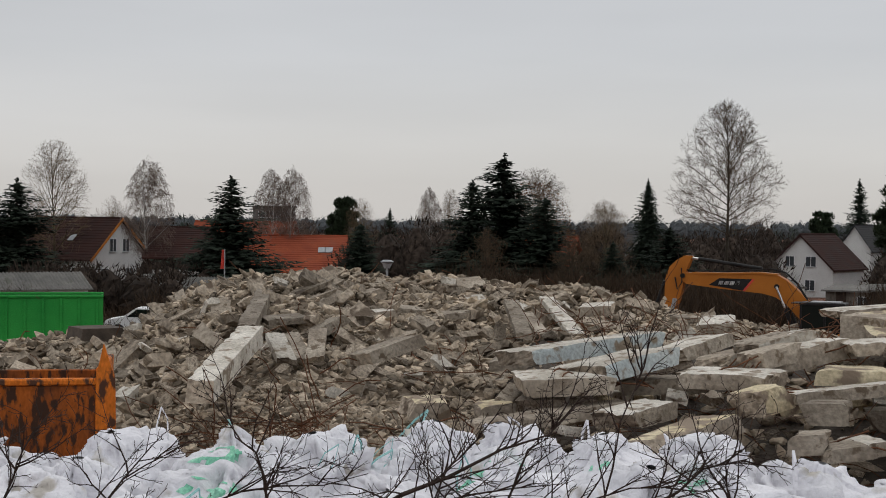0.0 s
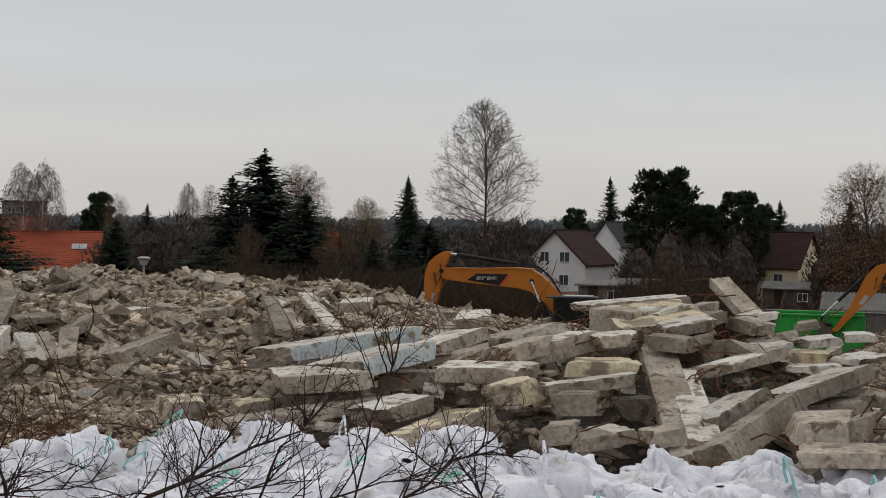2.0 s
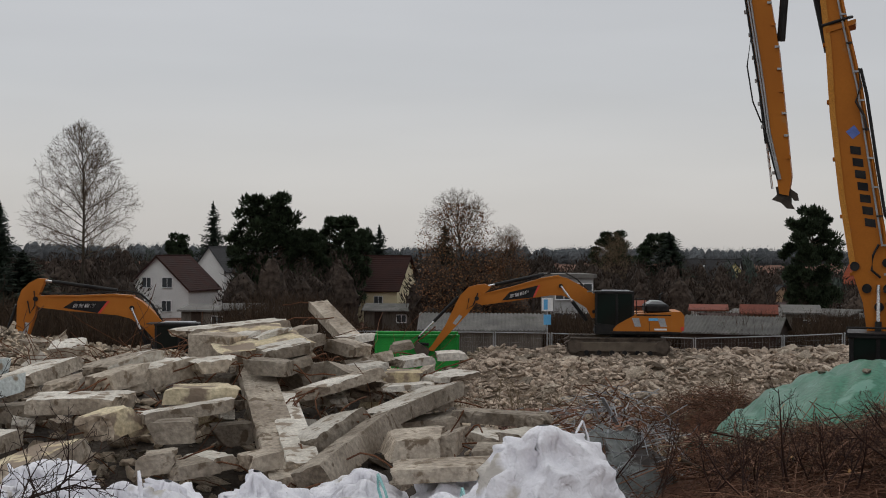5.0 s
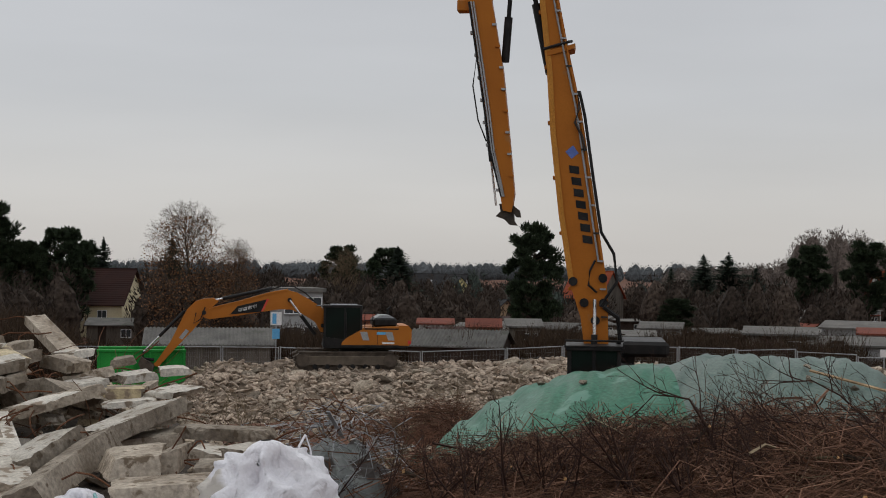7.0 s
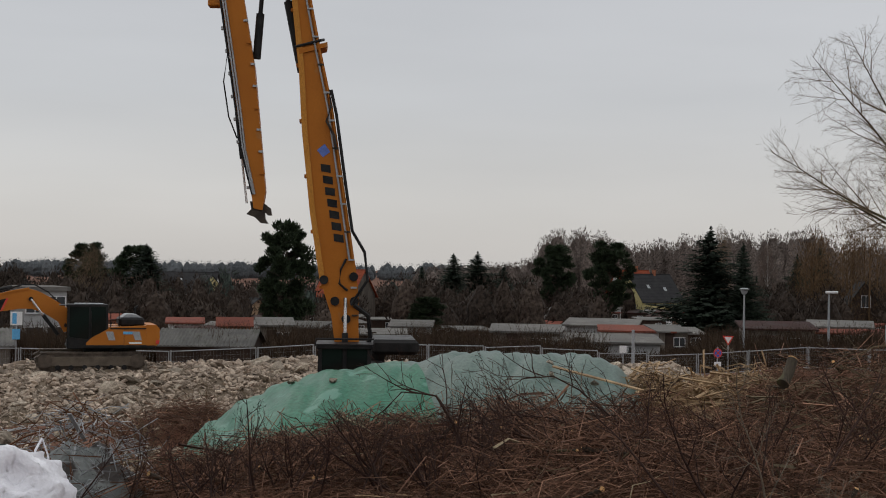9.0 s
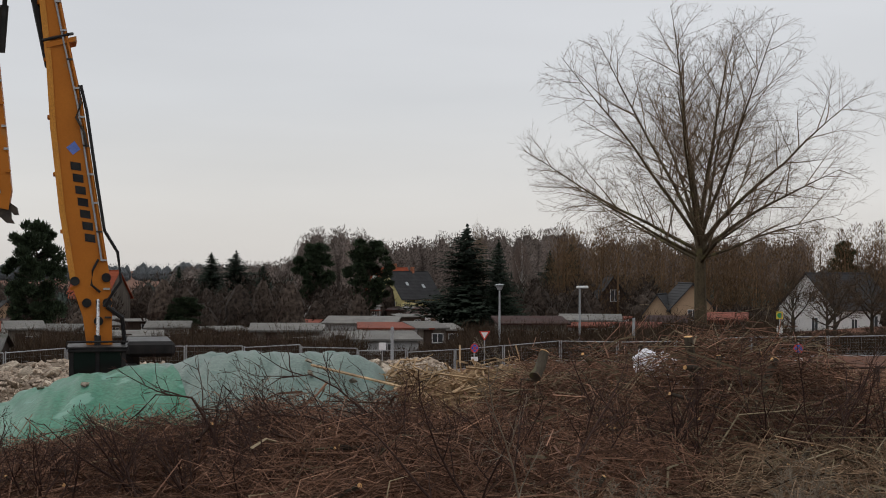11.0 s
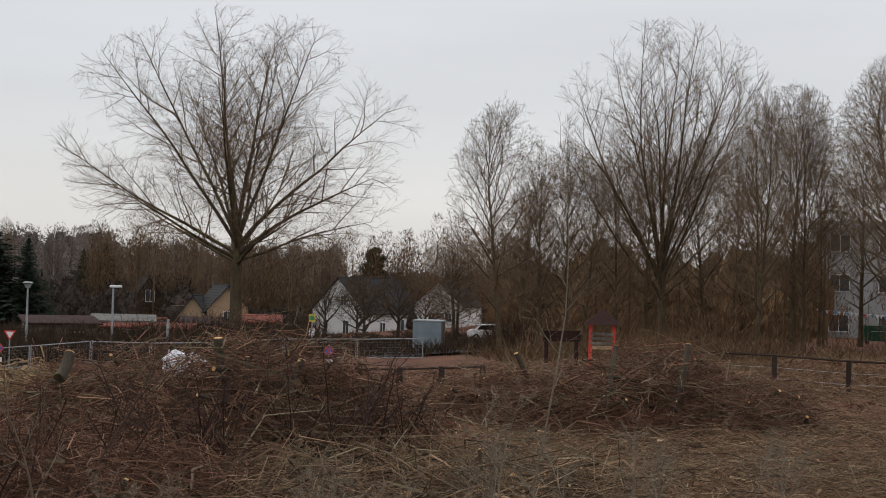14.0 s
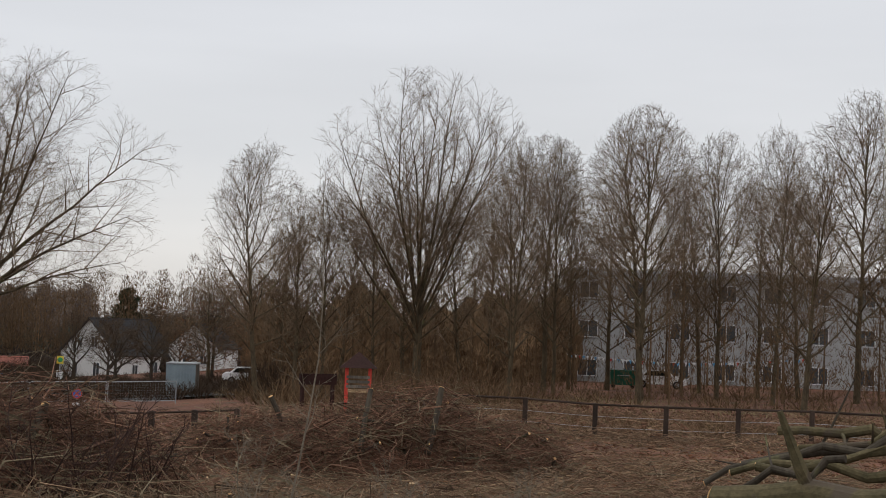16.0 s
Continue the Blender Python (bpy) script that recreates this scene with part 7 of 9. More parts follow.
house(-13.14, 150, -2.6, 46, 8.4, 11.5, 4.6, 8.55, PLASTER, TILE_B, "white rendered house with a steep dark brown roof", ((-1.0, 5.7, 0.9, 1.3), (0.9, 5.7, 0.9, 1.3), (-2.2, 2.6, 1.1, 1.3), (1.5, 2.6, 1.1, 1.3)), verge=ORANGE, sky=((-1, 4.5, 0.55),), chimney=False)
house(14.5, 200, -4.0, -27, 9.6, 10, 4.3, 8.8, PLASTER, TILE_B, "white house with a dark red-brown gabled roof", ((-1.7, 5.0, 1.3, 1.35), (1.5, 5.0, 1.5, 1.35), (1.4, 1.7, 1.4, 1.4), (-1.6, 1.7, 1.2, 1.4)), verge=TILE_B, chimney=False)
house(16.55, 216, -4.0, -18, 4.8, 11, 6.8, 10.1, PLASTER, TILE_G, "grey-roofed house with a white gable", chimney=False)
house(24.7, 180, -3.9, 72, 9, 8.4, 4.9, 8.95, CREAM, TILE_B, "cream house under a broad dark brown roof", ((0, 2.8, 1.2, 1.3),), ((-1, 2.5, 3.2, 1.1, 1.2), (-1, 5.5, 3.2, 1.1, 1.2)), chimney=False)
house(-6.2, 160, -2.9, 78, 9, 11, 5.2, 8.6, PLASTER, TILE_R, "white house with a bright red tiled roof", ((-1.2, 5.6, 0.9, 1.2),))
house(-4.1, 148, -2.3, 86, 10, 9.0, 3.2, 6.6, PLASTER, TILE_R, "long low building with a red tiled roof", sky=((-1, 1.4, 0.45), (-1, 2.1, 0.45)), chimney=False)
house(-9.5, 142, -2.2, 80, 8, 5.6, 4.6, 7.3, DARKWOOD, TILE_B, "dark timber house with a brown-red roof", chimney=False)
house(5.4, 128, -1.6, 80, 8, 7.5, 3.6, 6.3, PEACH, TILE_R, "red-roofed house half hidden by bare trees", chimney=False)
house(8.1, 142, -2.0, 10, 4.4, 7, 4.2, 6.9, PLASTER, TILE_G, "narrow white gabled house among the conifers", ((0, 3.2, 0.9, 1.1),), chimney=False)
house(55.1, 300, -4.4, -42, 8, 13, 4.2, 9.6, YPLASTER, TILE_G, "yellow house with a long dark grey roof", ((0, 5.8, 0.9, 1.4), (-1.6, 2.5, 1.2, 1.3), (1.6, 2.5, 1.2, 1.3)), sky=((1, 4, 0.5), (1, 9, 0.6)))
house(54.6, 316, -4.6, -60, 8, 8, 5.5, 10.6, PLASTER, TILE_R, "white house with a bright red roof behind the yellow one", ((0, 6.2, 0.9, 1.2),))
house(44.2, 262, -4.6, 60, 9, 8, 5.2, 9.9, OLDWOOD, TILE_R, "far house with a weathered red hipped roof")
house(39.9, 250, -5.0, 30, 5.2, 6, 3.0, 5.0, PEACH, TILE_G, "small peach house with a grey roof", ((0.6, 1.8, 0.8, 0.9),), chimney=False)
house(38.2, 330, -5, 80, 12, 16, 4.5, 9.0, PLASTER, TILE_G, "far row of dark-roofed houses", sky=((-1, 3, 0.5), (-1, 8, 0.4), (-1, 12, 0.6)), chimney=False)
house(38.0, 320, -5, 20, 6, 8, 5, 8.5, YPLASTER, TILE_G, "far yellow gabled house", chimney=False)
house(72.1, 200, -3.6, -38, 9.8, 13.5, 4.4, 9.1, PLASTER, TILE_G, "white rendered house with a grey tiled roof", ((-1.6, 5.6, 0.7, 1.2), (0.9, 5.8, 1.0, 1.4), (-2.3, 2.1, 0.8, 1.6), (1.4, 2.0, 1.0, 1.9)), ((1, 4, 2.0, 1.2, 1.4), (1, 8.5, 2.0, 1.6, 2.2)), chimney=False)
house(76.2, 205, -3.0, -20, 7.5, 9, 5.0, 8.2, PLASTER, TILE_G, "white house half hidden behind bare trees", ((-1, 3, 1, 1.2), (1.6, 3, 1, 1.2)), chimney=False)
house(66.2, 165, -2.6, -10, 3.6, 6, 3.2, 5.6, PEACH, TILE_G, "small house with an ochre gable", ((0, 2.6, 0.8, 1.0),), chimney=False)
house(67.6, 165, -2.6, 15, 5, 6, 4.2, 6.9, PEACH, TILE_G, "peach gabled house behind the great tree", ((0, 3.2, 1.0, 1.2),), chimney=False)
house(64.4, 220, -3.8, 10, 5, 7, 5, 8.6, DARKWOOD, TILE_G, "dark far house with one white-framed window", ((0.2, 5.6, 1.3, 1.7),), chimney=False)


def block(az, r, z, turn, w, d, storeys, sh, wall, label, cols, roof=FELT, win=(1.4, 1.3), band=None):
    """A flat-roofed building of several storeys."""
    t = thing("building", stand(az, r, z, turn), label, "building", "flat-roofed buildings")
    h = storeys * sh
    put("wall", Build().box((-w / 2, 0, -3), (w / 2, d, h)), wall, t)
    put("roof", Build().box((-w / 2 - 0.25, -0.25, h), (w / 2 + 0.25, d + 0.25, h + 0.35)), roof, t)
    if band:
        put("fascia", Build().box((-w / 2 - 0.3, -0.32, h - 0.25), (w / 2 + 0.3, -0.25, h + 0.3)), band, t, "blue-grey fascia")
    for s in range(storeys):
        for k in range(cols):
            window(t, -w / 2 + w * (k + 0.5) / cols, s * sh + sh * 0.55, *win, cross=win[0] > 1.0)
    return t


block(-6.85, 300, -5, 8, 8, 9, 4, 3.4, FELT, "far grey concrete block of flats", 5, TILE_G)
block(25.6, 190, -3.8, 0, 4.6, 6, 2, 3.3, FELT, "grey flat-roofed house behind the russet oak", 2, FELT)
block(31.55, 118, -1.4, 12, 3.4, 6, 2, 2.5, PALEGREY, "white flat-roofed house behind the excavator", 2, FELT)
block(98.8, 128, 1.0, 10, 33, 12, 3, 3.5, PALEGREY, "long white kindergarten building behind the bare trees", 8, FELT, (1.6, 1.4), GREYP)
block(45.4, 290, -6.6, 0, 3.5, 5, 2, 3.2, PLASTER, "far white flat-roofed house", 2, FELT)


def hut(az, r, w, d, h, rise, wall, roof, turn=0.0, label="allotment hut with a grey felt roof", door=True, corr=False, z=None):
    """An allotment hut, its low roof sloping to the front or pitched."""
    g = ground(az, r) if z is None else z
    t = thing("hut", stand(az, r, g - 0.05, turn), label, "hut", "allotment huts")
    if rise > 0.5:
        put("wall", Build().prism([(-w / 2, -0.5), (w / 2, -0.5), (w / 2, h), (-w / 2, h)], 0, d), wall, t)
        b = Build()
        for s0, s1, z0, z1 in ((-0.3, d / 2, h - 0.05, h + rise), (d / 2, d + 0.3, h + rise, h - 0.05)):
            n = 2 * int(w / 0.2) if corr else 1
            o = len(b.v)
            for k in range(n + 1):
                x, c = -w / 2 - 0.25 + (w + 0.5) * k / n, 0.07 * (k % 2) if corr else 0.06
                b.v += [(x, s0, z0 + c), (x, s1, z1 + c), (x, s0, z0 - 0.05), (x, s1, z1 - 0.05)]
            for k in range(n):
                p = o + 4 * k
                b.f += [(p, p + 4, p + 5, p + 1), (p + 2, p + 3, p + 7, p + 6), (p, p + 2, p + 6, p + 4), (p + 1, p + 5, p + 7, p + 3)]
        for x in (-w / 2, w / 2 - 0.06):
            put("gable", Build().add([(x, 0, h), (x, d, h), (x, d / 2, h + rise - 0.05), (x + 0.06, 0, h), (x + 0.06, d, h), (x + 0.06, d / 2, h + rise - 0.05)], [(0, 2, 1), (3, 4, 5), (0, 3, 5, 2), (1, 2, 5, 4)]), DARKWOOD, t)
        put("roof", b, roof, t)
    else:
        put("wall", Build().prism([(0, -0.5), (d, -0.5), (d, h + rise), (0, h)], -w / 2, w / 2, Matrix(((0, 1, 0, 0), (1, 0, 0, 0), (0, 0, 1, 0), (0, 0, 0, 1)))), wall, t)
        put("roof", Build().add([(-w / 2 - 0.3, -0.35, h - 0.02), (w / 2 + 0.3, -0.35, h - 0.02), (w / 2 + 0.3, d + 0.3, h + rise), (-w / 2 - 0.3, d + 0.3, h + rise),
                                 (-w / 2 - 0.3, -0.35, h + 0.12), (w / 2 + 0.3, -0.35, h + 0.12), (w / 2 + 0.3, d + 0.3, h + rise + 0.14), (-w / 2 - 0.3, d + 0.3, h + rise + 0.14)],
                                [(0, 3, 2, 1), (4, 5, 6, 7), (0, 1, 5, 4), (2, 3, 7, 6), (1, 2, 6, 5), (3, 0, 4, 7)]), roof, t)
    if door:
        put("door", Build().box((-w * 0.3, -0.05, 0), (-w * 0.3 + 0.8, 0.02, 1.9)), DARKWOOD, t)
        window(t, w * 0.2, h * 0.6, 0.9, 0.7)
    return t


hut(27.8, 76, 6.6, 5, 1.75, 0.75, OLDWOOD, ETERNIT, 0, "weathered board shed with a corrugated grey roof", False, True, -0.1)
hut(37.8, 84, 5.6, 5, 1.8, 0.85, DARKWOOD, ETERNIT, -10, "dark shed with a corrugated grey roof", False, True, -0.6)
hut(-16.4, 84, 6.2, 4.5, 1.95, 0.85, WHITEP, ETERNIT, 14, "whitewashed shed with a corrugated grey roof", False, True, -0.1)
hut(-10.3, 92, 5.0, 5, 2.0, 0.6, WHITEP, ETERNIT, -6, "white hut with a corrugated roof by the rubble", True, True, -0.5)
hut(-10.0, 100, 5.5, 4, 2.1, 0.4, OLDWOOD, FELT, 4, z=-0.4)
hut(54.3, 100, 7.6, 5, 1.5, 0.35, PALEGREY, FELT, 6, "white-walled hut with a broad grey felt roof")
hut(55.5, 118, 6.0, 4, 2.1, 0.3, WHITEP, RUSTROOF, 2, "white hut with a red felt roof")
hut(54.0, 128, 6.4, 4.5, 2.5, 0.45, PALEGREY, FELT, -6, "white hut with an orange-edged roof")
hut(51.0, 102, 4.8, 5, 2.0, 0.3, OLDWOOD, FELT, 0)
hut(63.5, 112, 4.6, 4, 2.2, 0.35, DARKWOOD, FELT, 0, "dark hut with a pale felt roof")
hut(61.2, 105, 5.0, 4, 2.3, 0.4, OLDWOOD, TILE_B, 8, "brown hut with a brown roof")
hut(68.9, 122, 3.6, 4, 2.2, 0.5, BRICK, RUSTROOF, 0, "low red-brown hut beside the great tree")
hut(66.6, 126, 3.4, 4, 2.0, 0.5, WHITEP, TILE_B, 0, "white hut with a rusty red roof")
hut(39.0, 130, 3.0, 4, 2.2, 0.7, BRICK, RUSTROOF, 0, "small red-roofed brick hut")
hut(37.0, 150, 3.6, 4, 2.4, 0.4, WHITEP, RUSTROOF, 0, "small white hut with a red roof")
hut(33.9, 170, 3.0, 4, 2.6, 0.6, BRICK, RUSTROOF, 0, "orange-red hut under the pines")
hut(24.0, 140, 5.5, 4, 2.0, 0.6, OLDWOOD, ETERNIT, -10, "weathered hut with a grey roof before the cream house")
random.seed(77)
for _ in range(105):
    a, r = rnd(36, 67), 98 + 200 * random.random() ** 0.8
    hut(a, r, rnd(2.4, 4.4), rnd(3, 5), rnd(1.6, 2.2), rnd(0.2, 0.45), random.choice((PALEGREY, OLDWOOD, DARKWOOD, OLDWOOD, WHITEP, DARKWOOD)), random.choice((FELT, FELT, FELT, ETERNIT, TILE_B, RUSTROOF)), rnd(-25, 25), "allotment hut among bare shrubs")
for _ in range(10):
    a, r = rnd(-20, 24), rnd(100, 130)
    hut(a, r, rnd(3, 5), rnd(3, 4), rnd(1.9, 2.2), 0.3, random.choice((OLDWOOD, DARKWOOD)), FELT, rnd(-20, 20), "dark allotment hut among bare shrubs")


# ---- fences, lamps and signs ----
def site_fence():
    """Galvanised mesh fence panels round the site, in line."""
    line = [(14, 78), (20, 76), (26, 73), (33, 71), (40, 70), (47, 73), (54, 78), (60, 81), (67, 82), (73, 80), (78.5, 78)]
    pts = []
    for (a0, r0), (a1, r1) in zip(line, line[1:]):
        n = max(1, round((at(a1, r1) - at(a0, r0)).length / 3.5))
        pts += [(a0 + (a1 - a0) * k / n, r0 + (r1 - r0) * k / n) for k in range(n)]
    for (a0, r0), (a1, r1) in zip(pts, pts[1:]):
        p, q = on_ground(a0, r0), on_ground(a1, r1)
        u = q - p
        u.z = 0
        ln = u.length
        t = thing("fence_panel", Matrix.Translation(p) @ Matrix.Rotation(math.atan2(u.y, u.x), 4, "Z"), "galvanised mesh site fence panel on block feet", "fence", "site fence")
        dz = q.z - p.z
        h = float(np.interp(a0, (48, 56, 80), (1.8, 1.3, 1.2)))
        put("post", Build().tube([(0.04, 0, 0), (0.04, 0, h + 0.06)], 0.035, 6), STEEL, t)
        put("post", Build().tube([(ln - 0.06, 0, dz), (ln - 0.06, 0, h + dz)], 0.03, 6), STEEL, t)
        put("top_rail", Build().tube([(0.04, 0, h), (ln - 0.06, 0, h + dz)], 0.028, 6), STEEL, t)
        put("bottom_rail", Build().tube([(0.04, 0, 0.15), (ln - 0.06, 0, 0.15 + dz)], 0.022, 5), STEEL, t)
        b = Build()
        n = 26
        for k in range(1, n):
            x = ln * k / n
            b.tube([(x, 0, 0.15 + dz * k / n), (x, 0, h + dz * k / n)], 0.0025, 3, False)
        for k in range(1, 7):
            z = 0.15 + (h - 0.2) * k / 7
            b.tube([(0, 0, z), (ln, 0, z + dz)], 0.0025, 3, False)
        tagged(put("wire_mesh", b, STEEL, t), kind="stuff")
        put("block_foot", Build().box((-0.3, -0.12, -0.05), (0.36, 0.12, 0.1), bevel=0.03), CONC, t, "concrete block foot")


site_fence()


def park_fence():
    """Dark posts with a top rail and wires, along the park."""
    pts = [(87.2 + 2.85 * k, 45.2 + 0.05 * k) for k in range(9)]
    t = thing("park_fence", Matrix(), "dark post-and-rail fence with wires before the park", "fence")
    for k, (a, r) in enumerate(pts):
        p = on_ground(a, r)
        put("post", Build().box((-0.08, -0.08, -0.3), (0.08, 0.08, 1.12), Matrix.Translation(p) @ Matrix.Rotation(radians(-a), 4, "Z"), bevel=0.015), DARKWOOD, t)
        if k:
            q = on_ground(*pts[k - 1])
            put("rail", Build().tube([q + Vector((0, 0, 1.08)), p + Vector((0, 0, 1.08))], 0.04, 6), DARKWOOD, t)
            for z in (0.35, 0.7):
                put("wire", Build().tube([q + Vector((0, 0, z)), p + Vector((0, 0, z))], 0.008, 3), STEEL, t)
    t2 = thing("low_fence", Matrix(), "low dark post-and-rail fence at the edge of the clearing", "fence")
    prev = None
    for a in np.arange(71.5, 79, 1.7):
        p = on_ground(a, 52)
        put("post", Build().box((-0.1, -0.1, -0.3), (0.1, 0.1, 0.75), Matrix.Translation(p), bevel=0.02), DARKWOOD, t2)
        if prev is not None:
            put("rail", Build().tube([prev + Vector((0, 0, 0.68)), p + Vector((0, 0, 0.68))], 0.04, 6), DARKWOOD, t2)
        prev = p


park_fence()


def lamp(az, r, top, head="box"):
    g = ground(az, r)
    h = top - g
    t = thing("street_lamp", stand(az, r, g), "grey street lamp with a flat pale head", "street lamp", "street lamps")
    put("pole", Build().tube([(0, 0, -0.2), (0, 0, h * 0.6), (0, 0, h)], [0.09, 0.075, 0.06], 8), GREYP, t)
    if head == "box":
        put("head", Build().box((-0.22, -0.2, h - 0.02), (0.55, 0.2, h + 0.14), bevel=0.06), WHITEP, t, "pale flat lamp head")
    else:
        put("head", Build().tube([(0, 0, h), (0, 0, h + 0.25), (0, 0, h + 0.3)], [0.15, 0.26, 0.34], 12), GREYP, t, "round lamp head")
        put("cap", Build().tube([(0, 0, h + 0.34), (0, 0, h + 0.42)], [0.36, 0.2], 12), GREYP, t)


lamp(63.1, 90, 4.75)
lamp(59.8, 96, 4.5, "round")
lamp(-2.3, 70, 3.6, "round")


def sign(az, r, top, kind, label, turn=0.0):
    g = ground(az, r)
    h = top - g
    t = thing("road_sign", stand(az, r, g, turn), label, "road sign", "road signs")
    put("pole", Build().tube([(0, 0.04, -0.2), (0, 0.04, h)], 0.04, 6), STEEL, t)
    if kind == "yield":
        put("plate", Build().prism([(-0.34, h), (0.34, h), (0, h - 0.58)], -0.01, 0.01), REDP, t, "red triangle")
        put("plate_face", Build().prism([(-0.22, h - 0.07), (0.22, h - 0.07), (0, h - 0.44)], -0.018, -0.0101), WHITEP, t, "white field")
    elif kind == "nostop":
        put("plate", Build().tube([(0, -0.012, h - 0.35), (0, 0.012, h - 0.35)], 0.27, 20), REDP, t, "red ring")
        put("plate_face", Build().tube([(0, -0.02, h - 0.35), (0, -0.013, h - 0.35)], 0.21, 20), mat("sign_blue", (0.05, 0.12, 0.5), (0.06, 0.15, 0.55)), t, "blue field")
        for s in (-1, 1):
            put("plate_bar", Build().box((-0.2, -0.026, -0.03), (0.2, -0.021, 0.03), Matrix.Translation((0, 0, h - 0.35)) @ Matrix.Rotation(s * 0.785, 4, "Y")), REDP, t)
        put("sub_plate", Build().box((-0.22, -0.01, h - 1.1), (0.22, 0.01, h - 0.85)), WHITEP, t, "small white plate")
    elif kind == "stop_h":
        put("plate", Build().box((-0.22, -0.02, h - 0.5), (0.22, 0.02, h)), YELLP, t, "yellow stop plate")
        put("plate_face", Build().tube([(0, -0.03, h - 0.25), (0, -0.021, h - 0.25)], 0.17, 16), mat("sign_green", (0.05, 0.3, 0.1), (0.06, 0.34, 0.12)), t, "green disc")
        put("timetable", Build().box((-0.2, -0.02, h - 1.5), (0.2, 0.02, h - 0.95)), WHITEP, t)
    elif kind == "white":
        put("plate", Build().box((-0.2, -0.02, h - 0.4), (0.2, 0.02, h)), WHITEP, t, "small white plate")
    else:
        put("plate", Build().box((-0.3, -0.02, h - 0.75), (0.3, 0.02, h - 0.05)), WHITEP, t, "pale board with a blue field")
        put("plate_bar", Build().box((-0.2, -0.03, h - 0.68), (0.02, -0.021, h - 0.12)), BLUEP, t)
        put("plate_bar", Build().box((-0.2, -0.03, h - 1.5), (0.2, 0.03, h - 0.95)), BLUEP, t)
    return t


sign(59.2, 84, 2.2, "yield", "red and white yield sign on a grey pole")
sign(58.8, 80, 1.75, "nostop", "round red and blue no-stopping sign", 30)
sign(71.85, 78, 2.05, "nostop", "round red and blue no-stopping sign")
sign(71.1, 95, 3.2, "stop_h", "yellow and green bus stop sign")
sign(30.5, 76, 3.4, "board", "pale blue signboard on a grey post")
sign(55.0, 78, 1.8, "white", "small sign on a pole by the fence")
for az, r, top in ((65.3, 88, 2.9), (55.4, 80, 2.6)):
    tagged(put("pole", Build().tube([on_ground(az, r, -0.2), at(az, r, top)], 0.09, 8), GREYP), "plain grey pole by the road", "pole")


PALEBLUE = mat("weathered_blue_grey_paint", (0.22, 0.27, 0.30), (0.30, 0.36, 0.39), 1.2, 0.7, bump=0.1)


def tool_container():
    t = thing("steel_container", stand(75.25, 92, ground(75.2, 92), -8), "pale grey corrugated steel container by the fence", "container")
    prof = []
    for k in range(20):
        prof += [(1.9 * k / 20, -0.03 * (k % 2)), (1.9 * (k + 1) / 20, -0.03 * (k % 2))]
    prof += [(1.9, 0.07), (0.0, 0.07)]
    b = Build().prism([(x, -y) for x, y in prof], 0.1, 2.1, Matrix(((1, 0, 0, 0), (0, 0, -1, 0), (0, 1, 0, 0), (0, 0, 0, 1))))
    put("front_wall", b, PALEBLUE, t)
    put("body", Build().box((0.02, 0.08, 0.05), (1.88, 2.2, 2.12)), OLDWOOD, t)
    put("roof", Build().box((-0.04, -0.06, 2.12), (1.94, 2.25, 2.22), bevel=0.02), GREYP, t)


tool_container()


def play_tower():
    t = thing("play_tower", stand(83.1, 60, ground(83.1, 60)), "red wooden play tower with a hipped roof", "play tower")
    for x in (-0.5, 0.5):
        for y in (0, 1):
            put("post", Build().box((x - 0.07, y - 0.07, 0), (x + 0.07, y + 0.07, 2.1)), REDP, t, "red post")
    put("roof", Build().add([(-0.8, -0.3, 2.0), (0.8, -0.3, 2.0), (0.8, 1.3, 2.0), (-0.8, 1.3, 2.0), (0, 0.5, 2.7)], [(0, 1, 4), (1, 2, 4), (2, 3, 4), (3, 0, 4), (3, 2, 1, 0)]), TILE_B, t, "brown-red roof")
    put("platform", Build().box((-0.55, -0.05, 0.95), (0.55, 1.05, 1.05)), RAWWOOD, t)
    for z in (1.15, 1.35, 1.55):
        put("railing_board", Build().box((-0.5, -0.1, z), (0.5, -0.06, z + 0.12)), OLDWOOD, t)
    s = thing("slide", stand(80.8, 64, ground(80.8, 64), 30), "orange-yellow wooden play frame", "play equipment")
    for x in (0, 1.6):
        put("post", Build().box((x, 0, 0), (x + 0.14, 0.14, 1.7)), TILE_B, s)
    put("beam", Build().box((-0.1, 0, 1.2), (1.85, 0.12, 1.7)), TILE_B, s)


play_tower()


def car(az, r, turn, paint, label, dz=0.0):
    t = thing("car", stand(az, r, ground(az, r) + dz, turn), label, "car", "parked cars")
    prof = [(-2.1, 0.35), (-2.15, 0.75), (-1.9, 0.95), (-1.45, 1.0), (-1.0, 1.42), (0.5, 1.46), (1.15, 1.0), (2.0, 0.85), (2.15, 0.55), (2.1, 0.3)]
    put("body", Build().prism(prof, -0.85, 0.85), paint, t)
    put("side_glass", Build().prism([(-1.3, 1.0), (-0.92, 1.36), (0.42, 1.4), (0.95, 1.0)], -0.86, 0.86), GLASS, t, "dark side windows")
    for x in (-1.35, 1.35):
        for y in (-0.8, 0.8):
            w = put("wheel", Build().tube([(x, y - 0.1, 0.32), (x, y + 0.1, 0.32)], 0.32, 14), BLACK, t)
            put("rim", Build().tube([(x, y - 0.115, 0.32), (x, y + 0.115, 0.32)], 0.19, 10), STEEL, w)
    for y in (-0.6, 0.6):
        put("headlight", Build().box((2.02, y - 0.16, 0.62), (2.14, y + 0.16, 0.76)), WHITEP, t)


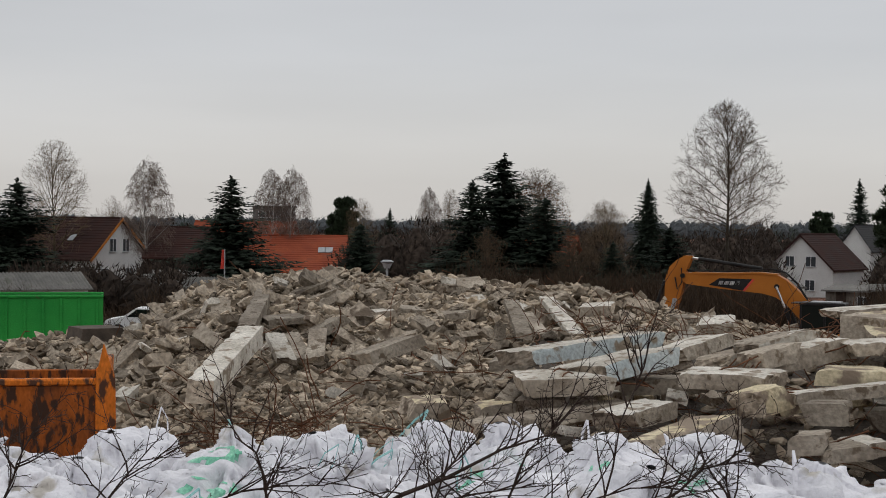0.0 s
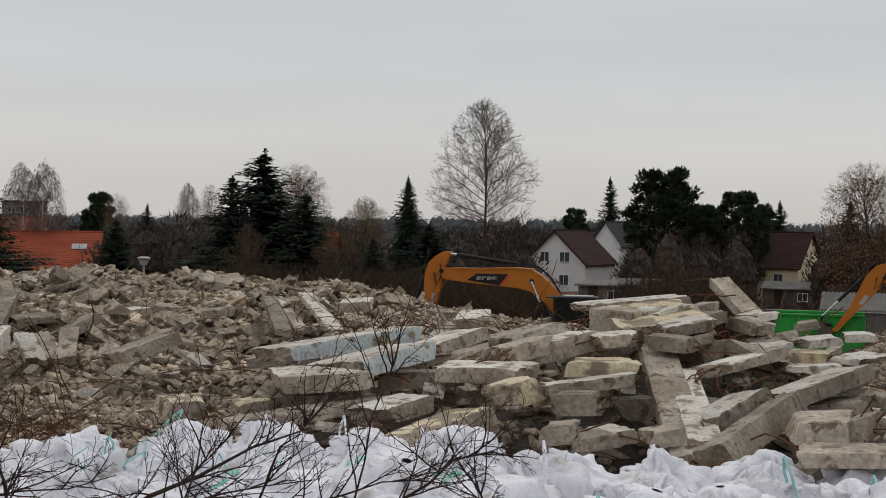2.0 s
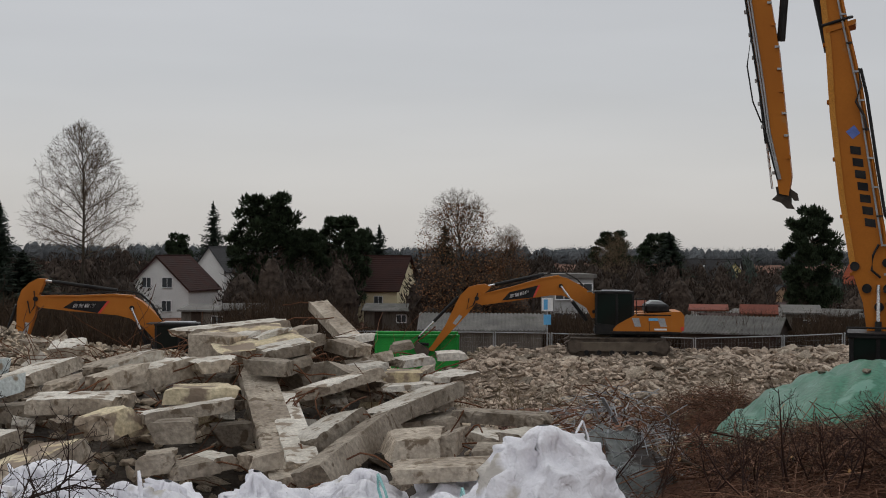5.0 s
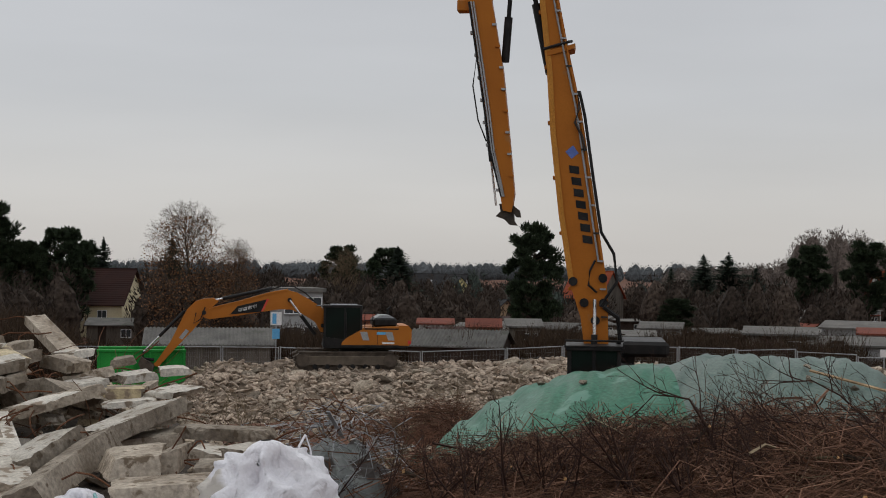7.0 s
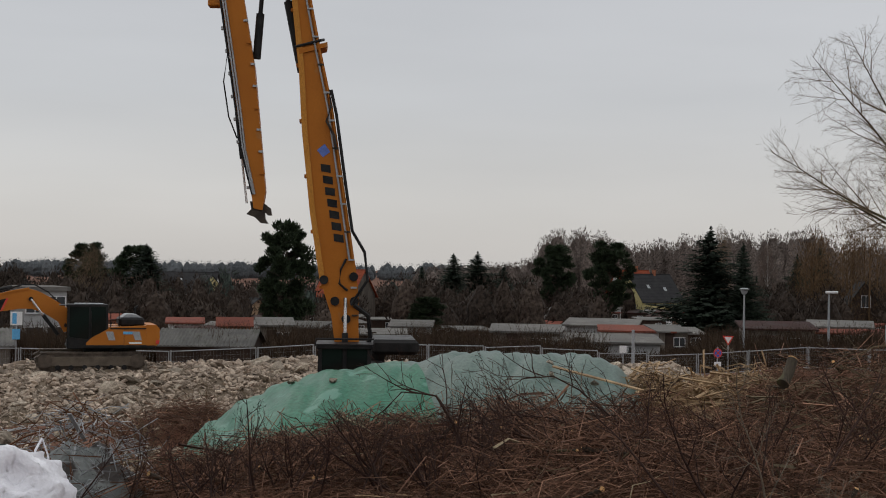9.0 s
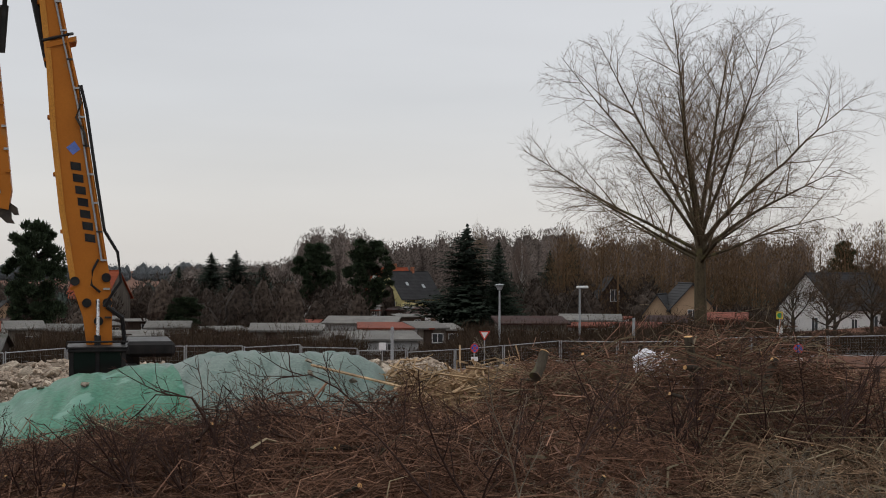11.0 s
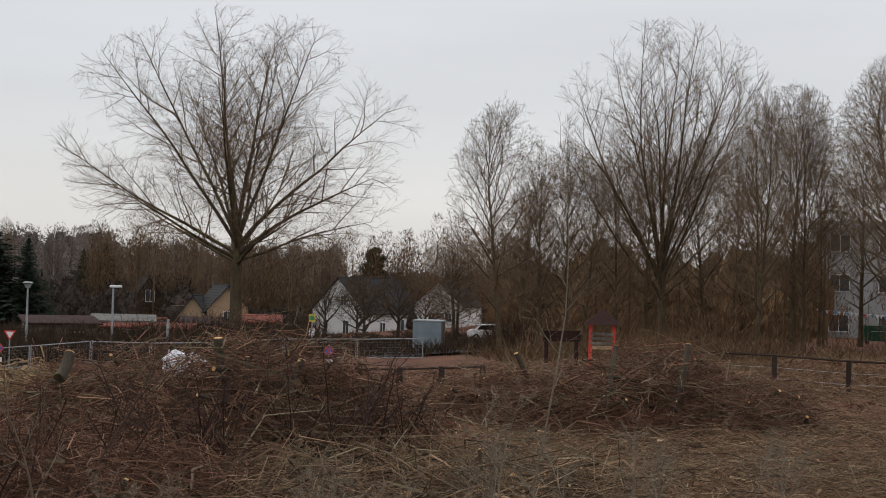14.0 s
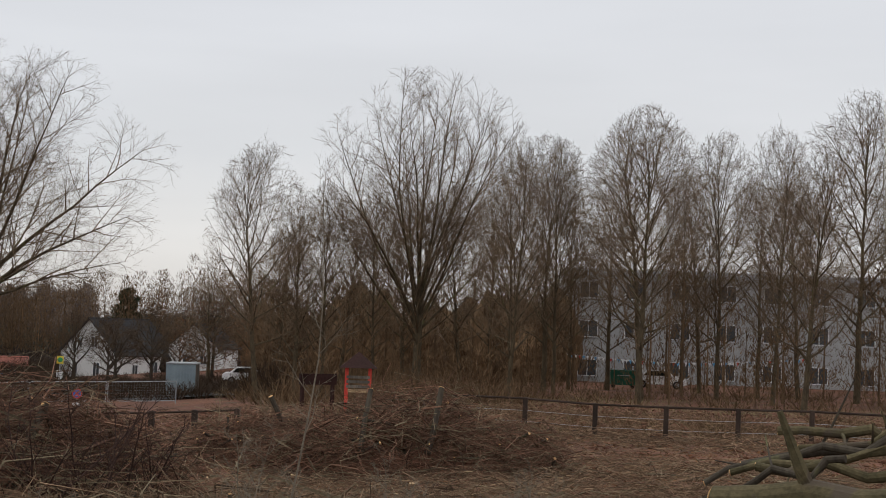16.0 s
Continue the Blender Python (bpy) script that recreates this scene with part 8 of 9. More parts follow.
car(-12.0, 74, 170, WHITEP, "white car parked behind the rubble")
car(68.9, 110, 10, BLUEP, "pale blue car parked by the huts")
car(78.5, 118, 0, WHITEP, "white car parked by the house", 0)
car(95.3, 112, 0, WHITEP, "white car parked before the kindergarten", 0)


def waste_container(az, r):
    """A wheeled green waste container with a sloping lid."""
    t = thing("waste_container", stand(az, r, ground(az, r), 6), "dark green wheeled waste container before the kindergarten", "container")
    paint = mat("dark_green_plastic", (0.012, 0.07, 0.045), (0.02, 0.095, 0.06), 1.0, 0.5, bump=0.05)
    body = put("body", Build().prism([(-0.95, 0.25), (0.95, 0.25), (1.05, 1.15), (-1.05, 1.15)], 0, 1.1), paint, t)
    put("lid", Build().prism([(-1.08, 1.15), (1.08, 1.15), (0.95, 1.42), (-0.95, 1.42)], -0.04, 1.14), paint, t, "sloping green lid")
    for x in (-0.75, 0.75):
        for y in (0.15, 0.95):
            put("wheel", Build().tube([(x, y - 0.04, 0.13), (x, y + 0.04, 0.13)], 0.13, 10), BLACK, t)
    put("handle", Build().tube([(-0.5, -0.06, 1.0), (0.5, -0.06, 1.0)], 0.025, 6), STEEL, body)


waste_container(93.85, 110)


def flag():
    t = thing("flag_pole", stand(-8.95, 88, ground(-8.95, 88)), "red and white flag hanging on a pole", "flag")
    h = 4.5
    put("pole", Build().tube([(0, 0, 0), (0, 0, h)], 0.04, 6), STEEL, t)
    b = Build()
    for j in range(9):
        for i in range(5):
            b.v.append((-0.03 - 0.05 * i * (0.7 + 0.05 * j), 0.04 * math.sin(2.5 * i + j), h - 0.05 - 0.15 * j))
    for j in range(8):
        for i in range(4):
            p = j * 5 + i
            b.f.append((p, p + 1, p + 6, p + 5))
    ob = put("flag", b, REDP, t, "hanging red flag")
    md = ob.modifiers.new("thickness", "SOLIDIFY")
    md.thickness = 0.01


flag()


def bunting():
    t = thing("bunting", Matrix(), "string of small white and blue pennants before the kindergarten", "bunting")
    p, q = at(91.5, 108, ground(91.5, 108) + 2.6), at(101, 108, ground(101, 108) + 2.9)
    pts = [p.lerp(q, k / 20) - Vector((0, 0, 0.5 * math.sin(math.pi * k / 20))) for k in range(21)]
    put("string", Build().tube(pts, 0.012, 3, False), WHITEP, t)
    for k in range(60):
        c = p.lerp(q, (k + 0.5) / 60) - Vector((0, 0, 0.5 * math.sin(math.pi * (k + 0.5) / 60)))
        u = (q - p).normalized() * 0.11
        n = Vector((u.y, -u.x, 0)).normalized() * 0.004
        put("pennant", Build().add([c - u - n, c + u - n, c - Vector((0, 0, 0.3)) - n, c - u + n, c + u + n, c - Vector((0, 0, 0.3)) + n], [(0, 2, 1), (3, 4, 5), (0, 1, 4, 3)]), (WHITEP, BLUEP, WHITEP, REDP)[k % 4 if k % 8 == 3 else k % 3], t)


bunting()


def road():
    b = Build()
    azs = np.arange(46, 79, 1.0)
    for a in azs:
        for r in (84.5, 86, 88, 90):
            b.v.append(tuple(on_ground(a, r, 0.06)))
    for i in range(len(azs) - 1):
        for j in range(3):
            p = i * 4 + j
            b.f.append((p, p + 4, p + 5, p + 1))
    tagged(put("road", b, ASPHALT, smooth=True), "grey asphalt lane behind the site fence", "road", kind="structure")


road()


# ---- cut brushwood ----
def twigs(b, spots, count, ln, rad, flat=0.25, bend=0.25, rise=0.05):
    """Loose cut twigs, lying crosswise. spots() gives a place on the surface."""
    for _ in range(count):
        p = spots()
        L = rnd(*ln)
        a = rnd(0, 6.3)
        d = Vector((math.cos(a), math.sin(a), rnd(-flat, flat))).normalized()
        s = Vector((rnd(-1, 1), rnd(-1, 1), rnd(-0.3, 1.0))) * bend * L * 0.5
        w = Vector((rnd(-1, 1), rnd(-1, 1), rnd(-0.5, 0.7))) * bend * L * 0.22
        p = p + Vector((0, 0, rnd(0, rise)))
        r = rnd(*rad)
        b.tube([p - d * L / 2, p - d * L * 0.15 + s * 0.5 + w, p + d * L * 0.2 + s * 0.45 - w, p + d * L / 2 + s * rnd(-0.3, 0.5)], [r, r * 0.8, r * 0.6, r * 0.3], 3, False)


def field(az0, az1, r0, r1):
    return lambda: on_ground(*(lambda a, r: (a, r))(rnd(az0, az1), r0 + (r1 - r0) * random.random() ** 1.3), 0.03)


def brush_heap(az, r, wx, wy, h, n, material, label, dark=EARTH, long=(0.5, 2.0), thick=1.0):
    g = on_ground(az, r)
    t = thing("brush_heap", Matrix.Translation(g) @ Matrix.Rotation(radians(-az), 4, "Z"), label, "brush heap", "brush heaps")
    prof = lambda x, y: h * max(0.0, 1 - (x / wx) ** 2 - (y / wy) ** 2) ** 0.7 * (1 + 0.5 * noise.noise(Vector((x, y, az)) * 0.9) + 0.3 * noise.noise(Vector((x, y, az)) * 2.3))
    b = Build()
    n1 = 22
    for i in range(n1 + 1):
        for j in range(n1 + 1):
            x, y = wx * (2 * i / n1 - 1), wy * (2 * j / n1 - 1)
            b.v.append((x, y, prof(x, y) * 0.62 - 0.1))
    for i in range(n1):
        for j in range(n1):
            p = i * (n1 + 1) + j
            b.f.append((p, p + n1 + 1, p + n1 + 2, p + 1))
    put("heap_core", b, dark, t, "matted dark twigs and earth", True)

    def spot():
        while True:
            x, y = rnd(-wx, wx), rnd(-wy, wy)
            if (x / wx) ** 2 + (y / wy) ** 2 < 1:
                return Vector((x, y, prof(x, y) * rnd(0.62, 1.0)))
    b = Build()
    twigs(b, spot, int(n * 1.6), (long[0] * 0.7, long[1] * 0.8), (0.003 * thick, 0.009 * thick), 0.5, 0.8, 0.28)
    twigs(b, spot, n // (5 if material is BRUSH else 16), long, (0.010, 0.024), 0.5, 0.4, 0.25)
    twigs(b, spot, n // 5, (long[0], long[1] * 0.7), (0.004 * thick, 0.009 * thick), 2.5, 0.6, 0.35)
    tagged(put("branch_tangle", b, material, t, "tangled cut branches"), kind="stuff")
    b = Build()
    twigs(b, spot, n // (12 if material is BRUSH else 24 if az > 62 else 70), long, (0.010, 0.022), 0.5, 0.6, 0.3)
    if az > 62:
        twigs(b, spot, n // 4, long, (0.003, 0.009), 0.6, 0.9, 0.3)
    tagged(put("branch_layer", b, BRUSH_Y, t, "olive-grey stripped branches"), kind="stuff")
    for _ in range(34 if az > 62 else 14):
        p = spot()
        d = Vector((rnd(-1, 1), rnd(-1.2, 0.2), rnd(0.0, 0.6))).normalized()
        ln, rad = rnd(0.4, 1.5), rnd(0.014, 0.036)
        q = p + Vector((0, 0, 0.1)) + d * 0.4
        br = put("cut_branch", Build().tube([q - d * ln, q], rad, 7), BARK, t)
        put("cut_face", Build().tube([q, q + d * 0.012], rad * 0.95, 9), CUT, br, "pale fresh cut")
    return t


random.seed(41)
b = Build()
scatter(b, lambda a, r: ground(a, r), 26, 37, 20, 52, 1500, 0.06, 0.35)
tagged(put("strewn_rubble", b, CHIPS), "pale rubble strewn over the brown ground", "rubble", kind="stuff")
b = Build()
twigs(b, field(33, 66, 12.5, 26), 8500, (0.2, 1.1), (0.0025, 0.007), 0.4, 0.6, 0.25)
twigs(b, field(42, 66, 24, 42), 3200, (0.3, 1.4), (0.004, 0.010), 0.35, 0.5, 0.2)
tagged(put("dark_brushwood", b, BRUSH_D), "carpet of dark red-brown cut twigs", "brushwood", kind="stuff")
b = Build()
twigs(b, field(60, 112, 12.5, 26), 10000, (0.2, 1.1), (0.0025, 0.007), 0.4, 0.6, 0.25)
twigs(b, field(62, 112, 24, 42), 4500, (0.3, 1.4), (0.004, 0.010), 0.35, 0.5, 0.2)
twigs(b, field(62, 112, 40, 66), 6000, (0.4, 1.6), (0.006, 0.016), 0.35, 0.6, 0.2)
twigs(b, field(86, 112, 13, 34), 5200, (0.2, 0.9), (0.003, 0.009), 0.4, 0.6, 0.22)
tagged(put("brushwood", b, BRUSH), "carpet of brown cut twigs", "brushwood", kind="stuff")
b = Build()
twigs(b, field(60, 112, 12.5, 24), 1900, (0.2, 0.9), (0.0025, 0.006), 0.45, 0.6, 0.28)
twigs(b, field(76, 112, 20, 44), 2600, (0.3, 1.1), (0.004, 0.009), 0.35, 0.5, 0.2)
twigs(b, field(78, 112, 14, 32), 330, (0.5, 1.9), (0.010, 0.028), 0.3, 0.35, 0.15)
tagged(put("olive_brushwood", b, BRUSH_Y), "olive-brown cut twigs and dry stalks", "brushwood", kind="stuff")
b = Build()
for _ in range(17000):
    p = on_ground(60 + 52 * random.random() ** 0.6, rnd(13, 46), 0.03)
    e1 = Vector((rnd(-1, 1), rnd(-1, 1), rnd(-0.3, 0.6))).normalized() * rnd(0.03, 0.07)
    e2 = Vector((rnd(-1, 1), rnd(-1, 1), rnd(-0.3, 0.6))).normalized() * rnd(0.02, 0.05)
    b.add([p - e1, p + e2, p + e1, p - e2], [(0, 1, 2, 3)])
tagged(put("leaf_litter", b, RUSSET), "russet fallen leaves on the brown ground", "leaves", kind="stuff")
b = Build()
twigs(b, field(62, 112, 13, 30), 420, (0.1, 0.5), (0.008, 0.022), 0.25, 0.15, 0.25)
twigs(b, field(40, 110, 13, 34), 260, (0.12, 0.45), (0.012, 0.035), 0.2, 0.1, 0.25)
tagged(put("wood_chips", b, RAWWOOD), "pale splinters and chips of cut wood", "wood chips", kind="stuff")
b = Build()
for _ in range(16000):
    p = on_ground(rnd(80, 112), rnd(46.5, 84), 0)
    d = Vector((rnd(-0.5, 0.5), rnd(-0.5, 0.5), 1)) * rnd(0.06, 0.22)
    u = Vector((rnd(-1, 1), rnd(-1, 1), 0)).normalized() * rnd(0.008, 0.018)
    b.add([p - u, p + u, p + d], [(0, 1, 2)])
tagged(put("dry_grass", b, DRYGRASS), "dry yellow-brown winter grass in the park", "grass", kind="stuff")
b = Build()
scatter(b, ground, 60, 112, 13, 46, 7000, 0.04, 0.26, 0.3, 1.5, 2.2)
scatter(b, ground, 64, 112, 44, 68, 5000, 0.08, 0.4, 0.3, 1.6, 2.2)
tagged(put("mulch_clods", b, EARTH), "red-brown clods and shredded bark on the ground", "mulch", kind="stuff")
brush_heap(70.0, 20.5, 2.6, 2.2, 1.55, 1900, BRUSH_D, "big heap of dark cut brushwood")
brush_heap(64.2, 25.5, 2.3, 2.0, 1.75, 1700, BRUSH_D, "heap of red-brown cut brushwood")
brush_heap(85.5, 29.5, 3.2, 2.4, 1.4, 3000, BRUSH_D, "heap of dark cut branches with pale cut ends")
brush_heap(79.3, 33, 1.6, 1.5, 0.9, 700, BRUSH_D, "small heap of dark red-brown brushwood")
brush_heap(52.5, 20.0, 4.2, 2.0, 0.95, 2400, BRUSH_D, "long low bank of dark red-brown brushwood")
brush_heap(44.0, 20.5, 3.0, 2.0, 0.5, 1500, BRUSH_D, "low bank of dark brushwood")
brush_heap(59.0, 17.0, 3.2, 2.0, 0.7, 1700, BRUSH_D, "low bank of dark brushwood")
brush_heap(76.5, 17.0, 2.6, 1.8, 0.3, 700, BRUSH, "low bank of brown brushwood")
brush_heap(37.5, 45, 2.2, 1.6, 1.0, 700, BRUSH_D, "dark shrubby heap before the low rubble")
brush_heap(58.9, 30.5, 2.6, 1.8, 1.55, 700, RAWWOOD, "heap of splintered boards and waste wood", EARTH, (0.5, 1.8), 4.0)


# ---- saplings and bushes ----
SHOOT = dict(depth=3, kids=(7, 5, 3), clear=0.3, wob=(0.09, 0.13, 0.16, 0.2), lift=(0.03, 0.06, 0.04, 0.02), angle=(0.7, 0.7, 0.7), ratio=(0, 0.5, 0.5), rad=(0.007, 0.005, 0.003),
             limb=lambda f: 0.75 * (1.1 - f) + 0.1, close=0.3, lead=1.0, thin=0.0017)


def bush(az, r, h, n, label, lean=0.5, material=None, spec=SHOOT, rad=0.013, dz=-0.1, spread=0.5, sweep=0.0):
    t = thing("bush", Matrix.Translation(on_ground(az, r, dz)), label, "bush", "bare bushes")
    for k in range(n):
        rg = random.Random(int(az * 10) + k)
        bs = [Build(), Build()]
        d = Vector((rg.uniform(-lean, lean), rg.uniform(-lean, lean), 1))
        if sweep:
            d = Vector((rg.choice((-1, 1, 1)) * rg.uniform(0.7, 1.6), rg.uniform(-0.3, 0.3), sweep))
        p = Vector((rg.uniform(-spread, spread), rg.uniform(-spread, spread), 0))
        grow(bs, rg, p, d, h * rg.uniform(0.7, 1.15), rad * rg.uniform(0.7, 1.2), 0, spec)
        bs[0].add(bs[1].v, bs[1].f)
        put("stem", bs[0], material or TWIG, t)
    return t


BRANCHY = dict(SHOOT, kids=(9, 5, 3), rad=(0.010, 0.006, 0.004), thin=0.0022, clear=0.35, limb=lambda f: 1.0 * (1.15 - f) + 0.15, wob=(0.14, 0.13, 0.16, 0.2), lift=(-0.02, 0.03, 0.03, 0.02))
DARKTWIG = mat("dark_wet_twigs", (0.03, 0.02, 0.017), (0.06, 0.042, 0.034), 3, 0.8, bump=0.0)
REDTWIG = mat("dark_red_shoots", (0.032, 0.017, 0.014), (0.066, 0.037, 0.028), 3, 0.8, bump=0.0)
PALETWIG = mat("pale_grey_stems", (0.14, 0.115, 0.085), (0.22, 0.185, 0.14), 3, 0.85, bump=0.0)
# bearing, sideways reach, rise, thickness of each long branch
BRANCHES = ((-3.6, 0.85, 0.36, 0.014), (-0.7, 0.24, 0.36, 0.006), (-7.0, -0.18, 0.40, 0.008), (-9.6, 0.68, 0.12, 0.007), (7.4, 0.50, 0.29, 0.010), (6.6, 0.20, 0.70, 0.006),
            (3.6, 0.60, 0.12, 0.008), (2.6, 0.24, 0.40, 0.007), (12.6, -0.16, 0.22, 0.006), (-14.4, 0.34, 0.26, 0.007), (-17.8, 0.22, 0.44, 0.006), (-1.4, 0.66, 0.09, 0.008))


def near_bush():
    """Long thin branches sweeping low before the bags."""
    t = thing("bush", Matrix(), "bare dark bush with long sweeping branches before the bags", "bush", "bare bushes")
    rg = random.Random(77)
    for k, (az, reach, rise, rad) in enumerate(BRANCHES):
        p = at(az, 5.6 + 0.12 * (k % 4), 4.78)
        across = Vector((math.cos(radians(az)), -math.sin(radians(az)), 0))
        pts = [p + across * (reach * f) + Vector((rg.uniform(-0.02, 0.02), rg.uniform(-0.03, 0.03), rise * f ** 0.75 + rg.uniform(-0.025, 0.025) * (0 < f < 1))) for f in (0, 0.22, 0.45, 0.7, 1.0)]
        root = Vector((p.x - 0.1 * reach, p.y - 0.1, ground_at(p) - 0.1))
        bs = [Build(), Build()]
        path = [root] + pts
        n = len(path)
        bs[0].tube(path, [rad * (1 - 0.75 * i / (n - 1)) for i in range(n)], 7)
        for _ in range(int(6 + rad * 560)):
            i = rg.randrange(max(0, n - len(pts)), n - 1)
            p = path[i].lerp(path[i + 1], rg.random())
            ax = (path[i + 1] - path[i]).normalized()
            d = ax * rg.uniform(0.2, 0.9) + Vector((rg.uniform(-0.7, 0.7), rg.uniform(-0.3, 0.3), rg.uniform(-0.2, 0.8)))
            grow(bs, rg, p, d, rg.uniform(0.12, 0.42), 0.0042, 1, FINE)
        bs[0].add(bs[1].v, bs[1].f)
        put("stem", bs[0], DARKTWIG, t)


FINE = dict(BRANCHY, kids=(0, 5, 2), thin=0.0013, wob=(0.1, 0.13, 0.16, 0.2), lift=(0, 0.02, 0.03, 0.02), rad=(0.005, 0.0028, 0.0018))
near_bush()
ARCH = dict(SHOOT, kids=(0, 4, 1), rad=(0.012, 0.007, 0.005), thin=0.003)


def arching_bush(az, r, n, reach, label):
    """Felled boughs arching over to one side, full of side shoots."""
    t = thing("bush", Matrix.Translation(on_ground(az, r, -0.1)), label, "bush", "bare bushes")
    rg = random.Random(int(az * 10))
    across = Vector((-math.cos(radians(az)), math.sin(radians(az)), 0))
    for _ in range(n):
        L, up = reach * rg.uniform(0.5, 1.1), rg.uniform(0.7, 1.7)
        p = Vector((rg.uniform(-0.5, 0.5), rg.uniform(-0.5, 0.5), 0))
        side = Vector((across.y, -across.x, 0)) * rg.uniform(-0.5, 0.5)
        path = [p + across * (L * f) + side * f + Vector((rg.uniform(-0.05, 0.05), rg.uniform(-0.05, 0.05), up * math.sin(2.1 * f ** 0.8) + rg.uniform(-0.06, 0.06))) for f in (0, 0.15, 0.3, 0.48, 0.66, 0.84, 1.0)]
        bs = [Build(), Build()]
        rad = rg.uniform(0.012, 0.026)
        bs[0].tube(path, [rad * (1 - 0.13 * i) for i in range(7)], 6)
        for _ in range(6):
            i = rg.randrange(1, 6)
            d = (path[i + 1] - path[i]).normalized() + Vector((rg.uniform(-0.6, 0.6), rg.uniform(-0.6, 0.6), rg.uniform(-0.1, 0.9)))
            grow(bs, rg, path[i].lerp(path[i + 1], rg.random()), d, rg.uniform(0.4, 1.2), rad * 0.45, 1, ARCH)
        bs[0].add(bs[1].v, bs[1].f)
        put("stem", bs[0], REDTWIG, t)


for az, r, n, reach in ((57.5, 18.5, 3, 3.2), (55.5, 19.0, 2, 2.6), (53.5, 18.0, 2, 2.4), (60.0, 17.5, 3, 2.8), (50.5, 18.5, 2, 2.0)):
    arching_bush(az, r, n, reach, "felled dark red boughs arching before the covered heap")
for az, r, h, n in ((47.5, 17.5, 1.2, 6), (50.0, 17.0, 1.2, 6), (53.0, 17.2, 1.3, 6), (55.8, 17.0, 1.3, 6), (59, 15.5, 1.7, 6), (45, 18.0, 1.5, 6), (43, 18.5, 1.2, 6), (41, 18.0, 1.0, 6), (61, 17.0, 1.6, 6), (38.5, 17.5, 1.0, 6), (66.5, 18.5, 1.7, 7), (69, 18.0, 1.9, 7), (72, 18.5, 1.8, 7), (74.5, 19, 1.4, 6)):
    bush(az, r, h * 1.3, n, "bare dark red bush before the covered heap", 1.0, REDTWIG, rad=0.02, spread=0.8)
for az, r, h, n in ((31.8, 19, 2.4, 3), (33.3, 19.5, 2.2, 3)):
    bush(az, r, h, n, "bent rust-brown stems beside the slabs", 0.9, REDTWIG, rad=0.018, spread=0.5)
for az, r, h, n in ((62.1, 12.5, 2.7, 1), (80.6, 14.5, 3.9, 1), (64.5, 12.8, 1.2, 2), (72.0, 13.0, 1.1, 3), (79.5, 14.0, 1.6, 2), (82.0, 14.5, 1.5, 3), (86, 15, 1.2, 3), (77, 13.5, 1.0, 3), (90, 16, 1.1, 3)):
    bush(az, r, h, n, "thin pale sapling standing in the brushwood", 0.16 if n == 1 else 0.5, PALETWIG, rad=0.013, spread=0.12 * n)
for az, r, h, n in ((26.5, 44, 2.4, 6), (28.5, 46, 2.2, 6), (30.5, 47, 2.0, 5), (39.5, 50, 2.2, 6), (26, 36, 1.6, 6), (28, 33, 1.6, 6), (30, 38, 1.5, 6), (31.5, 30, 1.4, 6), (29.5, 27, 1.2, 6), (33.5, 34, 1.5, 6), (35.5, 38, 1.5, 6), (35, 28, 1.2, 6), (81.5, 38, 1.8, 6), (84, 36, 1.6, 6), (88, 37, 2.0, 6), (79, 42, 1.8, 6)):
    bush(az, r, h, n, "olive-brown bare scrub at the edge of the rubble", 0.6, BRUSH_Y, rad=0.018, spread=1.2)


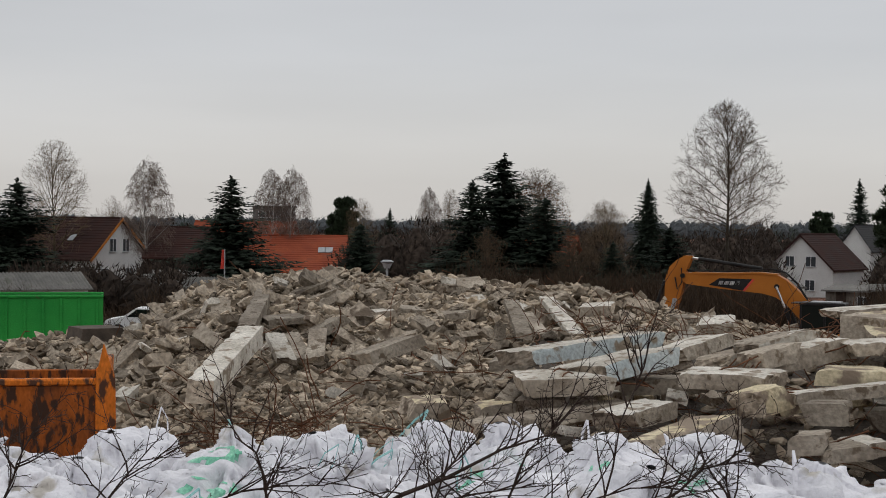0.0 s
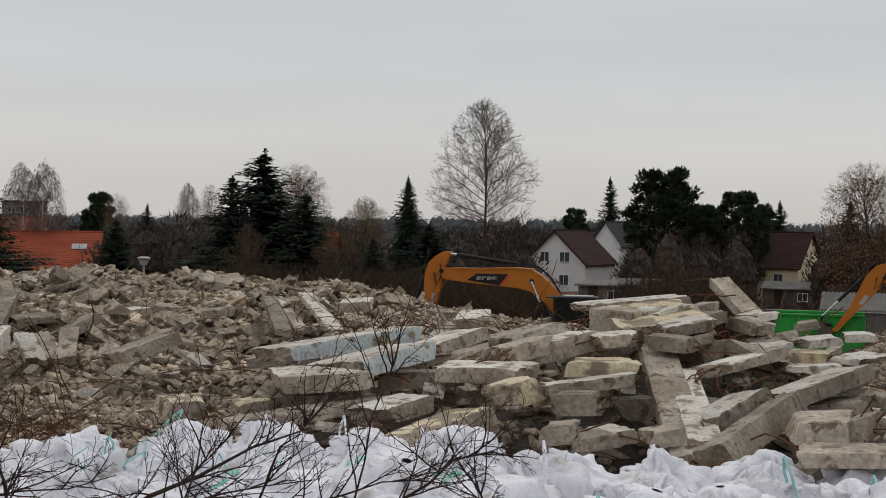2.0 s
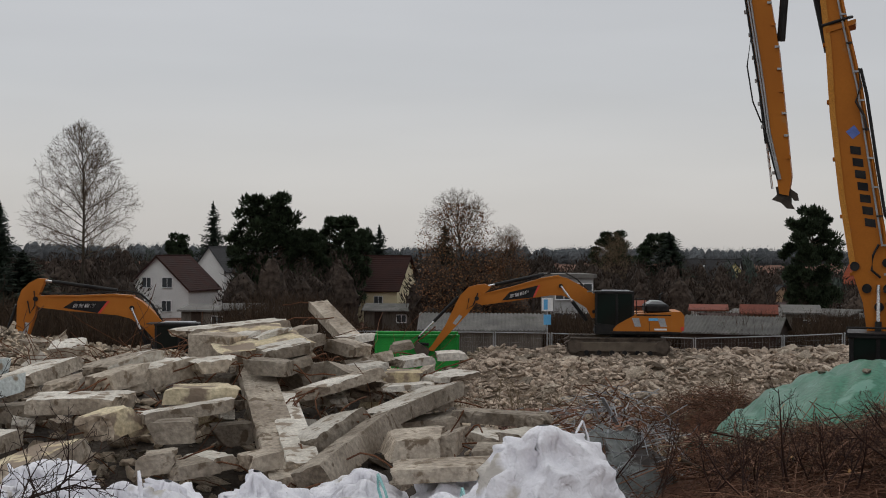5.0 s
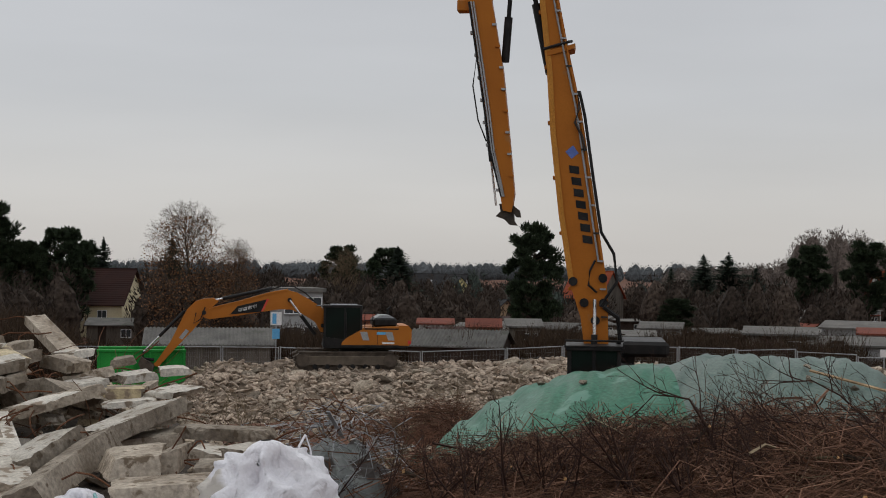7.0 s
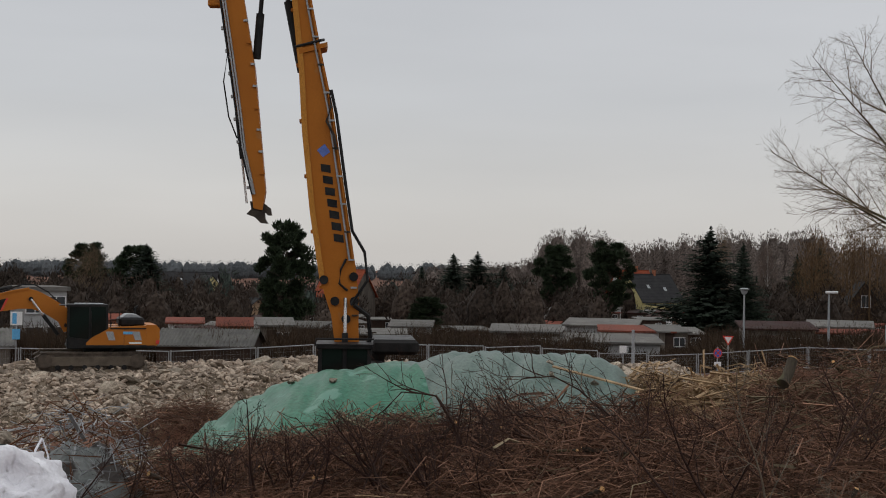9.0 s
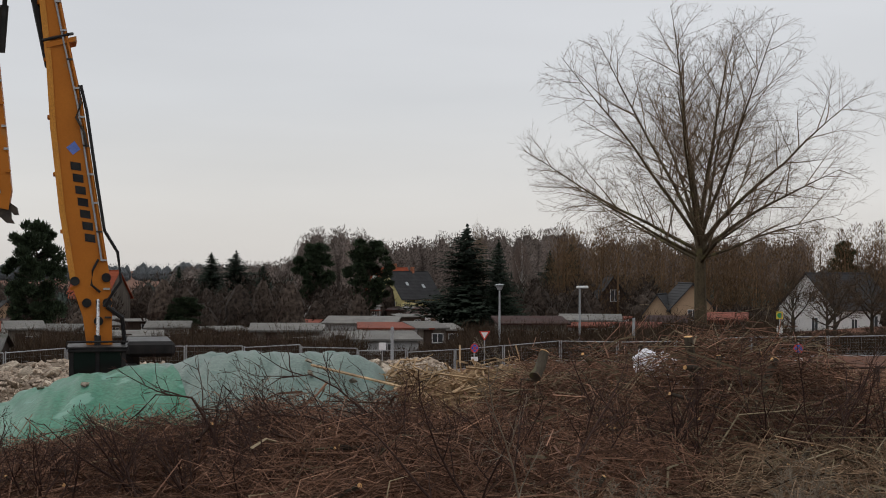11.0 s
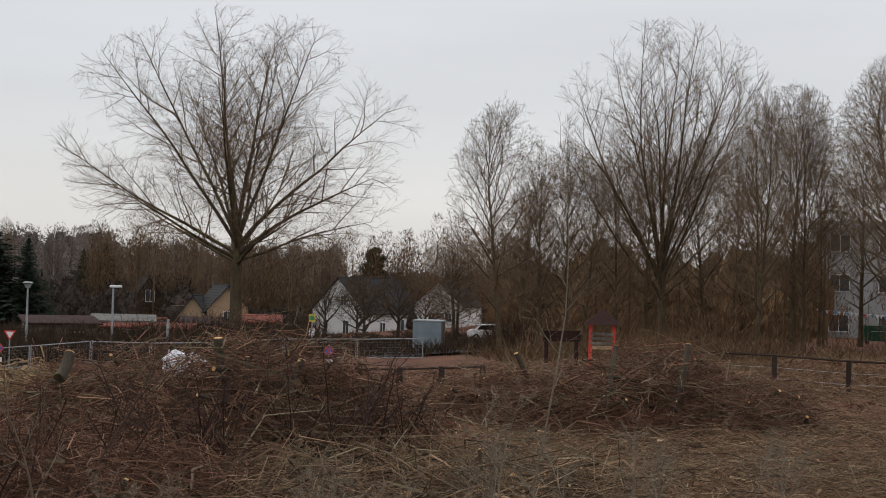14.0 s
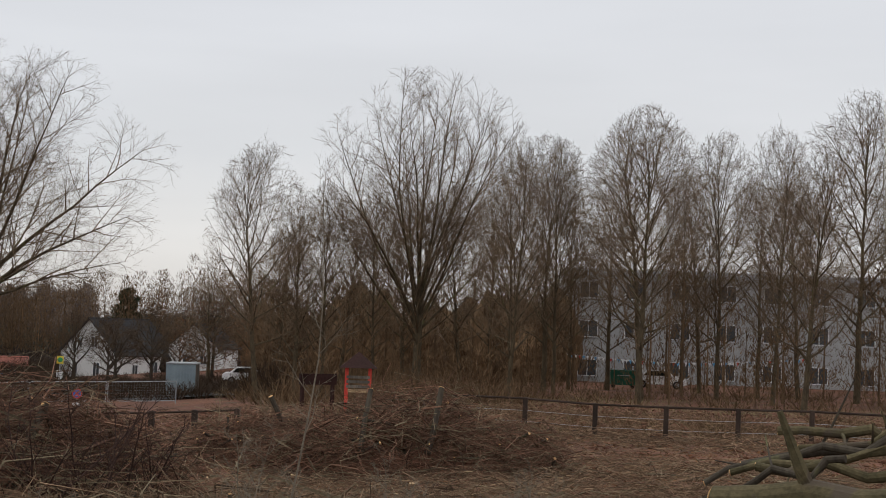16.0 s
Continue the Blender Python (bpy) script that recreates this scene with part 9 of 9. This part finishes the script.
# ---- felled trunk and limbs ----
def log_pile():
    t = thing("felled_tree", Matrix(), "felled mossy tree trunk with cut limbs stacked on it", "felled tree")
    def limb(p, q, r0, r1, m=GBARK, n=10):
        p, q = Vector(p), Vector(q)
        r0, r1 = r0 * 0.78, r1 * 0.78
        pts = [p.lerp(q, k / 7) + Vector((rnd(-1, 1), rnd(-1, 1), rnd(-0.8, 1.2))) * (0.13 if 0 < k < 7 else 0) for k in range(8)]
        b = put("limb", Build().tube(pts, [(r0 + (r1 - r0) * k / 7) * rnd(0.88, 1.12) for k in range(8)], n), m, t)
        for k in (2, 4, 5):
            d = Vector((rnd(-1, 1), rnd(-1, 0.3), rnd(-0.2, 0.4))).normalized()
            put("side_branch", Build().tube([pts[k], pts[k] + d * rnd(0.2, 0.5), pts[k] + d * rnd(0.6, 1.3) + Vector((rnd(-0.2, 0.2), 0, rnd(-0.1, 0.3)))], [r0 * 0.5, r0 * 0.4, r0 * 0.2], 6), m, b)
        put("cut_face", Build().tube([p, p + (p - q).normalized() * 0.01], r0 * 0.93, n), CUT, b, "pale orange cut face")
    P = lambda az, r, z: at(az, r, z)
    limb(P(98.0, 21.0, 3.62), P(112, 19.5, 3.75), 0.30, 0.36, GBARK, 14)
    limb(P(97.6, 22.0, 3.78), P(106, 21.8, 4.75), 0.06, 0.10, BARK)
    limb(P(98.6, 21.8, 3.98), P(108, 21.4, 4.6), 0.07, 0.11)
    limb(P(100.4, 22.2, 4.62), P(108, 22.6, 4.5), 0.085, 0.12)
    limb(P(99.0, 22.5, 4.05), P(109, 22.5, 5.0), 0.07, 0.12, BARK)
    limb(P(99.6, 21.5, 4.12), P(110, 21.2, 4.1), 0.09, 0.14)
    limb(P(97.2, 21.6, 3.5), P(103, 21.0, 4.35), 0.05, 0.08, BARK)
    limb(P(101.2, 22.0, 4.4), P(110, 21.8, 5.05), 0.06, 0.1)
    put("blue_strap", Build().tube([P(102.2, 20.75, 3.5), P(102.0, 20.68, 3.75), P(101.7, 20.75, 3.98)], 0.03, 5), BLUEP, t, "blue plastic strap")
    for _ in range(16):
        a, r = rnd(95, 103), rnd(18.5, 21.5)
        put("bark_chip", random.choice(LUMPS[9:]), None, t, "pale wood chip").matrix_basis = Matrix.LocRotScale(on_ground(a, r, 0.05), Euler((rnd(-0.3, 0.3), rnd(-0.3, 0.3), rnd(0, 6))), (rnd(0.2, 0.7), 0.15, 0.1))


random.seed(51)
log_pile()


# ---- scrap and small litter ----
def scrap_heap():
    g = at(33.2, 21, 2.75)
    t = thing("scrap_heap", Matrix.Translation(g), "heap of twisted grey scrap metal, cables and torn sheeting", "scrap heap")
    b = Build()
    n1 = 18
    for i in range(n1 + 1):
        for j in range(n1 + 1):
            x, y = 1.4 * (2 * i / n1 - 1), 1.1 * (2 * j / n1 - 1)
            b.v.append((x, y, 2.0 * max(0, 1 - (x / 1.4) ** 2 - (y / 1.1) ** 2) ** 0.6 + 0.4 * noise.noise(Vector((x, y, 3)) * 2.6) - 1.4))
    for i in range(n1):
        for j in range(n1):
            p = i * (n1 + 1) + j
            b.f.append((p, p + n1 + 1, p + n1 + 2, p + 1))
    put("torn_sheeting", b, mat("grey_blue_sheeting", (0.17, 0.185, 0.18), (0.31, 0.325, 0.31), 2.5, 0.6, bump=0.8, fine=8, spots=(0.07, 0.06, 0.055), spot_scale=2, spot_at=0.5), t, "crumpled grey-blue sheeting", False)
    b = Build()

    def spot():
        x, y = rnd(-1.4, 1.4), rnd(-1.2, 0.9)
        return Vector((x, y, 2.2 * max(0, 1 - (x / 1.55) ** 2 - (y / 1.25) ** 2) ** 0.6 - 1.3 + rnd(-0.1, 0.15)))
    twigs(b, spot, 170, (0.4, 1.2), (0.006, 0.013), 0.8, 0.9, 0.2)
    tagged(put("cable_tangle", b, STEEL, t, "bent grey bars and cables"), kind="stuff")
    b = Build()
    twigs(b, spot, 150, (0.4, 1.3), (0.006, 0.013), 0.8, 0.9, 0.2)
    tagged(put("bar_tangle", b, REBAR, t, "rusty bent bars"), kind="stuff")
    for k in range(7):
        m = Matrix.LocRotScale(spot() + Vector((0, 0, 0.1)), Euler((rnd(-1, 1), rnd(-1, 1), rnd(0, 6))), None)
        put("bent_profile", Build().box((-rnd(0.15, 0.4), -0.03, -0.01), (rnd(0.15, 0.4), 0.03, 0.01), m), GREYP, t, "bent steel profile")


random.seed(61)
scrap_heap()
bk = thing("excavator_bucket", stand(-13.9, 30, rubble_top(-13.9, 30) - 0.1, 20), "dusty excavator bucket lying on the rubble", "bucket")
put("shell", Build().prism([(-0.6, 0.0), (0.55, 0.0), (0.6, 0.35), (0.4, 0.55), (-0.5, 0.55)], -0.4, 0.5), TRACK, bk)
for x in (-0.4, 0.0, 0.4):
    put("tooth", Build().box((x - 0.05, -0.5, 0.0), (x + 0.05, -0.4, 0.1)), TRACK, bk)
for az, r, z, k in ((66.2, 22.6, 4.36, 0.4), (66.8, 22.4, 4.28, 0.45), (67.4, 22.2, 4.2, 0.42), (67.9, 22.2, 4.1, 0.4)):
    bag(az, r, z, k, az == 66.2, 40 * az, "torn white sack of rubbish on the brush heap" if az != 66.2 else "torn white sack of rubbish")


def stump(az, r, top, h, rad, lean):
    """A cut stem standing upright in the brushwood, its face pale."""
    t = thing("cut_stem", Matrix.Translation(at(az, r, top)) @ Euler((lean, -lean, az)).to_matrix().to_4x4(), "upright cut stem with a pale orange face in the brushwood", "stump", "cut stems")
    put("stem", Build().tube([(0, 0, -h), (0.03, 0.02, -h * 0.5), (0, 0, 0)], [rad * 1.25, rad * 1.05, rad], 9), BARK, t)
    put("cut_face", Build().tube([(0, 0, 0), (0, 0, 0.012)], rad * 0.94, 10), CUT, t, "pale orange cut face")


for az, r, top, h, rad, lean in ((67.9, 20.3, 4.85, 1.5, 0.055, 0.1), (62.0, 23.8, 4.4, 0.3, 0.075, -0.5), (71.3, 20.4, 4.55, 1.2, 0.05, 0.5), (69.1, 20.2, 4.6, 1.1, 0.03, -0.2), (73.8, 20.3, 4.3, 1.0, 0.035, 0.3), (86.8, 28.5, 4.6, 1.2, 0.05, -0.3), (83.9, 28.8, 4.5, 1.2, 0.045, 0.4), (79.8, 32.4, 4.1, 1.0, 0.05, 0.3)):
    stump(az, r - 0.5, top + 0.2, h + 0.2, rad * 1.15, lean)
